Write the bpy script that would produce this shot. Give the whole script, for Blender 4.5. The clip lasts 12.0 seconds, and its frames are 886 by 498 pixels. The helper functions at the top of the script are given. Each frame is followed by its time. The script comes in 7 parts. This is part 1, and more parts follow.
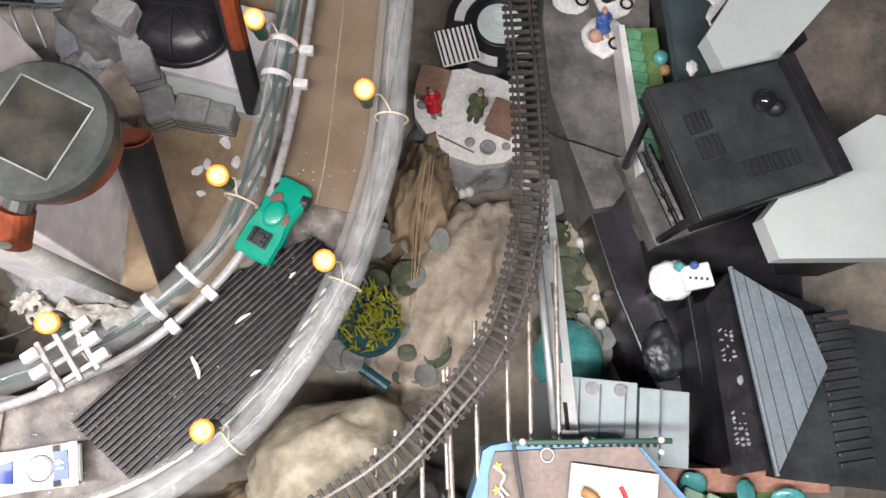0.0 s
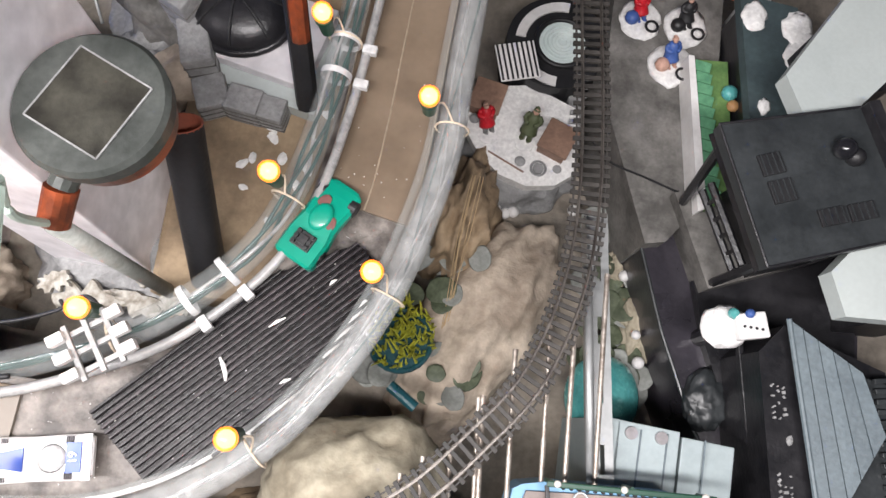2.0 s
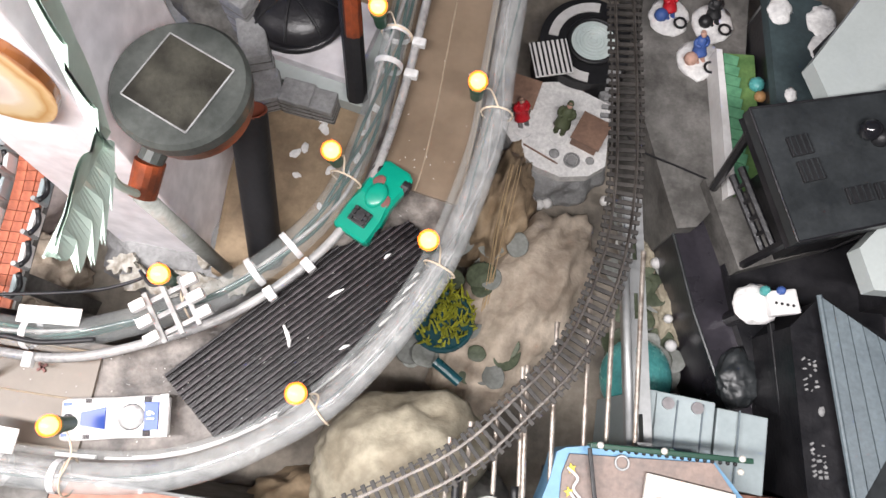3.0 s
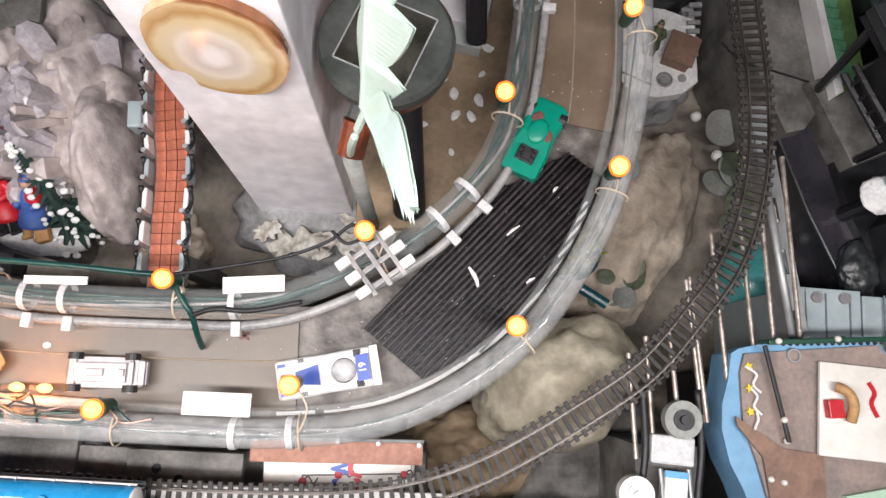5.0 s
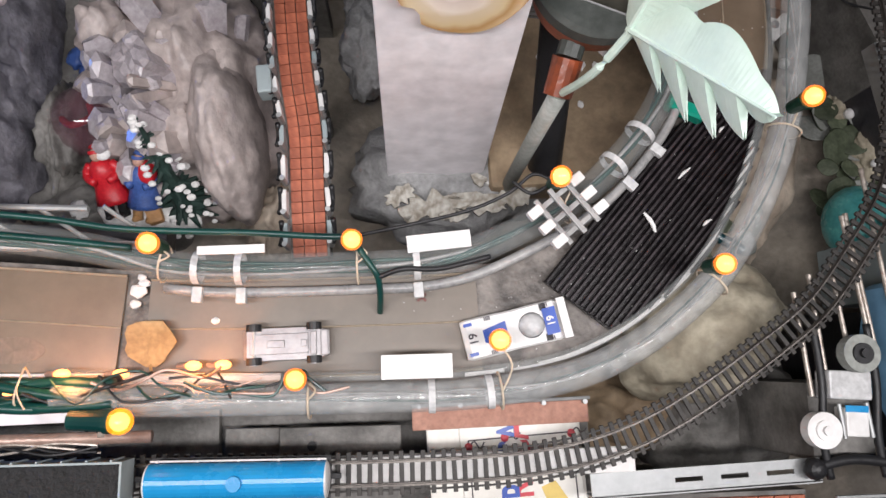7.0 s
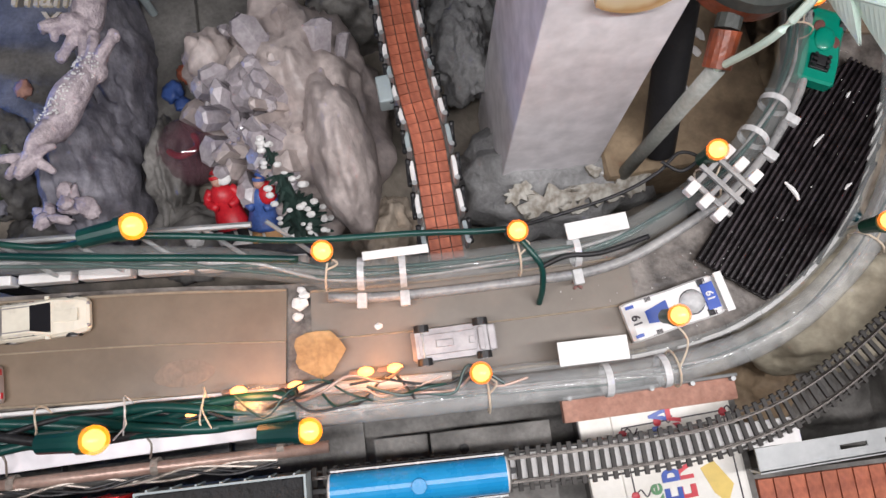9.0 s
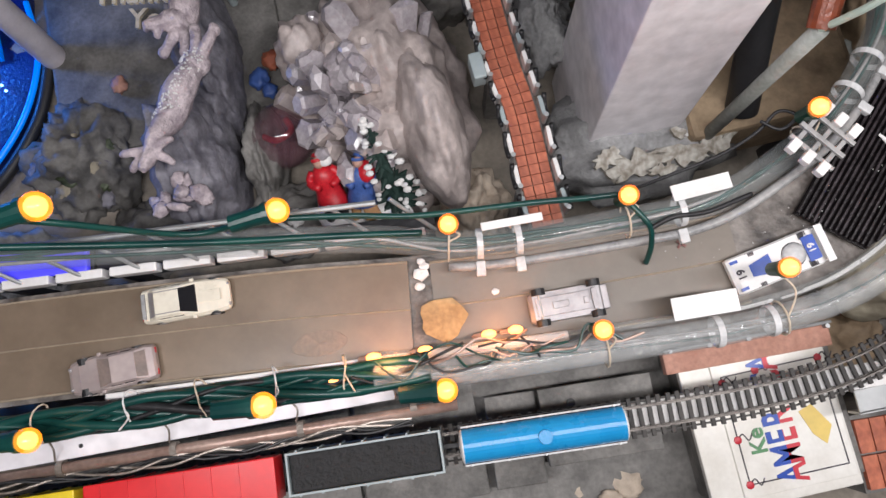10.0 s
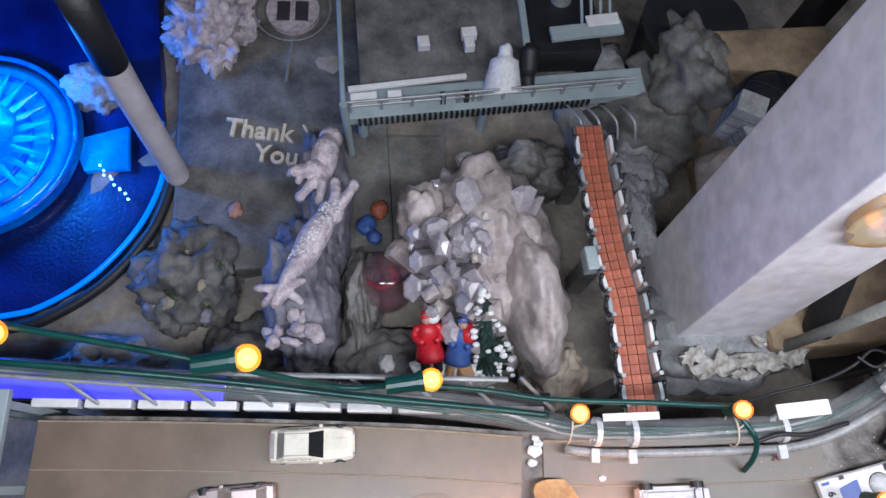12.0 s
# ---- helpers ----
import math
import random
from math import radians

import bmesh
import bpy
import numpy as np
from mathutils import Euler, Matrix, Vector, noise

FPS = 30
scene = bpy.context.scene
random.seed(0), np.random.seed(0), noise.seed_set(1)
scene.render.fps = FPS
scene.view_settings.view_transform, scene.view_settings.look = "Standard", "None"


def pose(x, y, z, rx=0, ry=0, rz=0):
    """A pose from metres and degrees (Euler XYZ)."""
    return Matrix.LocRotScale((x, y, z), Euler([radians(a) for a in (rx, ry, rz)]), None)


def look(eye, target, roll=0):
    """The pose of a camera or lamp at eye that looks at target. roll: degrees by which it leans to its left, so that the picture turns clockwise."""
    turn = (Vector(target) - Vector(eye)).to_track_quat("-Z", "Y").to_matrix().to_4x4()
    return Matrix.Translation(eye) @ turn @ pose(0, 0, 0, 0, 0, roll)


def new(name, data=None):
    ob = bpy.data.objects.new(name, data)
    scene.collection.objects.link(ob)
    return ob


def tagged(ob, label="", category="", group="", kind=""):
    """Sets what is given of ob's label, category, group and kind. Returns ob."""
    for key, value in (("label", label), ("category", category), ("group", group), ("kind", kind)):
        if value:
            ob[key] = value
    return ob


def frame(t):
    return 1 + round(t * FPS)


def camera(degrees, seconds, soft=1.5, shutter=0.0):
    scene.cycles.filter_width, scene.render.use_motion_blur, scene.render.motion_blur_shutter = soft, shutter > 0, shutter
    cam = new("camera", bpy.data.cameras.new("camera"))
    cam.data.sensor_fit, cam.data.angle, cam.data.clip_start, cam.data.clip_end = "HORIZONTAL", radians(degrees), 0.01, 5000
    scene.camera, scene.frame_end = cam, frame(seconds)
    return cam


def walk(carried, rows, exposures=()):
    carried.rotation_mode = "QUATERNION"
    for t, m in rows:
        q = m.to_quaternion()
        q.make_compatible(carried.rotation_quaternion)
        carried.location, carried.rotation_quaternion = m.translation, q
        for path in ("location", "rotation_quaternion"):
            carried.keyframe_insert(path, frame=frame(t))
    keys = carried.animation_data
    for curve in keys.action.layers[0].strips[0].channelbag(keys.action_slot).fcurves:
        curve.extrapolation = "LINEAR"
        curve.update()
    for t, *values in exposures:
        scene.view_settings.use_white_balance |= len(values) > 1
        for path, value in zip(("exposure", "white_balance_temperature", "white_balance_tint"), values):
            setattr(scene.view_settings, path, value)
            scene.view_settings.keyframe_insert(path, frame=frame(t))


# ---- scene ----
cam = camera(65.8, 12.0, 1.5)
PATH = [
    (0, (0.081, 0.165, 0.505), (0.128, 0.616, -1.443), 9.7),
    (0.5, (0.074, 0.161, 0.481), (0.055, 0.660, -1.456), 2.2),
    (1, (0.067, 0.156, 0.468), (0.044, 0.629, -1.486), 3.6),
    (1.5, (0.061, 0.164, 0.48), (0.067, 0.715, -1.443), 9.6),
    (2, (0.057, 0.172, 0.48), (0.052, 0.656, -1.461), 9.1),
    (2.5, (0.055, 0.153, 0.484), (0.063, 0.677, -1.446), 8.9),
    (3, (0.041, 0.132, 0.504), (-0.025, 0.651, -1.426), 2.4),
    (3.2, (0.027, 0.129, 0.506), (-0.044, 0.646, -1.428), 3.1),
    (4.8, (-0.084, 0.108, 0.52), (-0.104, 0.482, -1.445), 0.6),
    (5, (-0.103, 0.106, 0.519), (-0.096, 0.476, -1.447), 3.5),
    (5.5, (-0.13, 0.102, 0.513), (-0.119, 0.468, -1.453), 3.2),
    (6, (-0.158, 0.085, 0.498), (-0.128, 0.452, -1.467), 5.3),
    (6.5, (-0.211, 0.078, 0.492), (-0.116, 0.347, -1.488), 17.0),
    (6.7, (-0.232, 0.082, 0.494), (-0.134, 0.382, -1.481), 16.9),
    (8.3, (-0.331, 0.070, 0.487), (-0.154, 0.449, -1.477), 19.0),
    (8.5, (-0.343, 0.069, 0.486), (-0.221, 0.431, -1.477), 12.0),
    (9, (-0.367, 0.067, 0.489), (-0.262, 0.473, -1.464), 7.9),
    (9.5, (-0.398, 0.07, 0.503), (-0.314, 0.406, -1.467), 6.7),
    (10, (-0.431, 0.072, 0.519), (-0.415, 0.395, -1.455), -6.5),
    (10.5, (-0.476, 0.079, 0.52), (-0.339, 0.37, -1.454), 16.7),
    (11, (-0.528, 0.087, 0.531), (-0.394, 0.487, -1.424), 12.8),
    (11.5, (-0.536, 0.099, 0.556), (-0.420, 0.607, -1.374), 9.2),
    (11.6, (-0.532, 0.108, 0.559), (-0.447, 0.605, -1.377), 7.0),
    (12, (-0.552, 0.118, 0.572), (-0.434, 0.763, -1.317), 9.5),
]
walk(cam, [(t, look(eye, target, roll)) for t, eye, target, roll in PATH], ((0, 0.55, 6500, 10), (2.5, 0.6, 6450, 10), (5.0, -0.07, 6450, 10), (6.5, -0.36, 6400, 10), (9.5, -0.49, 6350, 10), (11, -0.5, 6150, 9), (12, -0.38, 5650, 8)))

# ---- light ----
world = bpy.data.worlds.new("room")
scene.world = world
world.use_nodes = True
world.node_tree.nodes["Background"].inputs[0].default_value = (0.55, 0.6, 0.7, 1)
world.node_tree.nodes["Background"].inputs[1].default_value = 0.05


def lamp(name, kind, m, power, colour, size):
    data = bpy.data.lights.new(name, kind)
    data.energy, data.color = power, colour
    if kind == "AREA":
        data.shape, data.size = "DISK", size
    else:
        data.shadow_soft_size = size
    ob = new(name, data)
    ob.matrix_world = m
    return ob


# Unseen fixed strip along the walk, standing in for the torch beside the camera
strip_light = lamp("torch_stand_in", "AREA", look((-0.24, 0.02, 0.72), (-0.24, 0.16, 0)), 14.6, (1.0, 0.955, 0.95), 0.1)
strip_light.data.shape, strip_light.data.size, strip_light.data.size_y = "RECTANGLE", 1.25, 0.05
lamp("fountain_light", "POINT", pose(-1.03, 0.53, -0.1), 4.6, (0.03, 0.24, 1.0), 0.03)
lamp("fairy_glow", "POINT", pose(-0.395, 0.088, 0.035), 0.11, (1.0, 0.36, 0.1), 0.01)
lamp("fairy_glow", "POINT", pose(-0.48, 0.082, 0.037), 0.13, (1.0, 0.36, 0.1), 0.01)


# ---- materials ----
def mat(name, col, col2=None, rough=0.6, metal=0.0, scale=30.0, bump=0.2, fine=260.0, alpha=1.0, emit=0.0, rand=0.0, trans=0.0, coat=0.0, spec=0.5):
    m = bpy.data.materials.new(name)
    m.use_nodes = True
    nt = m.node_tree
    n, l = nt.nodes, nt.links
    p = n["Principled BSDF"]
    co = n.new("ShaderNodeTexCoord")
    a = n.new("ShaderNodeTexNoise")
    a.inputs["Scale"].default_value, a.inputs["Detail"].default_value, a.inputs["Roughness"].default_value = scale, 6, 0.62
    b = n.new("ShaderNodeTexNoise")
    b.inputs["Scale"].default_value, b.inputs["Detail"].default_value = fine, 3
    l.new(co.outputs["Object"], a.inputs["Vector"])
    l.new(co.outputs["Object"], b.inputs["Vector"])
    ramp = n.new("ShaderNodeValToRGB")
    col2 = col2 or tuple(c * 0.72 for c in col)
    ramp.color_ramp.elements[0].position, ramp.color_ramp.elements[1].position = 0.36, 0.66
    ramp.color_ramp.elements[0].color, ramp.color_ramp.elements[1].color = (*col2, 1), (*col, 1)
    l.new(a.outputs["Fac"], ramp.inputs["Fac"])
    mix = n.new("ShaderNodeMix")
    mix.data_type, mix.blend_type = "RGBA", "MULTIPLY"
    mix.inputs["Factor"].default_value = 0.1 if bump <= 0.06 else 0.45
    fr = n.new("ShaderNodeMapRange")
    fr.inputs["From Min"].default_value, fr.inputs["From Max"].default_value = 0.3, 0.7
    fr.inputs["To Min"].default_value, fr.inputs["To Max"].default_value = 0.65, 1.2
    l.new(b.outputs["Fac"], fr.inputs["Value"])
    l.new(ramp.outputs["Color"], mix.inputs["A"])
    l.new(fr.outputs["Result"], mix.inputs["B"])
    out = mix.outputs["Result"]
    if rand:
        info = n.new("ShaderNodeObjectInfo")
        r = n.new("ShaderNodeMapRange")
        r.inputs["To Min"].default_value, r.inputs["To Max"].default_value = 1 - rand, 1 + rand
        l.new(info.outputs["Random"], r.inputs["Value"])
        mx = n.new("ShaderNodeMix")
        mx.data_type, mx.blend_type = "RGBA", "MULTIPLY"
        mx.inputs["Factor"].default_value = 1.0
        l.new(out, mx.inputs["A"])
        l.new(r.outputs["Result"], mx.inputs["B"])
        out = mx.outputs["Result"]
    l.new(out, p.inputs["Base Color"])
    rr = n.new("ShaderNodeMapRange")
    rr.inputs["To Min"].default_value, rr.inputs["To Max"].default_value = max(0.03, rough - 0.14), min(1.0, rough + 0.14)
    l.new(a.outputs["Fac"], rr.inputs["Value"])
    l.new(rr.outputs["Result"], p.inputs["Roughness"])
    p.inputs["Metallic"].default_value, p.inputs["Alpha"].default_value = metal, alpha
    p.inputs["Transmission Weight"].default_value, p.inputs["Coat Weight"].default_value = trans, coat
    p.inputs["Specular IOR Level"].default_value = spec
    if bump:
        bp = n.new("ShaderNodeBump")
        bp.inputs["Strength"].default_value, bp.inputs["Distance"].default_value = bump, 0.002
        add = n.new("ShaderNodeMath")
        l.new(a.outputs["Fac"], add.inputs[0])
        l.new(b.outputs["Fac"], add.inputs[1])
        l.new(add.outputs[0], bp.inputs["Height"])
        l.new(bp.outputs["Normal"], p.inputs["Normal"])
    if emit:
        p.inputs["Emission Color"].default_value, p.inputs["Emission Strength"].default_value = (*col, 1), emit
    return m


SOIL = mat("damp_soil", (0.36, 0.315, 0.26), (0.16, 0.142, 0.12), 0.85, scale=14, bump=0.6, fine=120)
CONCRETE = mat("stained_concrete", (0.37, 0.275, 0.175), (0.17, 0.12, 0.075), 0.75, scale=16, bump=0.3, fine=150)
GREYSTONE = mat("grey_slate", (0.24, 0.23, 0.215), (0.08, 0.076, 0.07), 0.65, scale=22, bump=0.3)
TANROCK = mat("tan_rock", (0.52, 0.47, 0.36), (0.3, 0.26, 0.19), 0.8, scale=22, bump=0.5, fine=140)
BROWNROCK = mat("brown_rock", (0.6, 0.51, 0.41), (0.33, 0.265, 0.205), 0.8, scale=25, bump=0.7, fine=120)
LILACROCK = mat("pale_crystal_rock", (0.6, 0.52, 0.49), (0.33, 0.28, 0.265), 0.45, scale=28, bump=0.5, fine=130)
DEERSTONE = mat("pale_resin", (0.66, 0.57, 0.59), (0.36, 0.3, 0.33), 0.6, scale=110, bump=0.7, fine=420)
CRYSTAL = mat("quartz", (0.62, 0.575, 0.6), (0.42, 0.375, 0.4), 0.22, scale=45, bump=0.15, trans=0.2, coat=0.4, rand=0.2)
PLASTER = mat("white_paint", (0.84, 0.81, 0.83), (0.73, 0.7, 0.73), 0.55, scale=9, bump=0.07, fine=60)
ROADBROWN = mat("brown_plastic_track", (0.21, 0.158, 0.112), (0.15, 0.112, 0.078), 0.36, scale=16, bump=0.04, fine=180)
ROADGREY = mat("grey_track", (0.2, 0.17, 0.14), (0.15, 0.125, 0.1), 0.45, scale=14, bump=0.04, fine=180)
SCUFF = mat("rubbed_road", (0.25, 0.18, 0.132), (0.19, 0.138, 0.098), 0.45, scale=90, bump=0.2)
SEAM = mat("dusty_seam", (0.36, 0.29, 0.21), None, 0.7)
MARBLE = mat("worn_whitewash", (0.25, 0.222, 0.2), (0.04, 0.032, 0.027), 0.5, scale=42, bump=0.3)
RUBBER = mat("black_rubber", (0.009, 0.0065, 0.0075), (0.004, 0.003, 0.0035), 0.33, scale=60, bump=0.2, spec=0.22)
# Same rubber in a lighter tone: highlights on the rib tops painted in
RIBTOP = mat("lit_rubber_rib", (0.034, 0.027, 0.03), (0.01, 0.008, 0.009), 0.4, scale=120, bump=0.2, spec=0.35, rand=0.45)
CLEAR = mat("clear_plastic", (0.62, 0.65, 0.64), (0.4, 0.43, 0.42), 0.1, scale=45, bump=0.12, alpha=0.16, coat=1.0)
# Whiter copy of CLEAR for the outer tube, its glare put into the colour
CLEAROUTER = mat("glare_clear_plastic", (0.74, 0.75, 0.74), (0.4, 0.42, 0.42), 0.14, scale=120, bump=0.5, alpha=0.34, coat=1.0)
CLEARWHITE = mat("frosted_plastic", (0.8, 0.8, 0.8), (0.6, 0.6, 0.6), 0.35, scale=60, alpha=0.8)
GREYHOSE = mat("grey_hose", (0.4, 0.39, 0.38), (0.25, 0.25, 0.25), 0.3, scale=50, bump=0.1)
GREENWIRE = mat("green_wire", (0.008, 0.066, 0.054), (0.004, 0.034, 0.032), 0.35, bump=0.04)
DARKGREEN = mat("dark_green_socket", (0.01, 0.06, 0.035), None, 0.4, bump=0.04)
WHITEPL = mat("white_plastic", (0.82, 0.81, 0.8), (0.68, 0.66, 0.64), 0.45, scale=40, bump=0.04)
CREAM = mat("cream_string", (0.72, 0.6, 0.46), None, 0.8)
GREENPAINT = mat("green_car_paint", (0.0, 0.3, 0.2), (0.0, 0.24, 0.16), 0.4, scale=20, bump=0.0, coat=0.3)
BLUEPAINT = mat("blue_decal", (0.02, 0.08, 0.45), None, 0.35, bump=0)
REDBROWN = mat("rubbed_brown_decal", (0.2, 0.08, 0.07), None, 0.6)
BLACK = mat("black_plastic", (0.018, 0.018, 0.02), None, 0.5)
GLASSDARK = mat("dark_window", (0.015, 0.015, 0.018), None, 0.12, bump=0, coat=0.5)
SILVER = mat("silver_plastic", (0.36, 0.34, 0.345), (0.24, 0.225, 0.23), 0.35, metal=0.3, scale=80, bump=0.04)
CARWHITE = mat("ivory_car_paint", (0.78, 0.74, 0.62), (0.68, 0.63, 0.52), 0.3, bump=0, coat=0.4)
CARPINK = mat("dusty_rose_silver_paint", (0.5, 0.42, 0.4), (0.4, 0.33, 0.32), 0.35, metal=0.35, bump=0, coat=0.3)
TIE = mat("dark_brown_sleeper", (0.045, 0.04, 0.036), (0.025, 0.022, 0.02), 0.6, rand=0.35)
RAIL = mat("tarnished_rail", (0.16, 0.145, 0.13), (0.07, 0.06, 0.055), 0.4, metal=0.6)
STEEL = mat("galvanised_steel", (0.46, 0.47, 0.47), (0.35, 0.36, 0.36), 0.5, metal=0.55, scale=50, bump=0.05)
RUSTROD = mat("dull_steel_rod", (0.5, 0.45, 0.4), (0.22, 0.18, 0.15), 0.4, metal=0.5, scale=90)
BLUETANK = mat("sky_blue_tank_paint", (0.02, 0.3, 0.62), (0.015, 0.25, 0.55), 0.28, bump=0.02, coat=0.4)
REDPAINT = mat("red_wagon_paint", (0.7, 0.015, 0.02), (0.6, 0.01, 0.015), 0.35, bump=0.03, coat=0.3)
YELLOW = mat("yellow_wagon_paint", (0.8, 0.6, 0.02), None, 0.4, bump=0.04)
COAL = mat("black_load", (0.02, 0.02, 0.022), (0.008, 0.008, 0.008), 0.7, scale=150, bump=0.8)
GREYPAINT = mat("blue_grey_paint", (0.36, 0.42, 0.43), (0.28, 0.33, 0.34), 0.5, scale=30, bump=0.04)
TILEWHITE = mat("white_ceramic", (0.8, 0.78, 0.73), (0.66, 0.63, 0.57), 0.35, scale=25, bump=0.04)
BRICKRED = mat("terracotta", (0.48, 0.15, 0.08), (0.36, 0.1, 0.055), 0.6, scale=60, rand=0.15)
TERRAPALE = mat("faded_terracotta", (0.5, 0.27, 0.2), (0.36, 0.17, 0.12), 0.7, scale=50)
BLACKWOOD = mat("black_stained_wood", (0.026, 0.025, 0.028), (0.011, 0.011, 0.013), 0.34, scale=30, bump=0.2)
PLUMBLACK = mat("plum_black_gloss", (0.05, 0.044, 0.056), (0.026, 0.024, 0.03), 0.3, scale=16, bump=0.12, coat=0.2)
BLACKSLATE = mat("black_roof", (0.042, 0.047, 0.05), (0.022, 0.025, 0.027), 0.38, scale=24, bump=0.08)
SLATEBLUE = mat("blue_grey_roof_sheet", (0.16, 0.2, 0.22), (0.11, 0.14, 0.16), 0.5, scale=20, bump=0.2, rand=0.08)
TEALDARK = mat("dark_teal_roof", (0.05, 0.075, 0.08), (0.035, 0.05, 0.055), 0.6)
TEAL = mat("teal_glaze", (0.12, 0.42, 0.4), (0.06, 0.28, 0.28), 0.25, coat=0.5)
TEALDEEP = mat("deep_teal_pot", (0.008, 0.06, 0.075), None, 0.3)
BOATBLUE = mat("pale_blue_paint", (0.2, 0.4, 0.6), (0.14, 0.3, 0.47), 0.5, bump=0.04)
WOODRED = mat("reddish_wood", (0.28, 0.17, 0.12), (0.17, 0.1, 0.07), 0.6, scale=40)
GRASSGREEN = mat("bright_green_felt", (0.15, 0.26, 0.08), (0.08, 0.17, 0.05), 0.8, scale=50)
GREENTILE = mat("green_plank", (0.14, 0.36, 0.2), (0.09, 0.26, 0.14), 0.6, scale=60)
LEAFGREEN = mat("leaf_green", (0.12, 0.14, 0.09), (0.055, 0.07, 0.04), 0.55, scale=60, rand=0.3)
LEAFGREY = mat("grey_pebble", (0.3, 0.31, 0.29), (0.2, 0.21, 0.19), 0.6, rand=0.3)
MOSS = mat("yellow_green_moss", (0.6, 0.58, 0.06), (0.33, 0.35, 0.03), 0.8, scale=90, bump=0.6)
SNOW = mat("white_snow_paint", (0.85, 0.84, 0.82), (0.7, 0.69, 0.68), 0.7, scale=80, bump=0.3)
PINE = mat("dark_pine", (0.02, 0.05, 0.04), (0.01, 0.025, 0.02), 0.7)
REDCOAT = mat("red_enamel", (0.6, 0.02, 0.03), (0.42, 0.01, 0.02), 0.4, bump=0.04)
SKYCOAT = mat("blue_enamel", (0.06, 0.13, 0.4), (0.04, 0.08, 0.25), 0.5, bump=0.04)
OCHRE = mat("ochre_enamel", (0.5, 0.3, 0.13), (0.38, 0.2, 0.08), 0.6)
OLIVE = mat("olive_enamel", (0.1, 0.12, 0.06), None, 0.6)
SKIN = mat("flesh_enamel", (0.6, 0.36, 0.28), None, 0.6)
LEAFWHITE = mat("pale_mint_enamel", (0.62, 0.74, 0.66), (0.5, 0.63, 0.55), 0.45, scale=25, bump=0.04)
BULB = mat("lit_bulb", (1.0, 0.23, 0.018), (1.0, 0.23, 0.018), 0.15, bump=0, emit=1.7, alpha=0.5)
CORE = mat("lit_filament", (1.0, 0.52, 0.16), (1.0, 0.52, 0.16), 0.3, bump=0, emit=5.0)
BULBDIM = mat("lit_yellow_bulb", (1.0, 0.36, 0.015), (1.0, 0.36, 0.015), 0.2, bump=0, emit=1.4, alpha=0.55)
FAIRY = mat("lit_fairy_bulb", (1.0, 0.36, 0.1), (1.0, 0.36, 0.1), 0.3, bump=0, emit=5.0)
BLUEGLASS = mat("blue_glass", (0.01, 0.2, 0.75), (0.005, 0.07, 0.5), 0.15, scale=25, bump=0.3, coat=0.5)
BLUENEON = mat("lit_blue_tube", (0.0, 0.2, 0.9), (0.0, 0.18, 0.85), 0.3, bump=0, emit=0.8)
BLUELED = mat("lit_blue_led", (0.15, 0.3, 1.0), (0.15, 0.3, 1.0), 0.3, bump=0, emit=10.0)
FROST = mat("frosted_grey_stone", (0.3, 0.29, 0.325), (0.12, 0.116, 0.14), 0.7, scale=40, bump=0.6, fine=200)
PALEGREEN = mat("pale_green_plastic", (0.45, 0.62, 0.47), (0.36, 0.52, 0.39), 0.4, scale=30, bump=0.04)
VIOLETLIT = mat("lit_violet_strip", (0.08, 0.07, 0.95), (0.06, 0.05, 0.8), 0.4, bump=0, emit=0.55)
# Emission put into the glass for the blue LED light shining through it
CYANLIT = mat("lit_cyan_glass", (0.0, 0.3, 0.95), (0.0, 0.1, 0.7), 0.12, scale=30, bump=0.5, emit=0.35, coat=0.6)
DEEPBLUE = mat("deep_blue_cloth", (0.006, 0.02, 0.16), (0.002, 0.006, 0.06), 0.35, scale=14, bump=0.5)
PURPLEGLASS = mat("plum_glass", (0.3, 0.15, 0.18), (0.1, 0.05, 0.065), 0.06, scale=25, bump=0.0, coat=1.0, alpha=0.5)
GOLD = mat("pale_gold", (0.85, 0.72, 0.5), (0.7, 0.57, 0.36), 0.35, metal=0.0)
COPPER = mat("pinkish_pipe", (0.5, 0.36, 0.3), (0.33, 0.22, 0.18), 0.4, metal=0.4)
DRYLEAF = mat("dry_tan_leaf", (0.42, 0.29, 0.14), (0.3, 0.19, 0.08), 0.7, scale=60)
STRAW = mat("dry_straw", (0.5, 0.36, 0.2), None, 0.8)
DISCGREY = mat("dull_grey_green_plastic", (0.085, 0.092, 0.085), (0.035, 0.04, 0.036), 0.5, scale=34, bump=0.15)
SOLAR = mat("solar_cell", (0.06, 0.058, 0.045), (0.018, 0.017, 0.013), 0.35, scale=45)
ORANGEPL = mat("orange_translucent_plastic", (0.5, 0.1, 0.03), (0.1, 0.03, 0.015), 0.35, trans=0.2)
DECKBROWN = mat("faded_brown_deck", (0.33, 0.25, 0.215), (0.2, 0.165, 0.15), 0.6, scale=40, bump=0.15)
PIPEBROWN = mat("brown_pipe_inside", (0.35, 0.1, 0.06), None, 0.6)
PALEPIPE = mat("pale_pipe", (0.6, 0.56, 0.57), (0.48, 0.44, 0.45), 0.5, bump=0.04)
OFFWHITE = mat("pale_grey_green_paint", (0.5, 0.545, 0.53), (0.42, 0.46, 0.45), 0.7, scale=8, bump=0.06)
BRICKGREY = mat("grey_stone_block", (0.36, 0.36, 0.36), (0.24, 0.24, 0.24), 0.75, scale=60, bump=0.6)
RED = mat("red_print", (0.6, 0.03, 0.05), None, 0.4, bump=0)
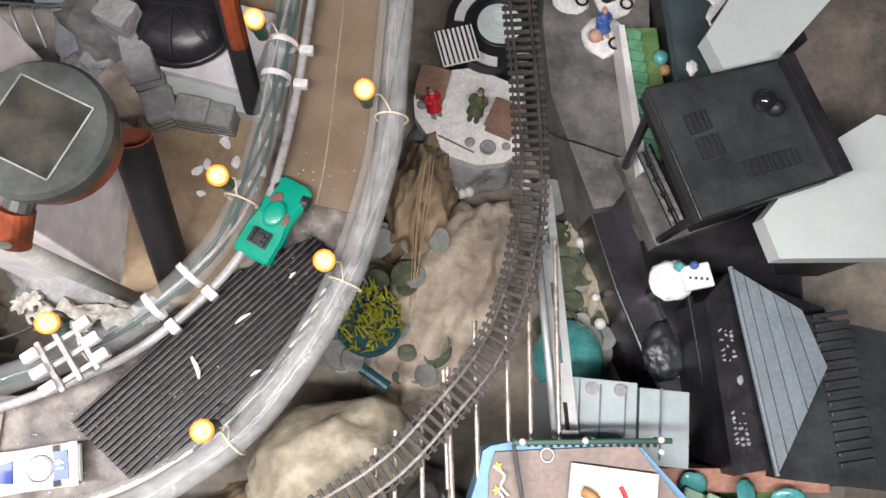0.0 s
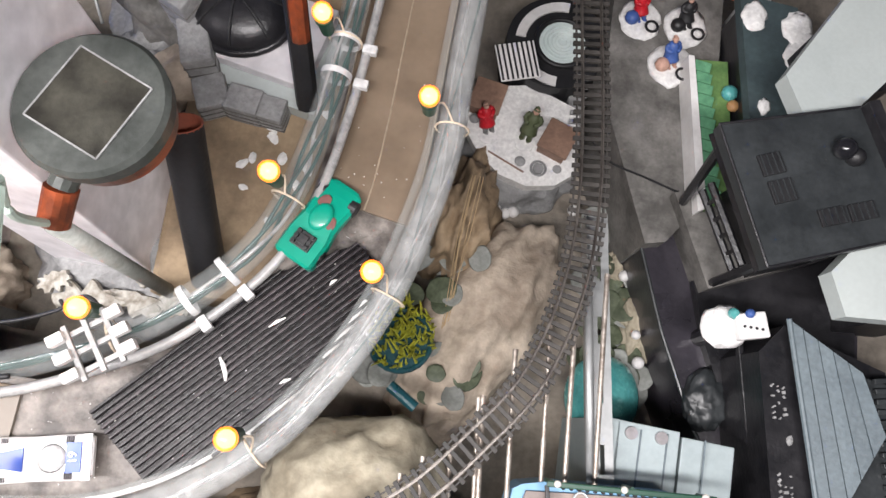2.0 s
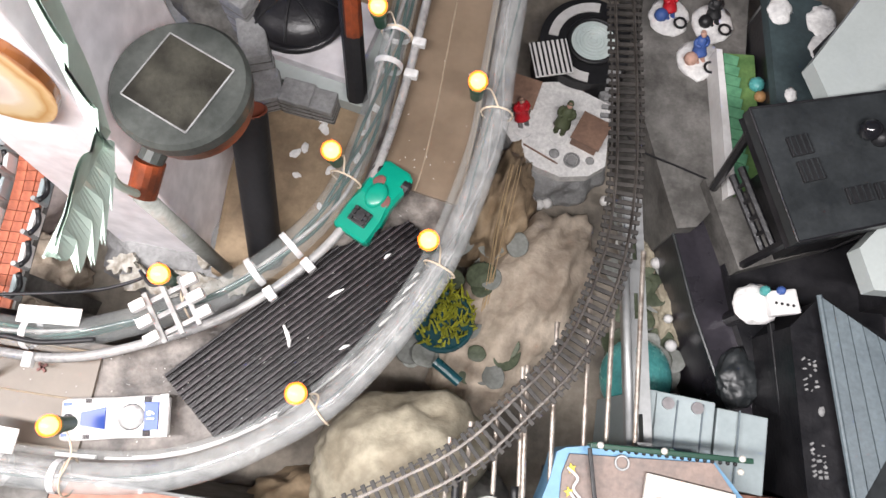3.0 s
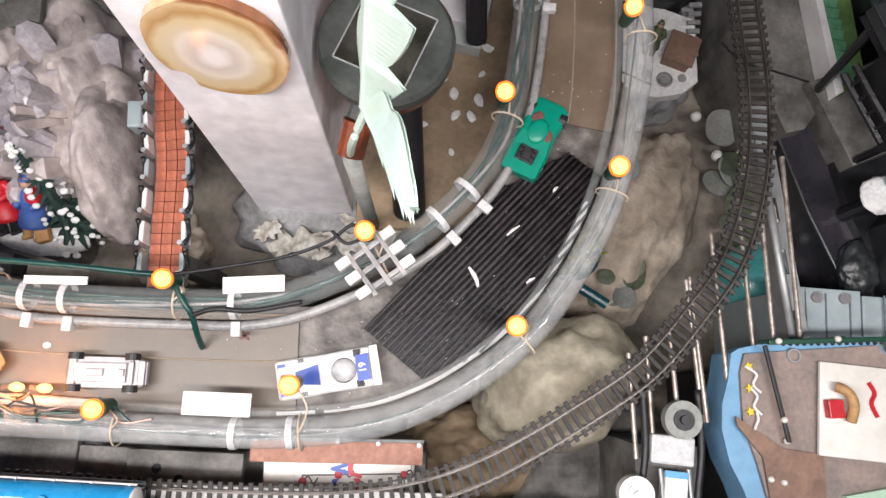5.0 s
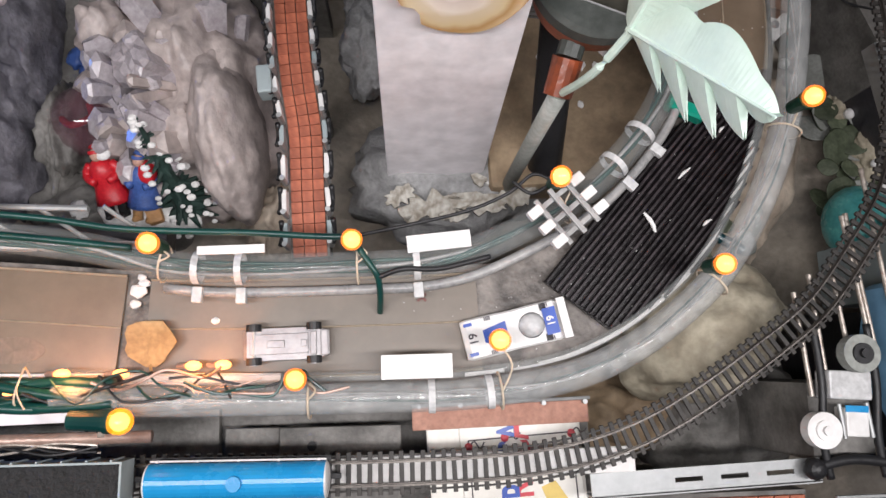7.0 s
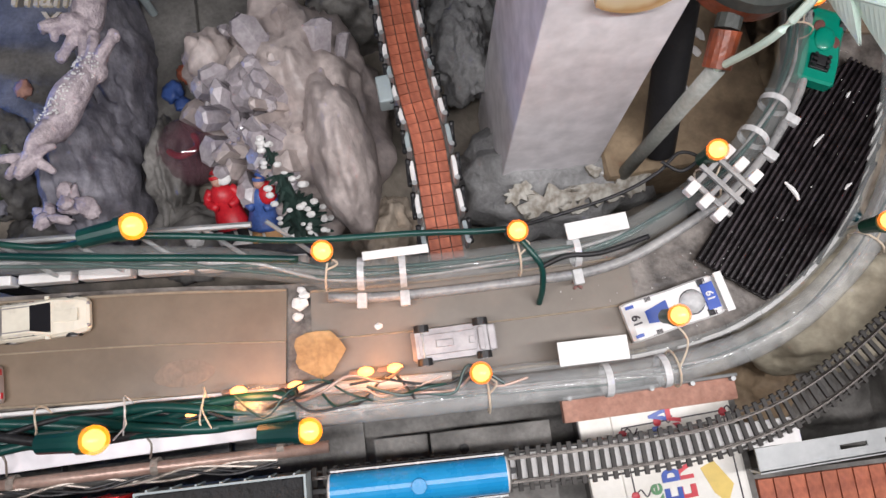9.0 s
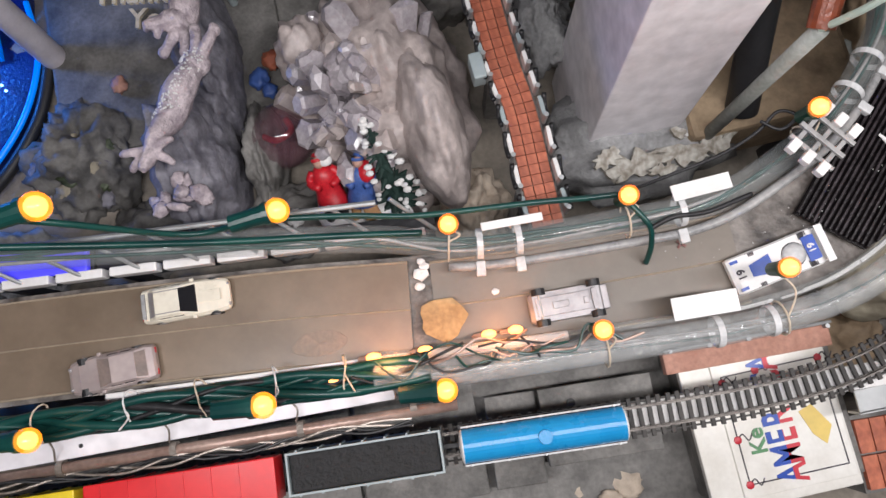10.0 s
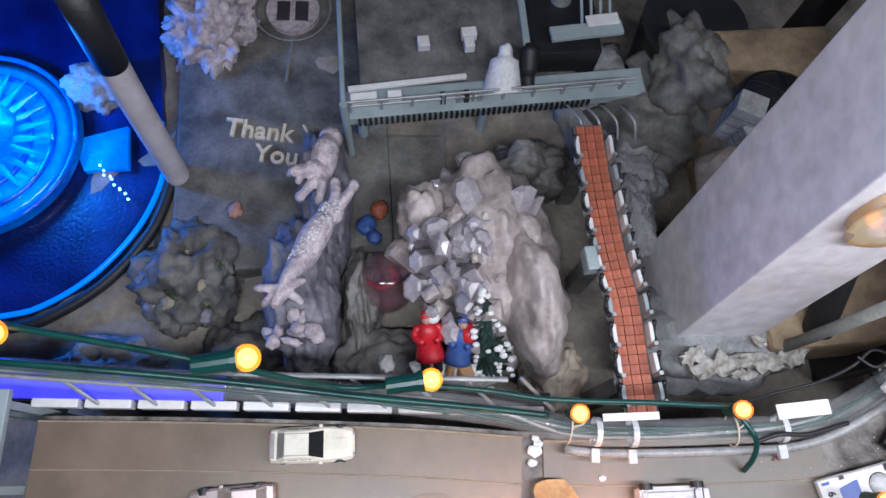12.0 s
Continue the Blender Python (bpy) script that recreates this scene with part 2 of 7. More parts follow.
INK = mat("dark_print", (0.06, 0.05, 0.06), None, 0.5, bump=0)
GREENINK = mat("green_print", (0.1, 0.28, 0.12), None, 0.5, bump=0)
YELLOWINK = mat("yellow_print", (0.75, 0.55, 0.15), None, 0.5, bump=0)
REFLECTOR = mat("bright_reflector", (0.75, 0.82, 0.8), (0.6, 0.7, 0.68), 0.15, bump=0.0, coat=1.0)
FLAKY = mat("flaky_old_paint", (0.5, 0.485, 0.44), (0.2, 0.17, 0.13), 0.75, scale=110, bump=0.2)
# Kept pale so the unseen walls and ceiling bounce fill light
ROOM = mat("grey_bounce_paint", (0.5, 0.5, 0.53), (0.42, 0.42, 0.45), 0.8, scale=3)


def agate_material():
    m = bpy.data.materials.new("banded_agate")
    m.use_nodes = True
    n, l = m.node_tree.nodes, m.node_tree.links
    p = n["Principled BSDF"]
    co = n.new("ShaderNodeTexCoord")
    mp = n.new("ShaderNodeMapping")
    mp.inputs["Scale"].default_value = (1 / 0.037, 1, 1 / 0.045)
    gr = n.new("ShaderNodeTexGradient")
    gr.gradient_type = "SPHERICAL"
    no = n.new("ShaderNodeTexNoise")
    no.inputs["Scale"].default_value = 2.5
    mx = n.new("ShaderNodeMix")
    mx.data_type = "VECTOR"
    mx.inputs["Factor"].default_value = 0.16
    l.new(co.outputs["Object"], mp.inputs["Vector"])
    l.new(mp.outputs["Vector"], no.inputs["Vector"])
    l.new(mp.outputs["Vector"], mx.inputs["A"])
    l.new(no.outputs["Color"], mx.inputs["B"])
    l.new(mx.outputs["Result"], gr.inputs["Vector"])
    r = n.new("ShaderNodeValToRGB")
    stops = [(0.0, (0.1, 0.03, 0.01)), (0.1, (0.32, 0.12, 0.04)), (0.16, (0.6, 0.42, 0.22)), (0.26, (0.45, 0.26, 0.1)), (0.36, (0.62, 0.48, 0.28)), (0.5, (0.62, 0.5, 0.34)), (0.58, (0.72, 0.62, 0.52)), (0.75, (0.6, 0.5, 0.44)), (0.88, (0.8, 0.74, 0.7))]
    e = r.color_ramp.elements
    e[0].position, e[0].color = stops[0][0], (*stops[0][1], 1)
    e[1].position, e[1].color = stops[-1][0], (*stops[-1][1], 1)
    for pos, c in stops[1:-1]:
        k = e.new(pos)
        k.color = (*c, 1)
    l.new(gr.outputs["Fac"], r.inputs["Fac"])
    l.new(r.outputs["Color"], p.inputs["Base Color"])
    p.inputs["Roughness"].default_value = 0.15
    p.inputs["Coat Weight"].default_value = 0.5
    return m


AGATE = agate_material()


# ---- mesh tools ----
def put(name, bm, material, smooth=False):
    bmesh.ops.recalc_face_normals(bm, faces=bm.faces)
    me = bpy.data.meshes.new(name)
    bm.to_mesh(me)
    bm.free()
    me.materials.append(material)
    if smooth:
        for f in me.polygons:
            f.use_smooth = True
    return me


BASE = {}


def thing(name, base, label, category, group="", kind=""):
    e = new(name)
    e.location = base
    BASE[e] = Vector(base)
    return tagged(e, label, category, group, kind)


def part(name, bm, material, parent, label="", smooth=False):
    o = new(name, put(name, bm, material, smooth))
    o.parent = parent
    if parent in BASE:
        o.matrix_parent_inverse = Matrix.Translation(-BASE[parent])
    return tagged(o, label)


def solo(name, bm, material, label, category, group="", kind="", smooth=False):
    return tagged(new(name, put(name, bm, material, smooth)), label, category, group, kind)


def piece(name, me, parent, m):
    o = new(name, me)
    o.parent = parent
    if parent in BASE:
        m = Matrix.Translation(-BASE[parent]) @ m
    o.matrix_basis = m
    return o


def box(bm, c, s, rz=0.0, bevel=0.0, tilt=None):
    v = bmesh.ops.create_cube(bm, size=1, matrix=Matrix.Diagonal((*s, 1)))["verts"]
    if bevel:
        eds = list({e for x in v for e in x.link_edges})
        v = list({x for f in bmesh.ops.bevel(bm, geom=eds, offset=bevel, segments=2, affect="EDGES", profile=0.6)["faces"] for x in f.verts})
    m = Matrix.Translation(c) @ Matrix.Rotation(radians(rz), 4, "Z")
    if tilt:
        m = m @ Euler([radians(a) for a in tilt]).to_matrix().to_4x4()
    bmesh.ops.transform(bm, matrix=m, verts=v)
    return bm


def cyl(bm, a, b, r0, r1=None, seg=12, caps=True):
    a, b = Vector(a), Vector(b)
    d = b - a
    m = Matrix.Translation((a + b) / 2) @ d.to_track_quat("Z", "Y").to_matrix().to_4x4()
    bmesh.ops.create_cone(bm, cap_ends=caps, segments=seg, radius1=r0, radius2=r0 if r1 is None else r1, depth=d.length, matrix=m)
    return bm


def ball(bm, c, r, sx=1, sy=1, sz=1, seg=14, rz=0):
    m = Matrix.Translation(c) @ Matrix.Rotation(radians(rz), 4, "Z") @ Matrix.Diagonal((sx, sy, sz, 1))
    bmesh.ops.create_uvsphere(bm, u_segments=seg, v_segments=max(6, seg // 2 + 1), radius=r, matrix=m)
    return bm


def sweep(bm, pts, r, seg=8, flat=1.0, cap=True):
    pts = [Vector(p) for p in pts]
    rings = []
    for i, p in enumerate(pts):
        d = (pts[min(i + 1, len(pts) - 1)] - pts[max(i - 1, 0)]).normalized()
        up = Vector((0, 0, 1)) if abs(d.z) < 0.95 else Vector((0, 1, 0))
        s = d.cross(up).normalized()
        u = s.cross(d)
        rr = r[i] if isinstance(r, (list, tuple)) else r
        rings.append([bm.verts.new(p + s * (rr * math.cos(2 * math.pi * k / seg)) + u * (rr * flat * math.sin(2 * math.pi * k / seg))) for k in range(seg)])
    for a, b in zip(rings, rings[1:]):
        for k in range(seg):
            bm.faces.new((a[k], a[(k + 1) % seg], b[(k + 1) % seg], b[k]))
    if cap:
        bm.faces.new(rings[0])
        bm.faces.new(rings[-1])
    return bm


def strip(bm, left, right, z0, z1):
    rows = [[bm.verts.new((*p, z)) for p in (a, b) for z in (z0, z1)] for a, b in zip(left, right)]
    for a, b in zip(rows, rows[1:]):
        for i, j in ((0, 1), (1, 3), (3, 2), (2, 0)):
            bm.faces.new((a[i], a[j], b[j], b[i]))
    for r in (rows[0], rows[-1]):
        bm.faces.new((r[0], r[1], r[3], r[2]))
    return bm


def prism(bm, poly, z0, z1, top=1.0):
    cx, cy = sum(p[0] for p in poly) / len(poly), sum(p[1] for p in poly) / len(poly)
    lo = [bm.verts.new((x, y, z0)) for x, y in poly]
    hi = [bm.verts.new((cx + (x - cx) * top, cy + (y - cy) * top, z1)) for x, y in poly]
    bm.faces.new(lo)
    bm.faces.new(hi)
    for i in range(len(poly)):
        j = (i + 1) % len(poly)
        bm.faces.new((lo[i], lo[j], hi[j], hi[i]))
    return bm


def rock(bm, c, s, amp=0.25, freq=2.2, sub=4, seed=0.0, rz=0, ridge=0.0):
    v = bmesh.ops.create_icosphere(bm, subdivisions=sub, radius=1)["verts"]
    rot = Matrix.Rotation(radians(rz), 3, "Z")
    for x in v:
        p = x.co.copy()
        k = 1 + amp * noise.fractal(p * freq + Vector((seed, seed * 1.7, seed * 0.3)), 0.9, 2.1, 4)
        k += ridge * abs(noise.noise(p * freq * 1.7 + Vector((seed * 2, 3, 1))))
        k += amp * (0.12 * noise.noise(p * freq * 5 + Vector((seed, 1, 2))) + 0.07 * noise.noise(p * freq * 11 + Vector((3, seed, 1)))) if sub > 3 else 0
        x.co = Vector(c) + rot @ Vector((p.x * s[0] * k, p.y * s[1] * k, p.z * s[2] * k))
    return bm


def smoothpath(pts, n=8):
    pts = [Vector(p) for p in pts]
    out = []
    for i in range(len(pts) - 1):
        p0, p1, p2, p3 = pts[max(i - 1, 0)], pts[i], pts[i + 1], pts[min(i + 2, len(pts) - 1)]
        for k in range(n):
            t = k / n
            out.append(0.5 * (2 * p1 + (p2 - p0) * t + (2 * p0 - 5 * p1 + 4 * p2 - p3) * t * t + (3 * p1 - p0 - 3 * p2 + p3) * t ** 3))
    return out + [pts[-1]]


def side(path, off):
    out = []
    for i, p in enumerate(path):
        d = path[min(i + 1, len(path) - 1)] - path[max(i - 1, 0)]
        d = Vector((d.x, d.y, 0)).normalized()
        out.append(p + Vector((d.y, -d.x, 0)) * off)
    return out


def lettering(name, text, size, material, parent, m, depth=0.0006):
    cu = bpy.data.curves.new(name, "FONT")
    cu.body, cu.size, cu.extrude, cu.align_x, cu.align_y, cu.offset = text, size, depth, "CENTER", "CENTER", size * 0.018
    tmp = bpy.data.objects.new(name, cu)
    me = bpy.data.meshes.new_from_object(tmp)
    bpy.data.objects.remove(tmp)
    me.materials.clear()
    me.materials.append(material)
    return piece(name, me, parent, m)


def figure(parent, x, y, z, h, coat, legs, hat, rz=0.0, stoop=0.0, lean=-35.0, label="plain small painted figure"):
    bm = bmesh.new()
    marks = []

    def done(i):
        n = len(bm.faces)
        marks.append((n, i))

    for s in (-1, 1):
        sweep(bm, [(s * 0.09, -0.02, 0), (s * 0.09, 0, 0.25), (s * 0.07, 0.02, 0.48)], [0.075, 0.065, 0.085], 8)
        ball(bm, (s * 0.09, -0.06, 0.03), 0.07, 0.8, 1.5, 0.6, 8)
    done(1)
    sweep(bm, smoothpath([(0, 0.02, 0.2), (0, 0.02, 0.42), (0, -0.01 - stoop * 0.3, 0.64), (0, -0.02 - stoop * 0.6, 0.8)], 3), [0.225, 0.215, 0.2, 0.185, 0.175, 0.17, 0.17, 0.15, 0.12, 0.075], 12)
    for s in (-1, 1):
        sweep(bm, smoothpath([(s * 0.12, -stoop * 0.5, 0.74), (s * 0.2, -0.06, 0.6), (s * 0.08, -0.19, 0.54)], 3), [0.06, 0.065, 0.065, 0.06, 0.058, 0.055, 0.05], 8)
    done(0)
    ball(bm, (0, -0.04 - stoop, 0.865), 0.078, 1, 1, 1.1, 12)
    done(2)
    sweep(bm, smoothpath([(0, -0.025 - stoop, 0.885), (0, -0.015 - stoop, 0.94), (0.02, 0.01 - stoop, 0.99)], 3), [0.088, 0.09, 0.085, 0.078, 0.066, 0.05, 0.02], 12)
    done(3)
    bm.faces.ensure_lookup_table()
    a = 0
    for n, i in marks:
        for k in range(a, n):
            bm.faces[k].material_index = i
            bm.faces[k].smooth = True
        a = n
    bmesh.ops.recalc_face_normals(bm, faces=bm.faces)
    me = bpy.data.meshes.new("figure")
    bm.to_mesh(me)
    bm.free()
    for m in (coat, legs, SKIN, hat):
        me.materials.append(m)
    o = piece("figure", me, parent, pose(x, y, z, lean, 0, rz) @ Matrix.Scale(h, 4))
    return tagged(o, label)


def xy(path):
    return [(p.x, p.y) for p in path]


# ---- ground and room ----
def ground_height(x, y):
    h = -0.27 + 0.05 * max(0.0, min(1.0, (-x - 0.15) / 0.2))
    return h + 0.025 * noise.fractal(Vector((x * 7, y * 7, 0)), 0.9, 2.0, 4) + 0.006 * noise.noise(Vector((x * 40, y * 40, 2)))


bm = bmesh.new()
xs = [-2.3, -1.8, -1.4] + [-1.2 + 0.02 * i for i in range(96)] + [1.0, 1.4, 1.8]
ys = [-2.05, -1.4, -0.8] + [-0.4 + 0.02 * i for i in range(81)] + [1.4, 1.7, 2.05]
grid = [[bm.verts.new((x, y, ground_height(x, y))) for y in ys] for x in xs]
for i in range(len(xs) - 1):
    for j in range(len(ys) - 1):
        bm.faces.new((grid[i][j], grid[i + 1][j], grid[i + 1][j + 1], grid[i][j + 1]))
solo("ground", bm, SOIL, "dark damp earth and stained concrete bed of the garden layout", "ground", kind="structure", smooth=True)
for name, c, s in (("wall_north", (-0.25, 2.05, 0.6), (4.2, 0.1, 2.4)), ("wall_south", (-0.25, -2.05, 0.6), (4.2, 0.1, 2.4)), ("wall_west", (-2.3, 0, 0.6), (0.1, 4, 2.4)), ("wall_east", (1.8, 0, 0.6), (0.1, 4, 2.4)), ("ceiling", (-0.25, 0, 1.85), (4.2, 4.2, 0.1))):
    solo(name, box(bmesh.new(), c, s), ROOM, "plain grey unseen room surface that bounces fill light onto the layout", name.split("_")[0], kind="structure")

# concrete bed beside the raised road
bm = bmesh.new()
box(bm, (-0.112, 0.43, -0.14), (0.165, 0.38, 0.1), 4, 0.006)
solo("concrete_bed", bm, CONCRETE, "stained brown concrete bed with flaking pale paint", "concrete bed", kind="structure")
for k in range(16):
    x, y = -0.09 + random.uniform(-0.04, 0.03), 0.30 + random.uniform(0, 0.12)
    s = random.uniform(0.002, 0.007)
    bm = rock(bmesh.new(), (x, y, -0.089), (s, s * 0.6, 0.0012), 0.4, 2, 2, k, random.uniform(0, 180))
    solo("paint_flake", bm, SNOW, "small flake of white paint lying on concrete", "paint flake", "paint flakes on the concrete")

# ---- the road ----
INNER = smoothpath([(-0.95, 0.212, 0.05), (-0.78, 0.199, 0.04), (-0.62, 0.186, 0.03), (-0.54, 0.177, 0.028), (-0.474, 0.168, 0.025), (-0.40, 0.153, 0.022), (-0.279, 0.152, 0.022), (-0.232, 0.155, 0.022), (-0.192, 0.168, 0.022), (-0.133, 0.199, 0.022), (-0.093, 0.236, 0.022), (-0.066, 0.275, 0.022), (-0.052, 0.32, 0.022), (-0.045, 0.369, 0.022), (-0.041, 0.43, 0.022), (-0.037, 0.56, 0.022), (-0.03, 0.8, 0.022)])
OUTER = smoothpath([(-0.49, 0.070, 0.02), (-0.418, 0.064, 0.02), (-0.272, 0.062, 0.02), (-0.21, 0.063, 0.02), (-0.156, 0.070, 0.02), (-0.118, 0.082, 0.02), (-0.079, 0.104, 0.02), (-0.036, 0.140, 0.02), (-0.003, 0.187, 0.02), (0.022, 0.240, 0.02), (0.037, 0.295, 0.02), (0.047, 0.36, 0.02), (0.047, 0.43, 0.02), (0.048, 0.56, 0.02), (0.05, 0.8, 0.02)])
CENTRE = smoothpath([(-1.15, 0.14, 0), (-0.8, 0.134, 0), (-0.567, 0.124, 0), (-0.42, 0.113, 0), (-0.22, 0.113, 0), (-0.165, 0.122, 0), (-0.11, 0.15, 0), (-0.06, 0.195, 0), (-0.025, 0.25, 0), (-0.006, 0.31, 0), (-0.001, 0.38, 0), (0.0, 0.5, 0), (0.008, 0.8, 0)])

road = thing("road", (-0.2, 0.113, 0), "raised two-lane brown plastic slot-style road with a curve", "road", kind="structure")
part("underlay", strip(bmesh.new(), xy(side([p for p in CENTRE if p.x > -0.85], -0.041)), xy(side([p for p in CENTRE if p.x > -0.85], 0.041)), -0.012, -0.003), MARBLE, road, "whitewashed worn underlay of the curve")


def lanes(a, b, m, w=0.0335):
    seg = [p for p in CENTRE if a(p) and b(p)]
    for o in (-0.0005 - w, 0.0005):
        part("lane", strip(bmesh.new(), xy(side(seg, o)), xy(side(seg, o + w)), -0.003, 0.0), m, road)
    part("seam", sweep(bmesh.new(), [p + Vector((0, 0, 0.0001)) for p in seg], 0.0007, 6), SEAM, road)
    for o in (-w - 0.001, w + 0.001):
        part("lane_edge", sweep(bmesh.new(), [p + Vector((0, 0, 0.0003)) for p in side(seg, o)], 0.001, 6), SEAM, road)


lanes(lambda p: p.x < -0.445, lambda p: p.x > -0.85, ROADBROWN, 0.0355)
lanes(lambda p: -0.445 <= p.x, lambda p: p.x < -0.203 and p.y < 0.2, ROADGREY)
lanes(lambda p: p.y > 0.306, lambda p: p.x > -0.1, ROADBROWN)
# supports hidden below
for x, y in ((-0.75, 0.13), (-0.45, 0.115), (-0.24, 0.11), (-0.03, 0.24), (0, 0.45), (0, 0.7)):
    part("support", box(bmesh.new(), (x, y, -0.15), (0.03, 0.03, 0.274)), BLACKWOOD, road)

# ---- ribbed mat over the curve ----
mat_thing = thing("ribbed_mat", (-0.07, 0.19, 0), "black ribbed rubber mat laid over the road curve", "rubber mat")
POLY = [(-0.158, 0.140), (-0.112, 0.104), (-0.075, 0.122), (-0.039, 0.152), (-0.008, 0.195), (0.013, 0.24), (0.021, 0.266), (-0.005, 0.284), (-0.048, 0.258), (-0.064, 0.25), (-0.095, 0.212), (-0.13, 0.172)]
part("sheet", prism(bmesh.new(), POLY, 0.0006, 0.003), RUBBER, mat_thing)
D = Vector((0.135, 0.152)).normalized()
N = Vector((-D.y, D.x))


def clip(poly, off):
    ts = []
    for i in range(len(poly)):
        a, b = Vector(poly[i]), Vector(poly[(i + 1) % len(poly)])
        da, db = a.dot(N) - off, b.dot(N) - off
        if (da < 0) != (db < 0):
            ts.append((a + (b - a) * (da / (da - db))).dot(D))
    ts.sort()
    return ts


lo, hi = min(Vector(p).dot(N) for p in POLY), max(Vector(p).dot(N) for p in POLY)
k = 0
off = lo + 0.002
while off < hi - 0.0015:
    ts = clip(POLY, off)
    for a, b in zip(ts[::2], ts[1::2]):
        c = D * ((a + b) / 2) + N * off
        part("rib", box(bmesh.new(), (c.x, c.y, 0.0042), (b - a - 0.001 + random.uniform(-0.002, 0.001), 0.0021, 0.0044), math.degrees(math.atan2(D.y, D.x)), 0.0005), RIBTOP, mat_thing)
    off += 0.0043
bm = bmesh.new()
sweep(bm, [(-0.081, 0.1895, 0.0062), (-0.077, 0.184, 0.0064), (-0.0745, 0.179, 0.0064), (-0.0735, 0.1745, 0.0062)], [0.001, 0.0018, 0.0016, 0.0009], 8)
solo("paint_chip", bm, SNOW, "white chip of paint lying on the black mat", "paint chip", "chips on the mat")
for x, y, a, w in ((-0.048, 0.219, 40, 0.013), (-0.034, 0.181, 35, 0.008), (-0.016, 0.253, 50, 0.006)):
    bm = sweep(bmesh.new(), [(-w / 2, 0, 0), (0, 0.0006, 0.0003), (w / 2, 0, 0)], [0.0005, 0.0013, 0.0005], 6)
    solo("paint_chip", bm, SNOW, "thin white sliver of paint between the mat ribs", "paint chip", "chips on the mat").matrix_basis = pose(x, y, 0.0068, 0, 0, a)

# ---- clear tubes along both sides ----
for name, path, r in (("inner", INNER, 0.0105), ("outer", OUTER, 0.0105)):
    tube = thing("clear_tube", path[0], "clear plastic tube edging the road with wires inside", "plastic tube", "tubes beside the road")
    part("tube_wall", sweep(bmesh.new(), path, r, 20, cap=False), CLEAR if name == "inner" else CLEAROUTER, tube, smooth=True)
    n = len(path)
    for k in range(4):
        ph = k * 1.6 + (0 if name == "inner" else 0.7)
        amp = 0.0055
        wire = [p + Vector((amp * math.cos(i * 0.19 + ph), amp * math.cos(i * 0.19 + ph) * 0.6, -0.002 + 0.004 * math.sin(i * 0.23 + ph))) for i, p in enumerate(path)]
        if name == "outer" and k > 0:
            part("wire", sweep(bmesh.new(), wire, 0.0008, 6), GREYHOSE if k < 3 else GREENWIRE, tube, smooth=True)
        elif name == "inner":
            part("wire", sweep(bmesh.new(), wire, 0.0014, 6), GREYHOSE if k == 1 else GREENWIRE, tube, smooth=True)
    hose = [p + Vector((0, 0, -0.009)) for p in side(path, 0.0155 if name == "inner" else -0.0145)]
    if name == "inner":
        hose = [p for p in hose if p.x > -0.43]
    part("hose", sweep(bmesh.new(), hose, 0.0036, 10), GREYHOSE if name == "inner" else CLEAR, tube, "grey hose beside the tube", smooth=True)
    if name == "outer":
        low = [p for p in OUTER if p.x > -0.22 and p.y < 0.26]
        rl = random.Random(8)
        i = 0
        while i < len(low) - 4:
            n = min(rl.randint(3, 9), len(low) - 1 - i)
            seg = low[i:i + n + 1]
            w = rl.uniform(0.0015, 0.0045)
            part("white_lip", strip(bmesh.new(), xy(side(seg, -0.0115 - w)), xy(side(seg, -0.0115)), 0.001, rl.uniform(0.003, 0.006)), WHITEPL, tube, "torn white plastic lip")
            i += n + (1 if rl.random() < 0.2 else 0)


def collar(path, i, w=0.0045, tabs=True, r=0.0114, group="ties round the tube"):
    p, d = path[i], (path[i + 1] - path[i - 1]).normalized()
    t = thing("tube_tie", p, "pale plastic tie clamped round the clear tube", "cable tie", group)
    part("band", cyl(cyl(bmesh.new(), p - d * w / 2, p + d * w / 2, r, seg=20, caps=False), p - d * w / 2, p + d * w / 2, r - 0.0006, seg=20, caps=False), CLEARWHITE, t)
    if tabs:
        s = Vector((d.y, -d.x, 0)) * (1 if path is INNER else -1)
        q = p + s * 0.018
        part("head", box(bmesh.new(), (q.x, q.y, p.z - 0.006), (0.007, 0.011, 0.006), math.degrees(math.atan2(d.y, d.x)), 0.001), CLEARWHITE, t)
    return t


def near(path, x, y):
    return min(range(1, len(path) - 1), key=lambda i: (path[i].x - x) ** 2 + (path[i].y - y) ** 2)


for x, y in ((-0.40, 0.153), (-0.372, 0.153), (-0.25, 0.154), (-0.085, 0.246), (-0.105, 0.224), (-0.043, 0.40), (-0.042, 0.425)):
    collar(INNER, near(INNER, x, y))
for x, y in ((-0.24, 0.063), (-0.205, 0.063)):
    collar(OUTER, near(OUTER, x, y), tabs=False)

# white plates clipped on the tubes
for x, y, z, w, h, r in ((-0.252, 0.082, 0.036, 0.047, 0.016, 0), (-0.235, 0.166, 0.033, 0.044, 0.012, 5), (-0.375, 0.163, 0.034, 0.045, 0.006, 1)):
    bm = box(bmesh.new(), (x, y, z), (w, h, 0.0016), r, 0.0005)
    cyl(bm, (x, y, 0.001 if z < 0 else 0.018), (x, y, z), 0.002, seg=8)
    solo("white_plate", bm, WHITEPL, "blank white plastic plate clipped to the tube", "plate", "plates on the tubes")

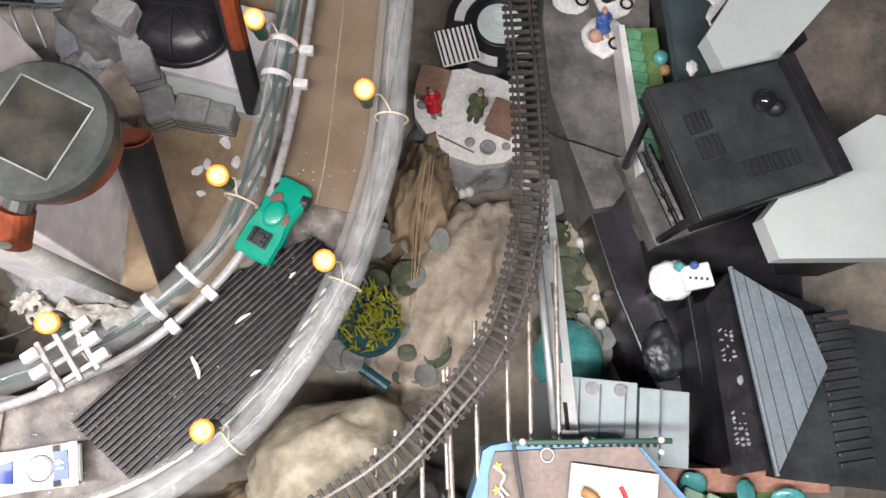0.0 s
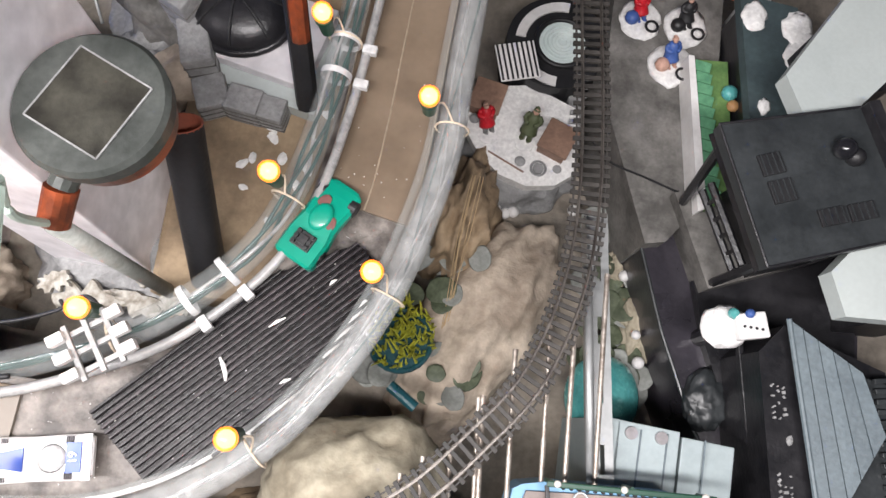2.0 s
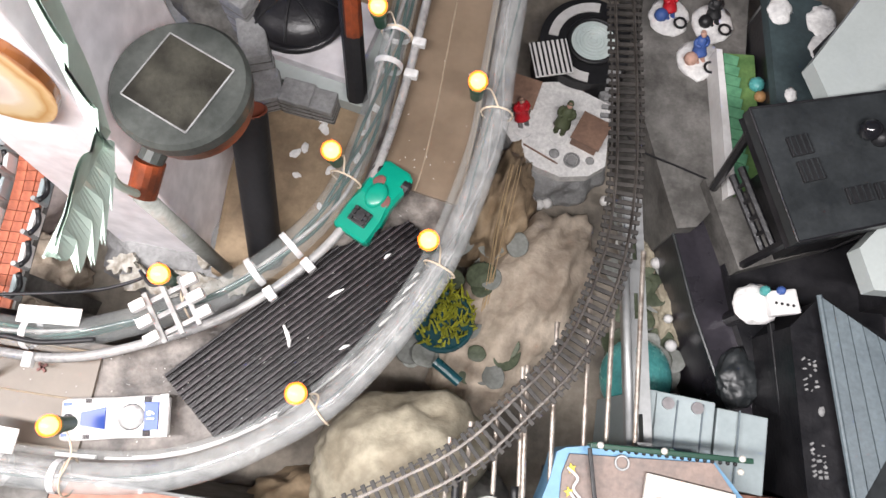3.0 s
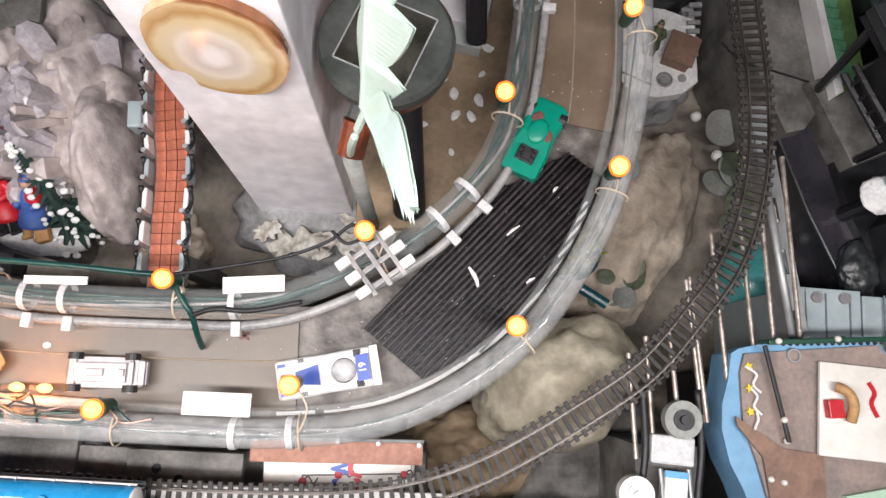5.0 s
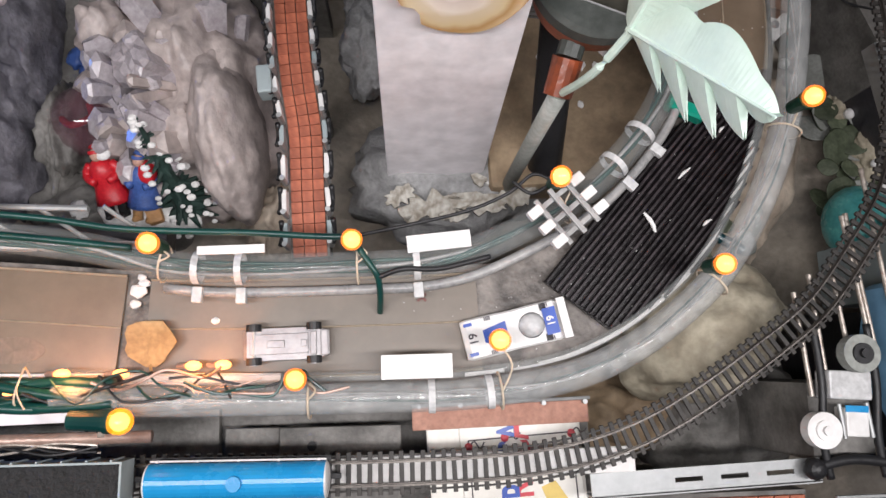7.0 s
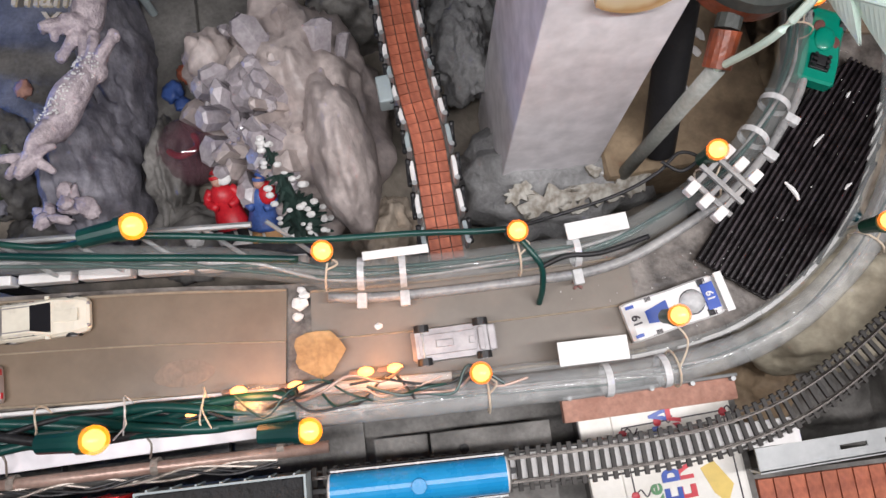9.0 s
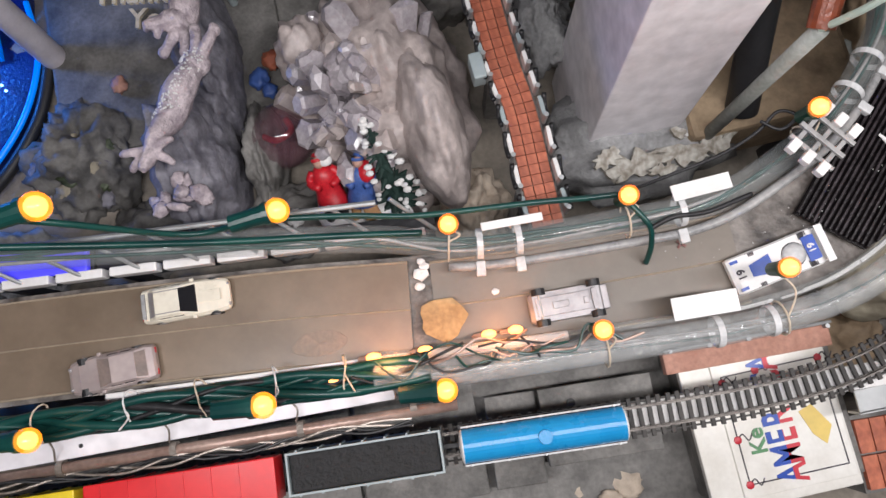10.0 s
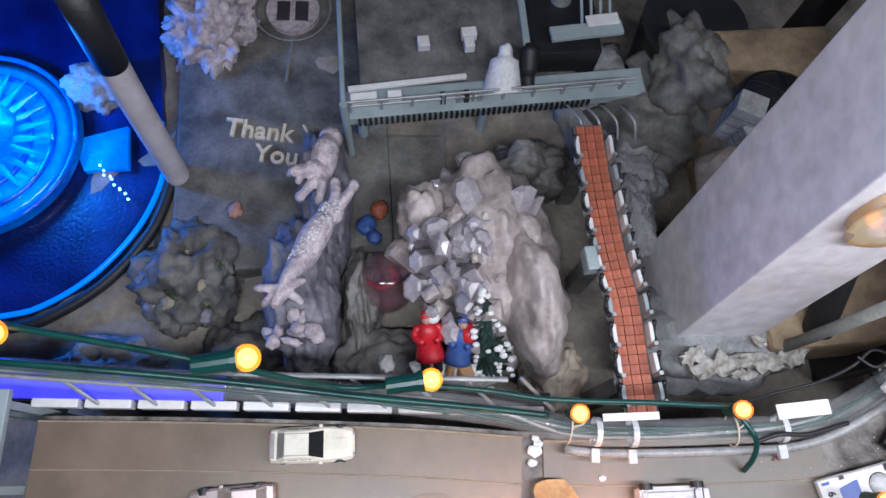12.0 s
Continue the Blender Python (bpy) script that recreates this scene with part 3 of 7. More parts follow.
# ---- lamp string ----
BULBS = [(-0.421, 0.164, 0.058), (-0.293, 0.165, 0.051), (-0.155, 0.202, 0.064), (-0.062, 0.307, 0.064), (0.016, 0.252, 0.074), (-0.050, 0.142, 0.062), (0.030, 0.377, 0.064), (-0.329, 0.076, 0.051), (-0.199, 0.097, 0.058), (-0.052, 0.425, 0.064)]
BIG = [(-0.646, 0.192, 0.154), (-0.532, 0.188, 0.077), (-0.555, 0.064, 0.081), (-0.441, 0.053, 0.038), (-0.72, 0.066, 0.055), (-0.80, 0.21, 0.15)]


def light_bulb(p, big):
    x, y, z = p
    r = 0.0085 if big else 0.0072
    t = thing("light_bulb", p, "glowing amber party light bulb in a dark green socket", "light bulb", "string lights along the road")
    bm = ball(bmesh.new(), p, r, 1, 1, 1.05, 18)
    if big:
        part("filament", ball(bmesh.new(), p, r * 0.72, 1, 1, 1, 16), CORE, part("bulb", bm, BULBDIM, t, smooth=True), smooth=True)
        s = Vector((-1, -0.12, -0.08)) if y > 0.1 else Vector((-1, 0.05, -0.1))
        a = Vector(p) + s * 0.006
        b = a + s * 0.026
        part("socket", cyl(cyl(bmesh.new(), a, b, 0.0068, 0.0062, 14), a - s * 0.001, a + s * 0.003, 0.0078, seg=14), GREENWIRE, t)
    else:
        part("filament", ball(bmesh.new(), p, r * 0.78, 1, 1, 1, 16), CORE, part("bulb", bm, BULB, t, smooth=True), smooth=True)
        path = INNER if (x - INNER[near(INNER, x, y)].x) ** 2 + (y - INNER[near(INNER, x, y)].y) ** 2 < (x - OUTER[near(OUTER, x, y)].x) ** 2 + (y - OUTER[near(OUTER, x, y)].y) ** 2 else OUTER
        i = near(path, x, y)
        q = path[i]
        d = (path[i + 1] - path[i - 1]).normalized()
        part("socket", cyl(cyl(bmesh.new(), (x, y, z - 0.006), (x, y + 0.002, z - 0.026), 0.0058, 0.0048, 14), (x, y, z - 0.005), (x, y, z - 0.008), 0.0066, seg=14), DARKGREEN, t)
        s = Vector((d.y, -d.x, 0))
        tie = [q + s * (0.0125 * math.cos(a)) + Vector((0, 0, 0.0125 * math.sin(a))) for a in [k * math.pi / 8 for k in range(-2, 11)]]
        loose = [Vector((x, y, z - 0.02)), (Vector((x, y, z - 0.02)) + tie[6]) / 2 + d * 0.008 + Vector((0, 0, 0.004)), tie[6]]
        part("string", sweep(sweep(bmesh.new(), tie, 0.0008, 6), smoothpath(loose, 5), 0.0007, 6), CREAM, t)
    return t


for p in BULBS:
    light_bulb(p, False)
for p in BIG:
    light_bulb(p, True)

# cable of the lamp string
for pts, r in (([(-0.9, 0.235, 0.14), (-0.74, 0.205, 0.145), (-0.66, 0.19, 0.135), (-0.6, 0.186, 0.06), (-0.55, 0.186, 0.066), (-0.49, 0.183, 0.05), (-0.44, 0.176, 0.045), (-0.36, 0.172, 0.045), (-0.32, 0.17, 0.04), (-0.295, 0.169, 0.04)], 0.0022),
               ([(-0.295, 0.169, 0.04), (-0.26, 0.178, 0.028), (-0.215, 0.188, 0.028), (-0.185, 0.2, 0.03), (-0.168, 0.212, 0.034), (-0.156, 0.206, 0.036), (-0.17, 0.198, 0.036), (-0.182, 0.207, 0.034)], 0.0013),
               ([(-0.9, 0.21, 0.09), (-0.75, 0.196, 0.085), (-0.66, 0.19, 0.05), (-0.58, 0.18, 0.045), (-0.5, 0.172, 0.04), (-0.44, 0.165, 0.036)], 0.0026),
               ([(-0.29, 0.163, 0.036), (-0.283, 0.152, 0.036), (-0.277, 0.142, 0.032), (-0.276, 0.13, 0.02), (-0.277, 0.121, 0.003)], 0.0022),
               ([(-0.277, 0.142, 0.032), (-0.26, 0.147, 0.036), (-0.235, 0.147, 0.034), (-0.20, 0.155, 0.032)], 0.0018)):
    solo("cable", sweep(bmesh.new(), smoothpath(pts, 8), r, 8), GREENWIRE if r > 0.0021 else BLACK, "dark green lamp cable running along the tube", "cable", smooth=True)

# ---- tower with the agate slice ----
tower = thing("white_tower", (-0.225, 0.30, -0.2), "tall square white painted tower with an agate slice on its front", "tower")
bm = box(bmesh.new(), (-0.2295, 0.3025, 0.1), (0.087, 0.135, 0.64), 0, 0.002)
for v in bm.verts:
    back = (v.co.y - 0.235) / 0.135
    v.co.y = (1 - back) * (0.249 + 0.085 * (v.co.z + 0.15)) + back * (0.368 + 0.055 * (v.co.z + 0.1))
part("shaft", bm, PLASTER, tower)
bm = bmesh.new()
front = []
for k in range(40):
    a = 2 * math.pi * k / 40
    w = 1 + 0.05 * noise.noise(Vector((math.cos(a) * 1.5, math.sin(a) * 1.5, 3))) - (0.13 if 3.75 < a < 4.0 else 0)
    front.append((0.037 * w * math.cos(a), 0.045 * w * math.sin(a)))
lo = [bm.verts.new((x, 0.003, z)) for x, z in front]
hi = [bm.verts.new((x, -0.003, z)) for x, z in front]
bm.faces.new(lo)
bm.faces.new(hi)
for i in range(40):
    bm.faces.new((lo[i], lo[(i + 1) % 40], hi[(i + 1) % 40], hi[i]))
piece("agate_slice", put("agate_slice", bm, AGATE), tower, pose(-0.225, 0.2735, 0.18, -5, 0, 0))
bm = bmesh.new()
rock(bm, (-0.215, 0.265, -0.17), (0.1, 0.06, 0.075), 0.25, 2.5, 4, 4)
solo("tower_footing", bm, BRICKGREY, "crumbling grey concrete footing with white paint remains", "footing", smooth=True)
for k, (x, y, sx, sy, r) in enumerate(((-0.235, 0.222, 0.03, 0.011, 8), (-0.195, 0.226, 0.026, 0.010, -6), (-0.16, 0.232, 0.022, 0.012, 25), (-0.262, 0.232, 0.014, 0.008, 30), (-0.14, 0.25, 0.016, 0.01, 50), (-0.215, 0.212, 0.012, 0.005, 0))):
    bm = bmesh.new()
    prism(bm, [(sx * math.cos(q) * (1 + 0.7 * noise.noise(Vector((math.cos(q) * 3, math.sin(q) * 3, k)))), sy * math.sin(q) * (1 + 0.9 * noise.noise(Vector((math.cos(q) * 3, math.sin(q) * 3, k + 9))))) for q in [j * math.pi / 24 for j in range(48)]], -0.004, 0.001, 0.97)
    solo("paint_crust", bm, FLAKY, "flaking white paint crust at the foot of the tower", "paint crust", "paint crusts at the tower").matrix_basis = pose(x, y, -0.103 + 0.002 * k, 8, -4, r)

rf = random.Random(23)
for k in range(12):
    x, y, w = -0.165 + rf.uniform(-0.028, 0.03), 0.262 + rf.uniform(-0.02, 0.028), rf.uniform(0.003, 0.009)
    bm = prism(bmesh.new(), [(w * math.cos(q) * (1 + 0.6 * noise.noise(Vector((math.cos(q) * 2, math.sin(q) * 2, k)))), 0.7 * w * math.sin(q) * (1 + 0.6 * noise.noise(Vector((math.cos(q) * 2, math.sin(q) * 2, k + 7))))) for q in [j * math.pi / 8 for j in range(16)]], -0.003, 0.0006, 0.95)
    solo("paint_flake", bm, FLAKY if k % 3 else SNOW, "flake of old white paint on the footing", "paint flake", "paint flakes on the footing").matrix_basis = pose(x, y, -0.098 - 0.35 * abs(x + 0.19), rf.uniform(-8, 8), rf.uniform(-8, 8), rf.uniform(0, 180))

# ---- railway ----
TRACK = smoothpath([(-1.2, 0.012, -0.03), (-0.8, 0.010, -0.03), (-0.45, 0.009, -0.03), (-0.32, 0.006, -0.03), (-0.22, 0.006, -0.03), (-0.155, 0.010, -0.03), (-0.1, 0.022, -0.03), (-0.047, 0.045, -0.03), (0.015, 0.083, -0.03), (0.066, 0.120, -0.03), (0.106, 0.167, -0.03), (0.133, 0.205, -0.03), (0.150, 0.247, -0.03), (0.161, 0.30, -0.03), (0.163, 0.362, -0.03), (0.157, 0.437, -0.03), (0.147, 0.518, -0.03), (0.135, 0.62, -0.03), (0.12, 0.8, -0.03)], 12)
track = thing("railway_track", (0, 0.08, -0.035), "curved model railway track with dark sleepers and tarnished rails", "railway track")
for o in (-0.00825, 0.00825):
    bm = bmesh.new()
    strip(bm, xy(side(TRACK, o - 0.0006)), xy(side(TRACK, o + 0.0006)), -0.030, -0.0275)
    strip(bm, xy(side(TRACK, o - 0.0012)), xy(side(TRACK, o + 0.0012)), -0.0312, -0.0302)
    part("rail", bm, RAIL, track)
for o in (-0.0125, 0.0125):
    part("web", strip(bmesh.new(), xy(side(TRACK, o - 0.0006)), xy(side(TRACK, o + 0.0006)), -0.0345, -0.032), TIE, track)
sleeper = put("sleeper", box(bmesh.new(), (0, 0, 0), (0.0034, 0.031, 0.003), 0, 0.0004), TIE)
acc = 0.0
for i in range(1, len(TRACK)):
    d = TRACK[i] - TRACK[i - 1]
    seglen = d.length
    while acc < seglen:
        p = TRACK[i - 1] + d * (acc / seglen)
        if p.x > -0.95 and p.y < 0.72:
            piece("sleeper", sleeper, track, pose(p.x, p.y, -0.0328, 0, 0, math.degrees(math.atan2(d.y, d.x)) + random.uniform(-1.5, 1.5)))
        acc += 0.0078
    acc -= seglen

# steel rods below the curve
for x0, y0, x1, y1 in ((0.053, 0.128, 0.058, 0.05), (0.067, 0.142, 0.072, 0.055), (0.086, 0.152, 0.094, 0.06), (0.101, 0.190, 0.112, 0.08), (0.104, 0.192, 0.115, 0.08), (0.123, 0.23, 0.133, 0.10), (0.146, 0.268, 0.155, 0.13), (0.166, 0.25, 0.172, 0.13), (0.186, 0.30, 0.194, 0.13)):
    z = -0.04
    solo("steel_rod", cyl(cyl(bmesh.new(), (x0, y0, z), (x1, y1, z), 0.002, seg=10), (x0, y0, z), (x0 - 0.0001, y0 + 0.004, z), 0.0023, seg=10), RUSTROD, "thin dull steel rod carrying the railway curve", "rod", "rods under the railway")


def slotted(name, a, b, w, z, slots):
    a, b = Vector(a), Vector(b)
    d = (b - a).normalized()
    n = Vector((-d.y, d.x))
    t = thing(name, (a.x, a.y, z), "slotted galvanised steel angle bar beside the track", "steel bar", "slotted bars")
    L = (b - a).length
    cuts = [0.0]
    for s in slots:
        cuts += [s * L - 0.011, s * L + 0.011]
    cuts.append(L)
    for u, v in zip(cuts[::2], cuts[1::2]):
        c = a + d * ((u + v) / 2)
        part("plate", box(bmesh.new(), (c.x, c.y, z), (v - u, w, 0.002), math.degrees(math.atan2(d.y, d.x))), STEEL, t)
    for u, v in zip(cuts[1:-1:2], cuts[2:-1:2]):
        for sgn in (-1, 1):
            c = a + d * ((u + v) / 2) + n * (sgn * (w / 2 - (w / 2 - 0.0018) / 2))
            part("slot_edge", box(bmesh.new(), (c.x, c.y, z), (v - u, w / 2 - 0.0018, 0.002), math.degrees(math.atan2(d.y, d.x))), STEEL, t)
    c = (a + b) / 2 - n * (w / 2)
    part("flange", box(bmesh.new(), (c.x, c.y, z - 0.008), (L, 0.002, 0.018), math.degrees(math.atan2(d.y, d.x))), STEEL, t)
    return t


slotted("slotted_bar", (-0.12, -0.012), (0.062, -0.006), 0.018, -0.047, (0.42, 0.62, 0.82))
slotted("slotted_bar", (0.178, 0.36), (0.208, 0.13), 0.017, -0.065, (0.2, 0.42, 0.62, 0.85))
solo("steel_pipe", cyl(bmesh.new(), (0.172, 0.31, -0.05), (0.195, 0.13, -0.05), 0.0035, seg=12), STEEL, "thin galvanised pipe beside the slotted bar", "pipe", smooth=True)

solo("track_board", box(bmesh.new(), (-0.205, 0.0075, -0.039), (0.235, 0.019, 0.004), 0.5, 0.0006), WHITEPL, "white plastic lath laid under the railway sleepers", "board")
specks = bmesh.new()
rs0 = random.Random(11)
for k in range(120):
    i = rs0.randrange(30, len(CENTRE) - 12)
    p = side(CENTRE, rs0.uniform(-0.032, 0.032))[i] + Vector((rs0.uniform(-0.01, 0.01), rs0.uniform(-0.01, 0.01), 0))
    on_mat = -0.15 < p.x < 0.02 and 0.11 < p.y < 0.28
    bmesh.ops.create_icosphere(specks, subdivisions=1, radius=rs0.uniform(0.0002, 0.0006), matrix=Matrix.Translation((p.x, p.y, 0.0058 if on_mat else 0.0004)))
solo("dust_specks", specks, SNOW, "fine pale specks of dust and plaster on the road", "dust", kind="stuff")

# ---- cars ----
def loft(bm, sections):
    rings = []
    for x, hw, z0, z1, top in sections:
        pts = [(-hw, z0), (-hw, z0 + (z1 - z0) * 0.7), (-hw * top, z1), (hw * top, z1), (hw, z0 + (z1 - z0) * 0.7), (hw, z0)]
        rings.append([bm.verts.new((x, y, z)) for y, z in pts])
    for a, b in zip(rings, rings[1:]):
        for k in range(6):
            bm.faces.new((a[k], a[(k + 1) % 6], b[(k + 1) % 6], b[k]))
    bm.faces.new(rings[0])
    bm.faces.new(rings[-1])
    return bm


def wheels(t, xs, hw, r, m, z=None):
    for x in xs:
        for s in (-1, 1):
            z = r if z is None else z
            w = part("wheel", cyl(bmesh.new(), (x, s * (hw - 0.005), z), (x, s * hw, z), r, seg=16), BLACK, t)
            part("rim", cyl(bmesh.new(), (x, s * (hw - 0.001), z), (x, s * (hw + 0.0004), z), r * 0.55, seg=12), m, w)


def settle(t, m):
    t.matrix_basis = m
    return t


def sedan(name, label, paint, m, low=False):
    t = thing(name, (0, 0, 0), label, "toy car", "toy cars on the road")
    k = 0.85 if low else 1.0
    part("body", loft(bmesh.new(), [(-0.033, 0.010, 0.004, 0.010 * k, 0.8), (-0.0315, 0.0125, 0.003, 0.0118 * k, 0.85), (-0.02, 0.0138, 0.003, 0.0125 * k, 0.88), (0.006, 0.0138, 0.003, 0.0125 * k, 0.88), (0.024, 0.0132, 0.003, 0.011 * k, 0.82), (0.031, 0.0115, 0.003, 0.0088 * k, 0.8), (0.033, 0.0085, 0.004, 0.0075 * k, 0.75)]), paint, t, smooth=False)
    c = part("cabin", loft(bmesh.new(), [(-0.027, 0.0118, 0.0115 * k, 0.0122 * k, 0.95), (-0.020, 0.0115, 0.0115 * k, 0.0185 * k, 0.84), (-0.002, 0.0115, 0.0115 * k, 0.0188 * k, 0.84), (0.010, 0.0122, 0.0115 * k, 0.0124 * k, 0.95)]), paint, t)
    part("windscreen", loft(bmesh.new(), [(-0.0015, 0.0088, 0.0170 * k, 0.0191 * k, 0.97), (0.0092, 0.0105, 0.0118 * k, 0.0133 * k, 0.97)]), DECKBROWN if low else GLASSDARK, c, "brown-tinted windscreen" if low else "dark windscreen")
    part("rear_window", loft(bmesh.new(), [(-0.0265, 0.0098, 0.0115 * k, 0.0130 * k, 0.97), (-0.0205, 0.0088, 0.0165 * k, 0.0188 * k, 0.97)]), DECKBROWN if low else SILVER, c, "faded rear window")
    if not low:
        for sx in (-1, 1):
            part("roof_bar", box(bmesh.new(), (-0.011, sx * 0.0082, 0.0192), (0.019, 0.0007, 0.0008)), SILVER, c)
        part("bonnet_crease", box(bmesh.new(), (0.019, 0, 0.0122), (0.016, 0.0085, 0.0008), 0, 0.0003), paint, t)
        part("tail_gate", box(bmesh.new(), (-0.0305, 0, 0.0118), (0.003, 0.019, 0.003), 0, 0.0006), BRICKGREY, t)
    for s in (-1, 1):
        for x in (-0.014, -0.004):
            part("side_window", box(bmesh.new(), (x, s * 0.0112, 0.0148 * k), (0.0075, 0.0012, 0.0034), 0), GLASSDARK, c)
        part("mirror", box(bmesh.new(), (0.007, s * 0.0138, 0.0125 * k), (0.003, 0.0024, 0.0022), 0, 0.0005), paint, t)
        part("headlight", ball(bmesh.new(), (0.0315, s * 0.0075, 0.0068), 0.0018, seg=8), SILVER, t)
        part("tail_light", box(bmesh.new(), (-0.0328, s * 0.008, 0.0085 * k), (0.0012, 0.004, 0.002), 0), REDCOAT, t)
    wheels(t, (-0.02, 0.021), 0.0138, 0.0052, SILVER)
    return settle(t, m)


sedan("toy_car", "ivory toy saloon car with dark windows", CARWHITE, pose(-0.6235, 0.1485, 0.0, 0, 0, 1))
t = sedan("toy_car", "dusty silver-pink toy sports coupe", CARPINK, pose(-0.683, 0.1055, 0.0, 0, 0, 184), True)

# green racer
t = thing("toy_car", (0, 0, 0), "green toy racing car with rubbed brown decals and black engine", "toy car", "toy cars on the road")
part("body", loft(bmesh.new(), [(-0.032, 0.0115, 0.003, 0.0125, 0.9), (-0.03, 0.0135, 0.003, 0.014, 0.9), (-0.012, 0.0138, 0.003, 0.0135, 0.88), (0.0, 0.0125, 0.003, 0.014, 0.8), (0.008, 0.0128, 0.003, 0.0125, 0.84), (0.022, 0.0138, 0.003, 0.0095, 0.86), (0.029, 0.0125, 0.003, 0.0075, 0.85), (0.032, 0.0085, 0.004, 0.006, 0.8)]), GREENPAINT, t)
part("canopy", ball(bmesh.new(), (0.003, 0, 0.0135), 0.0085, 1.25, 0.85, 0.35), GREENPAINT, t, smooth=True)
e = part("engine", box(box(bmesh.new(), (-0.017, 0, 0.0145), (0.012, 0.013, 0.003), 0, 0.0006), (-0.017, 0, 0.0165), (0.007, 0.006, 0.003), 0, 0.0004), BLACK, t, "black engine block")
for s in (-1, 1):
    for k in range(3):
        part("intake", cyl(bmesh.new(), (-0.021 + 0.004 * k, s * 0.0045, 0.015), (-0.021 + 0.004 * k, s * 0.0045, 0.019), 0.0014, seg=8), BLACK, e)
part("decal", ball(bmesh.new(), (0.013, 0.0045, 0.0118), 0.006, 1, 0.62, 0.09, rz=-10), REDBROWN, t)
part("decal", ball(bmesh.new(), (0.002, -0.0075, 0.0135), 0.0055, 1, 0.6, 0.12, rz=8), REDBROWN, t)
wheels(t, (-0.02, 0.021), 0.0140, 0.0055, BLACK)
settle(t, pose(-0.033, 0.293, 0.0045, 0, -2, 65.5) @ Matrix.Diagonal((1.03, 1.15, 1, 1)))

# white and blue long-tail racer
t = thing("toy_car", (0, 0, 0), "white toy endurance racer with blue panels numbered 19", "toy car", "toy cars on the road")
part("body", loft(bmesh.new(), [(-0.0375, 0.0135, 0.003, 0.0075, 0.92), (-0.034, 0.0145, 0.002, 0.010, 0.92), (-0.018, 0.0145, 0.002, 0.0095, 0.9), (0.0, 0.014, 0.002, 0.0085, 0.9), (0.018, 0.0145, 0.002, 0.0095, 0.92), (0.031, 0.0145, 0.002, 0.0075, 0.92), (0.0365, 0.0125, 0.002, 0.005, 0.92)]), WHITEPL, t)
part("canopy", ball(bmesh.new(), (0.012, 0, 0.0085), 0.0088, 1.1, 1.0, 0.62), CLEARWHITE, t, "clear bubble canopy", smooth=True)
part("cockpit", cyl(bmesh.new(), (0.012, 0, 0.008), (0.012, 0, 0.0097), 0.0092, seg=20), BLACK, t)
part("wing", box(bmesh.new(), (0.0355, 0, 0.0125), (0.006, 0.029, 0.0012), 0, 0.0004), WHITEPL, t)
for s in (-1, 1):
    part("wing_post", box(bmesh.new(), (0.0345, s * 0.0125, 0.009), (0.004, 0.001, 0.007)), WHITEPL, t)
bm = prism(bmesh.new(), [(-0.023, 0.0045), (-0.023, -0.0045), (-0.006, -0.0075), (-0.006, 0.0075)], 0.0090, 0.0101)
part("blue_panel", bm, BLUEPAINT, t, "blue nose panel")
part("blue_panel", box(bmesh.new(), (0.026, 0, 0.0098), (0.0095, 0.019, 0.0012)), BLUEPAINT, t, "blue tail panel")
for s in (-1, 1):
    part("stripe", box(bmesh.new(), (-0.0325, s * 0.0105, 0.0098), (0.006, 0.0024, 0.0008)), BLUEPAINT, t)
    for x in (-0.02, 0.022):
        for k in range(4):
            part("vent", box(bmesh.new(), (x + k * 0.0012, s * 0.012, 0.0102), (0.0006, 0.003, 0.0006)), INK, t)
lettering("number", "19", 0.0085, INK, t, pose(-0.0305, 0, 0.0103, 0, 0, 90))
lettering("number", "19", 0.0075, WHITEPL, t, pose(0.026, 0, 0.0107, 0, 0, 90))
wheels(t, (-0.022, 0.022), 0.0134, 0.0048, SILVER)
settle(t, pose(-0.1815, 0.106, 0.001, 0, 0, 12))

# overturned silver car
t = thing("toy_car", (0, 0, 0), "silver toy car lying upside down with its chassis showing", "toy car", "toy cars on the road")
part("roof", loft(bmesh.new(), [(-0.02, 0.010, 0.0, 0.006, 1.1), (0.014, 0.010, 0.0, 0.006, 1.1)]), SILVER, t)
part("body", loft(bmesh.new(), [(-0.029, 0.0095, 0.007, 0.011, 0.95), (-0.026, 0.0115, 0.006, 0.0135, 0.95), (0.012, 0.0115, 0.006, 0.0135, 0.95), (0.024, 0.0105, 0.007, 0.0135, 0.95), (0.030, 0.0085, 0.008, 0.012, 0.95)]), SILVER, t)
ch = part("chassis", box(bmesh.new(), (-0.004, 0, 0.0142), (0.040, 0.014, 0.0016), 0, 0.0004), SILVER, t)
for x, w in ((-0.006, 0.012), (0.013, 0.004)):
    part("rib", box(bmesh.new(), (x, 0, 0.0156), (w, 0.005, 0.0014), 0, 0.0004), SILVER, ch)
part("axle_cover", box(bmesh.new(), (0.0195, 0, 0.0148), (0.004, 0.016, 0.002), 0, 0.0005), SILVER, t)
part("rear_bumper", box(bmesh.new(), (0.027, 0, 0.0135), (0.005, 0.018, 0.003), 0, 0.0008), SILVER, t)
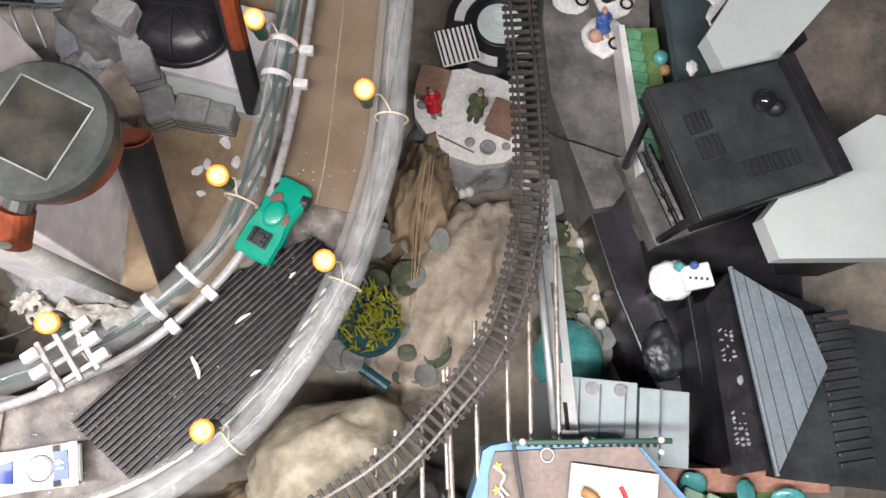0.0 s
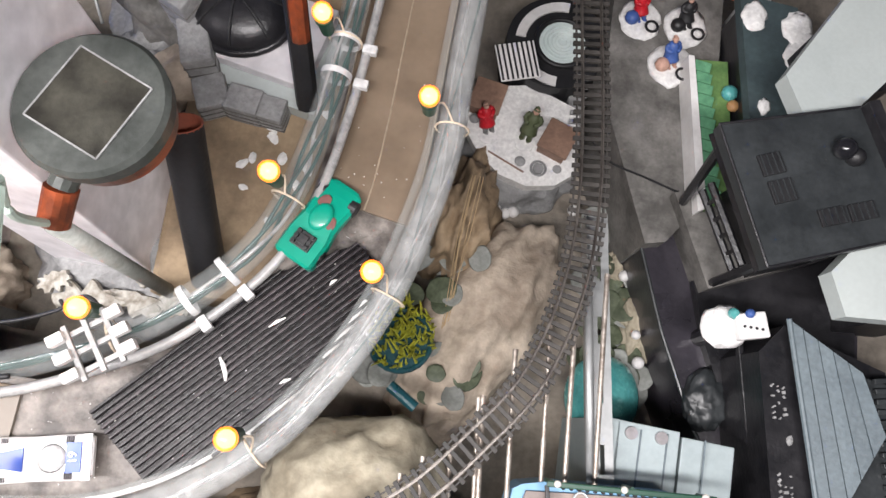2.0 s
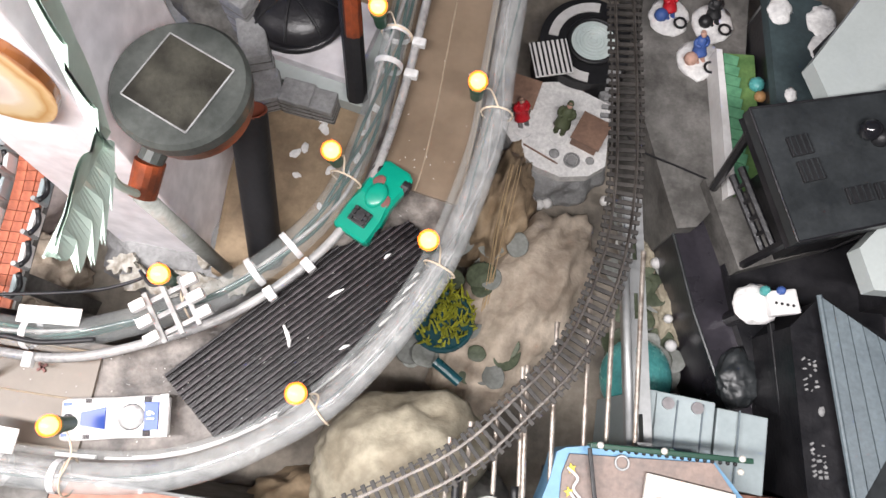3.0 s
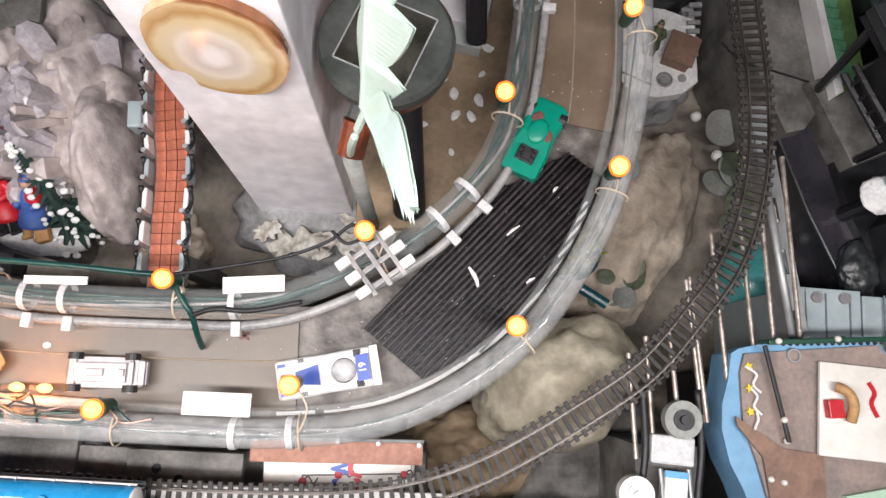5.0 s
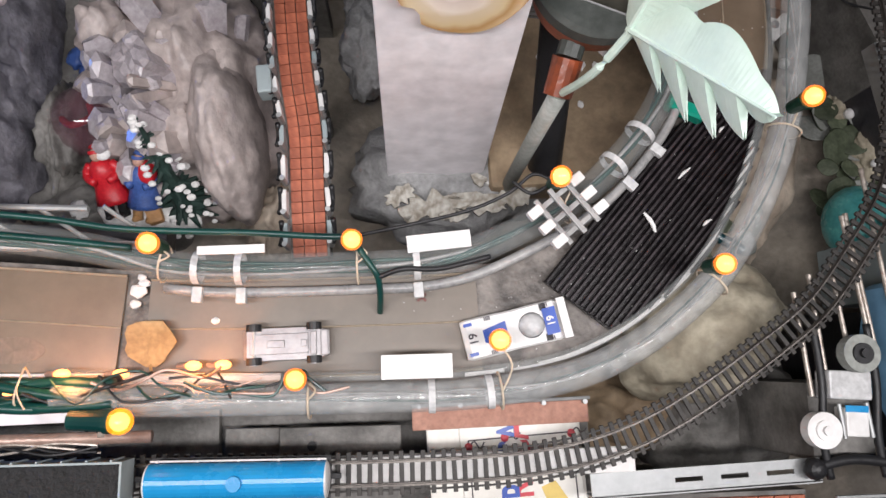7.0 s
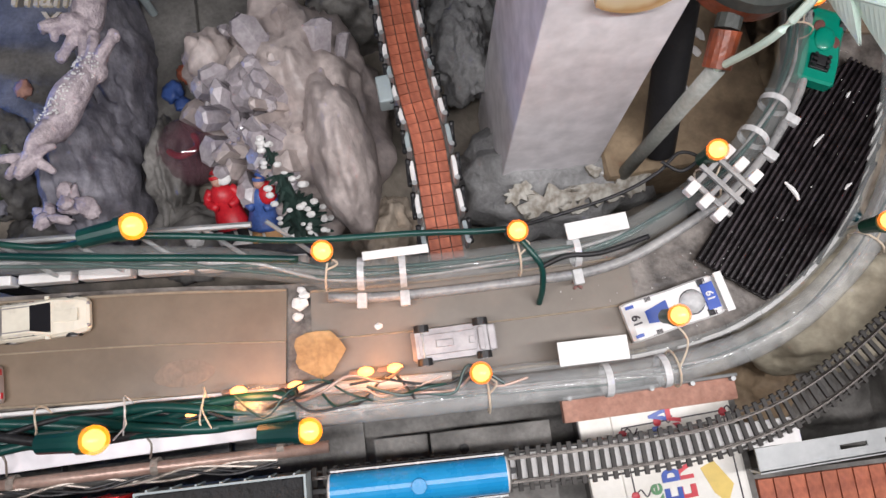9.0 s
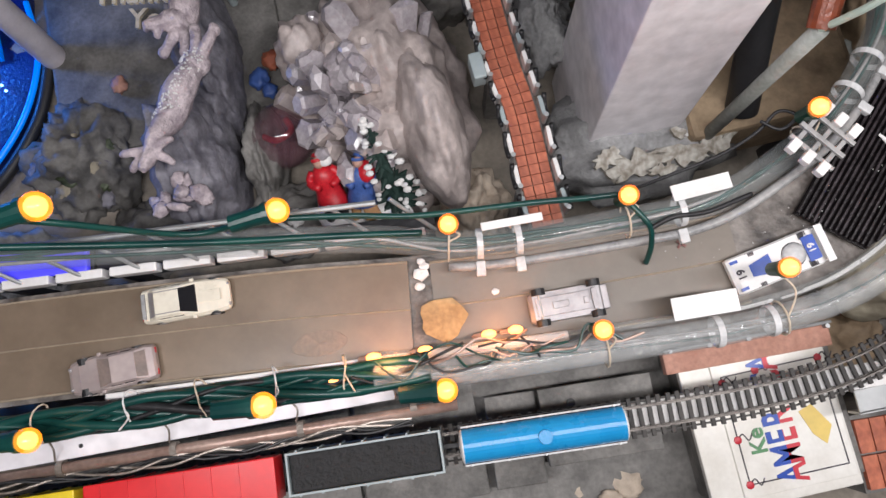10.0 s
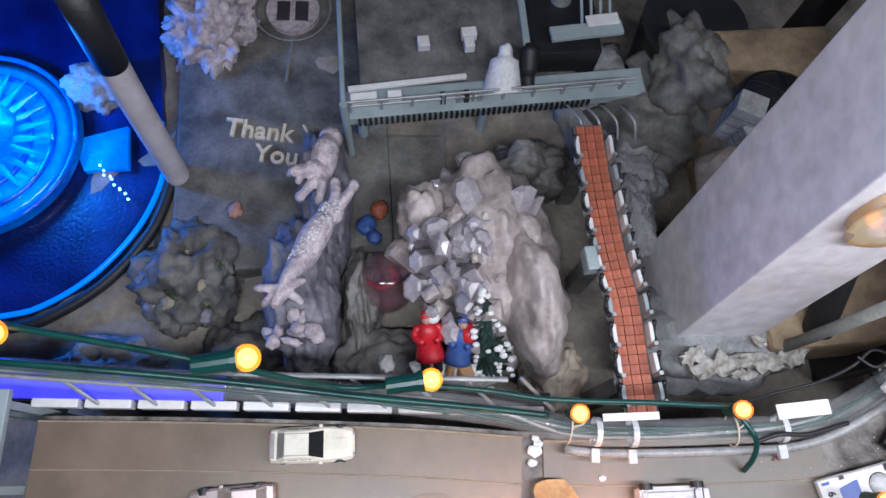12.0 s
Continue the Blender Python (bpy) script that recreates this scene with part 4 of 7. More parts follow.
for x in (-0.021, 0.020):
    part("axle", cyl(bmesh.new(), (x, -0.011, 0.0145), (x, 0.011, 0.0145), 0.0009, seg=8), STEEL, t)
    for s in (-1, 1):
        w = part("wheel", cyl(bmesh.new(), (x, s * 0.009, 0.0145), (x, s * 0.0138, 0.0145), 0.0052, seg=16), BLACK, t)
        part("rim", cyl(bmesh.new(), (x, s * 0.013, 0.0145), (x, s * 0.0142, 0.0145), 0.003, seg=10), SILVER, w)
settle(t, pose(-0.342, 0.100, 0.0, 0, 0, 1))

# peg block on the inner tube
t = thing("terminal_block", (0, 0, 0), "grey plastic lattice clip with white peg ends", "clip")
for k in (-1, 0, 1):
    part("bar", box(bmesh.new(), (0, k * 0.0125, 0.0), (0.042, 0.0035, 0.004), 0, 0.0006), GREYHOSE, t)
    part("cross_bar", box(bmesh.new(), (k * 0.0125, 0, 0.003), (0.0035, 0.038, 0.003), 0, 0.0006), GREYHOSE, t)
for k in (-1, 0, 1):
    for s in (-1, 1):
        part("peg", box(bmesh.new(), (s * 0.0185, k * 0.0125, 0.005), (0.0105, 0.007, 0.007), 0, 0.0012), WHITEPL, t)
settle(t, pose(-0.148, 0.183, 0.042, 0, 0, 38))

# rubbed patch on the road
bm = prism(bmesh.new(), [(0.021 * math.cos(q) * (1 + 0.15 * noise.noise(Vector((math.cos(q), math.sin(q), 1)))), 0.0095 * math.sin(q)) for q in [j * math.pi / 16 for j in range(32)]], 0.0, 0.0002, 0.99)
solo("worn_patch", bm, SCUFF, "rubbed pinkish patch worn into the brown road", "worn patch").matrix_basis = pose(-0.53, 0.101, 0.0001)

# dry leaf, chips and crumbs on the road
bm = bmesh.new()
pts = [(0.017 * math.cos(a) * (1 + 0.12 * math.cos(5 * a)), 0.016 * math.sin(a) * (1 + 0.1 * math.sin(3 * a))) for a in [k * math.pi / 9 for k in range(18)]]
prism(bm, pts, 0.004, 0.0052)
for v in bm.verts:
    v.co.z += 8 * (v.co.x ** 2) + 0.15 * v.co.y
cyl(bm, (0.0, -0.015, 0.003), (0.001, -0.026, 0.002), 0.0011, seg=6)
solo("dry_leaf", bm, DRYLEAF, "dry tan curled leaf lying on the road", "leaf").matrix_basis = pose(-0.435, 0.104, 0.003)
for x, y, s in ((-0.447, 0.140, 0.006), (-0.449, 0.131, 0.004), (-0.443, 0.146, 0.004), (-0.393, 0.118, 0.003), (-0.445, 0.150, 0.003)):
    solo("pebble_crumb", rock(bmesh.new(), (x, y, s * 0.35), (s, s * 0.8, s * 0.4), 0.4, 2, 2, x * 90), SNOW, "small pale crumb of plaster on the road", "crumb", "crumbs on the road")
bm = bmesh.new()
box(bm, (0, 0, 0.001), (0.008, 0.0018, 0.0012), 40)
box(bm, (0, 0, 0.001), (0.008, 0.0018, 0.0012), -40)
solo("small_bow", bm, REDBROWN, "small brown twisted scrap on the road", "scrap").matrix_basis = pose(-0.247, 0.131, 0)

# ---- train ----
def wagon_frame(t, length):
    part("underframe", box(bmesh.new(), (0, 0, 0.009), (length, 0.017, 0.004), 0, 0.0006), BLACK, t)
    for x in (-length / 2 + 0.018, length / 2 - 0.018):
        b = part("bogie", box(bmesh.new(), (x, 0, 0.0055), (0.026, 0.02, 0.004), 0, 0.0006), BLACK, t)
        for dx in (-0.009, 0.009):
            part("wheelset", cyl(cyl(cyl(bmesh.new(), (x + dx, -0.0095, 0.0053), (x + dx, -0.0072, 0.0053), 0.0053, seg=14), (x + dx, 0.0072, 0.0053), (x + dx, 0.0095, 0.0053), 0.0053, seg=14), (x + dx, -0.0095, 0.0053), (x + dx, 0.0095, 0.0053), 0.001, seg=6), STEEL, b)
    for s in (-1, 1):
        part("coupling", box(bmesh.new(), (s * (length / 2 + 0.003), 0, 0.008), (0.008, 0.004, 0.003), 0, 0.0006), BLACK, t)


RAILTOP = -0.0275
t = thing("tank_wagon", (0, 0, 0), "sky blue toy tank wagon with white ends and rails", "wagon", "train on the track")
wagon_frame(t, 0.124)
part("tank", cyl(bmesh.new(), (-0.060, 0, 0.024), (0.060, 0, 0.024), 0.0125, seg=28), BLUETANK, t, smooth=False)
for s in (-1, 1):
    part("tank_end", ball(bmesh.new(), (s * 0.060, 0, 0.024), 0.0126, 0.22, 1, 1, 24), WHITEPL, t, "white domed end", smooth=True)
part("dome", cyl(bmesh.new(), (0, 0, 0.034), (0, 0, 0.0385), 0.0055, 0.005, 20), BLUETANK, t)
for s in (-1, 1):
    part("handrail", cyl(bmesh.new(), (-0.06, s * 0.0138, 0.024), (0.06, s * 0.0138, 0.024), 0.0007, seg=6), WHITEPL, t)
    part("walkway", box(bmesh.new(), (0, s * 0.0128, 0.0125), (0.124, 0.004, 0.0016)), BLACK, t)
    for k in range(5):
        part("rail_post", box(bmesh.new(), (-0.055 + 0.0275 * k, s * 0.0138, 0.0245), (0.0015, 0.0015, 0.003)), WHITEPL, t)
settle(t, pose(-0.376, 0.008, RAILTOP, 0, 0, -1.0))


def open_wagon(label, paint, load, x, length, flat=False, rim=None):
    t = thing("goods_wagon", (0, 0, 0), label, "wagon", "train on the track")
    wagon_frame(t, length)
    if flat:
        part("body", box(bmesh.new(), (0, 0, 0.0245), (length - 0.002, 0.031, 0.027), 0, 0.0012), paint, t)
        r = part("roof", box(bmesh.new(), (0, 0, 0.039), (length, 0.033, 0.0025), 0, 0.0009), paint, t)
        for k in range(int(length / 0.02)):
            part("roof_rib", box(bmesh.new(), (-length / 2 + 0.012 + 0.02 * k, 0, 0.0405), (0.0012, 0.032, 0.001)), paint, r)
        for s in (-1, 1):
            for k in range(int(length / 0.016)):
                part("side_rib", box(bmesh.new(), (-length / 2 + 0.008 + 0.016 * k, s * 0.0158, 0.024), (0.0014, 0.0012, 0.024)), paint, t)
    else:
        part("floor_board", box(bmesh.new(), (0, 0, 0.013), (length - 0.002, 0.028, 0.003)), paint, t)
        for s in (-1, 1):
            part("side_wall", box(bmesh.new(), (0, s * 0.0145, 0.023), (length, 0.0015, 0.022)), rim or paint, t)
            part("end_wall", box(bmesh.new(), (s * (length / 2 - 0.0008), 0, 0.023), (0.0015, 0.0275, 0.022)), rim or paint, t)
            for k in range(7):
                part("side_rib", box(bmesh.new(), (-length / 2 + 0.008 + (length - 0.016) / 6 * k, s * 0.0158, 0.022), (0.0016, 0.0012, 0.02)), rim or paint, t)
        part("load", box(bmesh.new(), (0, 0, 0.027), (length - 0.005, 0.0265, 0.008), 0, 0.001), load, t, "dark load")
    return settle(t, pose(x, 0.010, RAILTOP, 0, 0, -0.5))


open_wagon("open toy wagon with grey rim and black load", GREYPAINT, COAL, -0.508, 0.114, rim=GREYPAINT)
open_wagon("bright red closed toy goods wagon", REDPAINT, COAL, -0.6405, 0.138, True)
open_wagon("yellow closed toy goods wagon", YELLOW, COAL, -0.785, 0.138, True)

# ---- below the track: sign tile, slabs, bricks ----
sign = thing("ceramic_sign", (0, 0, 0), "white ceramic tile with coloured lettering and flower border", "sign")
part("tile", box(bmesh.new(), (0, 0, 0), (0.127, 0.128, 0.008), 0, 0.0015), TILEWHITE, sign)
part("raised_panel", box(bmesh.new(), (0.012, 0.0, 0.0045), (0.098, 0.112, 0.003), 0, 0.001), TILEWHITE, sign)
for k, ch in enumerate("AMERICA"):
    for low, m in ((False, BLUEPAINT), (True, RED)):
        o = lettering("letter", ch, 0.038, m, sign, pose(0.008, -0.043 + 0.0155 * k, 0.0063, 0, 0, 90) @ Matrix.Diagonal((0.6, 0.95, 1, 1)))
        half = bmesh.new()
        half.from_mesh(o.data)
        bmesh.ops.bisect_plane(half, geom=half.verts[:] + half.edges[:] + half.faces[:], plane_co=(0, 0, 0), plane_no=(0, 1, 0), clear_inner=not low, clear_outer=low)
        half.to_mesh(o.data)
        half.free()
lettering("letter", "Ke", 0.019, GREENINK, sign, pose(-0.014, -0.012, 0.0065, 0, 0, 90))
part("yellow_patch", prism(bmesh.new(), [(0.026, 0.004), (0.038, 0.008), (0.050, -0.012), (0.042, -0.026), (0.033, -0.016)], 0.006, 0.0067), YELLOWINK, sign)
for a, b in (((-0.03, -0.045), (0.055, -0.045)), ((0.055, -0.045), (0.055, 0.045)), ((-0.03, 0.045), (0.055, 0.045)), ((-0.03, -0.045), (-0.03, 0.045))):
    part("border_line", cyl(bmesh.new(), (*a, 0.0062), (*b, 0.0062), 0.0006, seg=6), INK, sign)
for x, y in ((-0.03, -0.045), (-0.03, -0.008), (-0.03, 0.04), (0.055, 0.044), (0.0, 0.045)):
    f0 = part("flower", ball(bmesh.new(), (x, y, 0.0062), 0.0036, 1, 1, 0.25, 8), RED, sign)
    part("flower_stem", sweep(bmesh.new(), smoothpath([(x, y, 0.0063), (x + 0.005, y + 0.004, 0.0063), (x + 0.009, y - 0.002, 0.0063), (x + 0.013, y + 0.003, 0.0063)], 4), 0.0006, 6), INK, f0)
settle(sign, pose(-0.178, -0.022, -0.086, 0, 0, 3))
solo("sign_bed", box(bmesh.new(), (-0.17, -0.02, -0.18), (0.13, 0.12, 0.178), 3, 0.003), GREYSTONE, "grey stone block under the ceramic sign", "stone block")
fr = thing("terracotta_frame", (-0.18, 0.04, -0.08), "faded terracotta tray with steel edging rail", "tray")
part("tray", box(bmesh.new(), (-0.183, 0.041, -0.083), (0.145, 0.018, 0.01), 1, 0.001), TERRAPALE, fr)
part("edge_rail", cyl(bmesh.new(), (-0.255, 0.05, -0.074), (-0.11, 0.053, -0.074), 0.0015, seg=8), STEEL, fr)
for k in range(5):
    part("stud", cyl(bmesh.new(), (-0.25 + 0.034 * k, 0.05, -0.08), (-0.25 + 0.034 * k, 0.05, -0.072), 0.002, seg=8), STEEL, fr)
part("tray_leg", box(bmesh.new(), (-0.183, 0.041, -0.18), (0.12, 0.012, 0.19)), GREYSTONE, fr)

plates = thing("slate_platform", (-0.32, 0.0, -0.11), "dark grey stained slate slabs under the railway", "stone platform")
for x, y, w, d, z in ((-0.315, 0.002, 0.1, 0.066, -0.1), (-0.39, -0.005, 0.045, 0.08, -0.112), (-0.475, 0.0, 0.11, 0.1, -0.125), (-0.6, 0.0, 0.13, 0.1, -0.13), (-0.75, 0.0, 0.15, 0.1, -0.13)):
    part("slab", box(bmesh.new(), (x, y, z), (w, d, 0.01), random.uniform(-2, 2), 0.001), GREYSTONE, plates)
part("plinth", box(bmesh.new(), (-0.52, -0.02, -0.2), (0.6, 0.2, 0.125)), GREYSTONE, plates)
for x, y in ((-0.338, 0.02), (-0.318, 0.012)):
    part("bolt", cyl(bmesh.new(), (x, y, -0.096), (x, y, -0.093), 0.004, seg=10), BLACK, plates)
for k in range(34):
    x, y = random.uniform(-0.47, -0.25), random.uniform(-0.13, -0.045)
    s = random.uniform(0.008, 0.02)
    solo("brown_stone", rock(bmesh.new(), (x, y, -0.155 + random.uniform(-0.03, 0.02)), (s, s * 0.8, s * 0.8), 0.4, 2, 3, k * 3.1), (BROWNROCK, CONCRETE, GREYSTONE)[k % 3], "rough brown stone beside the railway", "stone", "stones beside the railway", smooth=True)

row = thing("tile_ledge", (-0.02, -0.06, -0.1), "ledge of red terracotta tiles below the railway", "ledge")
part("ledge_bed", box(bmesh.new(), (-0.015, -0.062, -0.165), (0.18, 0.065, 0.14)), GREYSTONE, row)
tile = put("terracotta_tile", box(bmesh.new(), (0, 0, 0), (0.0125, 0.028, 0.006), 0, 0.0006), BRICKRED)
for i in range(13):
    for j in range(2):
        piece("terracotta_tile", tile, row, pose(-0.097 + 0.0135 * i, -0.047 - 0.03 * j, -0.0925, 0, 0, random.uniform(-1, 1)))
bm = bmesh.new()
for k in range(9):
    box(bm, (0.085 + 0.008 * k, -0.046, -0.052), (0.0055, 0.03, 0.004), 0, 0.0008)
box(bm, (0.117, -0.046, -0.056), (0.075, 0.034, 0.003))
solo("ribbed_connector", bm, STEEL, "shiny ribbed metal strip beside the chassis", "metal strip").matrix_basis = pose(0, 0, -0.004)

# ---- toy chassis with wheels ----
ch = thing("toy_chassis", (0.08, 0.05, -0.05), "black toy tractor chassis with pale wheels", "toy tractor")
for x in (0.062, 0.106):
    part("side_beam", sweep(bmesh.new(), smoothpath([(x, 0.105, -0.035), (x + 0.002, 0.06, -0.035), (x - 0.002, 0.02, -0.035), (x + 0.002, -0.012, -0.038)], 6), 0.003, 8), BLACK, ch, smooth=True)
for (x, y), r, hub in (((0.0885, 0.082), 0.0145, True), ((0.052, 0.026), 0.0135, False)):
    w = part("wheel", cyl(bmesh.new(), (x, y, -0.028), (x, y, -0.018), r, seg=26), LEAFGREY if hub else WHITEPL, ch, "pale grey plastic wheel")
    part("hub", cyl(cyl(bmesh.new(), (x, y, -0.018), (x, y, -0.016), r * 0.55, seg=20), (x, y, -0.016), (x, y, -0.013), r * 0.25, seg=12), BLACK if hub else WHITEPL, w)
part("gearbox", box(bmesh.new(), (0.084, 0.058, -0.04), (0.034, 0.022, 0.02), -4, 0.002), CLEARWHITE, ch, "clear brown-tinted box")
part("cab", box(bmesh.new(), (0.086, 0.03, -0.038), (0.018, 0.022, 0.016), -4, 0.0015), WHITEPL, ch)
part("cab_stripe", box(bmesh.new(), (0.086, 0.04, -0.0295), (0.018, 0.005, 0.001), -4), BLUETANK, ch)
for s in (-1, 1):
    part("exhaust", cyl(bmesh.new(), (0.086 + s * 0.011, 0.044, -0.034), (0.088 + s * 0.011, 0.018, -0.034), 0.0018, seg=8), STEEL, ch)
part("rear_axle", sweep(bmesh.new(), smoothpath([(0.048, -0.004, -0.036), (0.08, 0.002, -0.036), (0.115, -0.002, -0.036), (0.13, -0.004, -0.036)], 5), [0.004] * 15 + [0.007], 10), BLACK, ch, smooth=True)
part("axle_boss", ball(bmesh.new(), (0.051, -0.004, -0.036), 0.0085), BLACK, ch)
part("axle_boss", ball(bmesh.new(), (0.113, 0.0, -0.036), 0.0085), BLACK, ch)
part("frame_foot", box(bmesh.new(), (0.085, 0.03, -0.15), (0.05, 0.06, 0.2)), GREYSTONE, ch)

# ---- pale blue boat ----
boat = thing("toy_boat", (0.2, 0.07, -0.05), "pale blue wooden toy boat with brown deck and figures", "toy boat")
hull = [(0.134, 0.135), (0.140, 0.139), (0.156, 0.143), (0.25, 0.15), (0.30, 0.10), (0.28, -0.03), (0.15, -0.03), (0.147, 0.01), (0.140, 0.03), (0.130, 0.05), (0.1245, 0.075), (0.1255, 0.095), (0.131, 0.115)]
part("hull", prism(bmesh.new(), hull, -0.075, -0.035), BOATBLUE, boat)
part("keel", box(bmesh.new(), (0.2, 0.06, -0.17), (0.08, 0.12, 0.2)), BLACKWOOD, boat)
part("deck", prism(bmesh.new(), [(0.143, 0.135), (0.25, 0.146), (0.29, 0.1), (0.27, -0.02), (0.163, 0.0), (0.15, 0.05), (0.140, 0.08), (0.139, 0.12)], -0.035, -0.031), DECKBROWN, boat, "faded brown deck")
part("brown_deck", prism(bmesh.new(), [(0.15, 0.075), (0.133, 0.086), (0.134, 0.079), (0.153, 0.056), (0.158, 0.02), (0.2, 0.02), (0.2, 0.06), (0.17, 0.063)], -0.031, -0.028), WOODRED, boat, "reddish brown deck boards")
part("white_board", box(bmesh.new(), (0.23, 0.093, -0.026), (0.066, 0.072, 0.004), -4, 0.001), TILEWHITE, boat)
part("green_panel", prism(bmesh.new(), [(0.214, 0.03), (0.285, 0.045), (0.275, -0.02), (0.2, -0.02)], -0.031, -0.025), PALEGREEN, boat, "pale green deck panel")
part("red_scroll", sweep(bmesh.new(), smoothpath([(0.236, 0.116, -0.023), (0.24, 0.108, -0.023), (0.237, 0.1, -0.023), (0.241, 0.09, -0.023)], 5), 0.0018, 6), REDCOAT, boat)
part("red_block", box(bmesh.new(), (0.206, 0.095, -0.02), (0.012, 0.014, 0.008), 5, 0.001), REDCOAT, boat)
part("brown_post", sweep(bmesh.new(), smoothpath([(0.207, 0.112, -0.018), (0.214, 0.108, -0.014), (0.218, 0.098, -0.014), (0.217, 0.086, -0.018)], 5), 0.004, 8), OCHRE, boat, smooth=True)
for k, y in enumerate((0.125, 0.108, 0.09)):
    part("rope", sweep(bmesh.new(), smoothpath([(0.142 + 0.004 * k, y, -0.029), (0.150, y - 0.006, -0.027), (0.148, y - 0.014, -0.029), (0.154, y - 0.02, -0.029)], 5), 0.0011, 6), WHITEPL, boat)
    part("star", prism(bmesh.new(), [(0.145 + 0.004 * math.cos(a) * (1 if i % 2 else 0.45), y + 0.004 * math.sin(a) * (1 if i % 2 else 0.45)) for i, a in enumerate([j * math.pi / 5 for j in range(10)])], -0.0305, -0.0285), YELLOW, boat)
part("rail_beam", box(bmesh.new(), (0.212, 0.1475, -0.012), (0.118, 0.004, 0.004), 4, 0.0008), DARKGREEN, boat, "dark green top rail")
part("side_beam", box(bmesh.new(), (0.163, 0.105, -0.022), (0.003, 0.075, 0.003), 12, 0.0006), BLACK, boat)
for x, y in ((0.157, 0.1445), (0.212, 0.149), (0.266, 0.1515)):
    part("rail_post", cyl(bmesh.new(), (x, y, -0.034), (x, y, -0.011), 0.0018, seg=8), DARKGREEN, boat)
for x, y, z in ((0.160, 0.1445, -0.009), (0.206, 0.148, -0.009), (0.262, 0.152, -0.009), (0.266, 0.143, -0.02), (0.167, 0.085, -0.02), (0.171, 0.069, -0.026), (0.158, 0.04, -0.027), (0.168, 0.038, -0.027)):
    part("knob", ball(bmesh.new(), (x, y, z), 0.0026, seg=10), TILEWHITE, boat, "round white knob")
for k in range(18):
    part("chain_link", ball(bmesh.new(), (0.165 + 0.0055 * k, 0.1425 + 0.0003 * k, -0.0125), 0.0017, seg=6), BLACK, boat)
part("ring", sweep(bmesh.new(), [(0.182 + 0.005 * math.cos(a), 0.135 + 0.005 * math.sin(a), -0.03) for a in [k * math.pi / 8 for k in range(17)]], 0.001, 6), STEEL, boat)

# ---- left edge of the road ----
kerb = thing("kerb", (-0.64, 0.17, -0.01), "row of white plastic kerb blocks along the road", "kerb")
for k in range(10):
    x = -0.825 + 0.041 * k
    part("kerb_block", box(bmesh.new(), (x, 0.1845 - 0.035 * (x + 0.825), 0.004), (0.036, 0.007, 0.012), -2, 0.0012), WHITEPL, kerb)
part("kerb_beam", box(bmesh.new(), (-0.64, 0.186, -0.012), (0.42, 0.016, 0.02), -2), BLACKWOOD, kerb)
for k in range(9):
    x = -0.82 + 0.045 * k
    part("stay", cyl(bmesh.new(), (x, 0.205 - 0.03 * (x + 0.82), 0.035), (x + 0.03, 0.182 - 0.03 * (x + 0.82), 0.008), 0.0016, seg=8), STEEL, kerb, "thin diagonal steel stay")
part("top_rail", cyl(bmesh.new(), (-0.86, 0.207, 0.036), (-0.47, 0.193, 0.034), 0.0022, seg=8), STEEL, kerb)
fascia = thing("white_fascia", (-0.64, 0.06, -0.01), "white painted board along the road with screw holes", "board")
part("board", box(bmesh.new(), (-0.66, 0.060, -0.006), (0.36, 0.024, 0.008), 1.0, 0.001), PLASTER, fascia)
part("inner_board", box(bmesh.new(), (-0.518, 0.081, 0.003), (0.345, 0.008, 0.01), -1.5, 0.001), WHITEPL, fascia)
for x, y in ((-0.716, 0.064), (-0.716, 0.055), (-0.53, 0.062)):
    part("screw", cyl(bmesh.new(), (x, y, -0.003), (x, y, -0.0012), 0.0016, seg=10), BLACK, fascia)
for x in (-0.78, -0.6, -0.5):
    part("leg", box(bmesh.new(), (x, 0.065, -0.135), (0.016, 0.016, 0.25)), BLACKWOOD, fascia)
pipe = thing("pink_pipe", (-0.66, 0.037, 0), "pinkish metal pipe tied along the white board", "pipe")
part("pipe_body", cyl(bmesh.new(), (-0.80, 0.041, -0.004), (-0.435, 0.040, -0.002), 0.0042, seg=14), COPPER, pipe, smooth=True)
for x in (-0.735, -0.65, -0.555, -0.47):
    part("pipe_clip", cyl(bmesh.new(), (x, 0.041, -0.004), (x + 0.005, 0.041, -0.004), 0.006, seg=12), RUSTROD, pipe)
    part("wire_tie", sweep(bmesh.new(), smoothpath([(x, 0.047, 0.0), (x + 0.004, 0.056, 0.008), (x - 0.002, 0.064, 0.004), (x + 0.006, 0.07, 0.012)], 5), 0.0008, 6), RUSTROD, pipe)
for k in range(11):
    pts = [(-0.95 + 0.05 * i, 0.076 + 0.009 * math.sin(i * 1.3 + k * 1.9) - 0.0006 * i, 0.022 + 0.006 * math.cos(i * 1.1 + k * 1.3) + (0.03 if i < 4 else 0.0) * (4 - i) / 4) for i in range(11)]
    solo("cable", sweep(bmesh.new(), smoothpath(pts, 6), 0.0034 if k < 7 else 0.0018, 8), GREENWIRE if k % 5 != 4 else BLACK, "twisted dark green lamp cable beside the road", "cable", "cables beside the road", smooth=True)
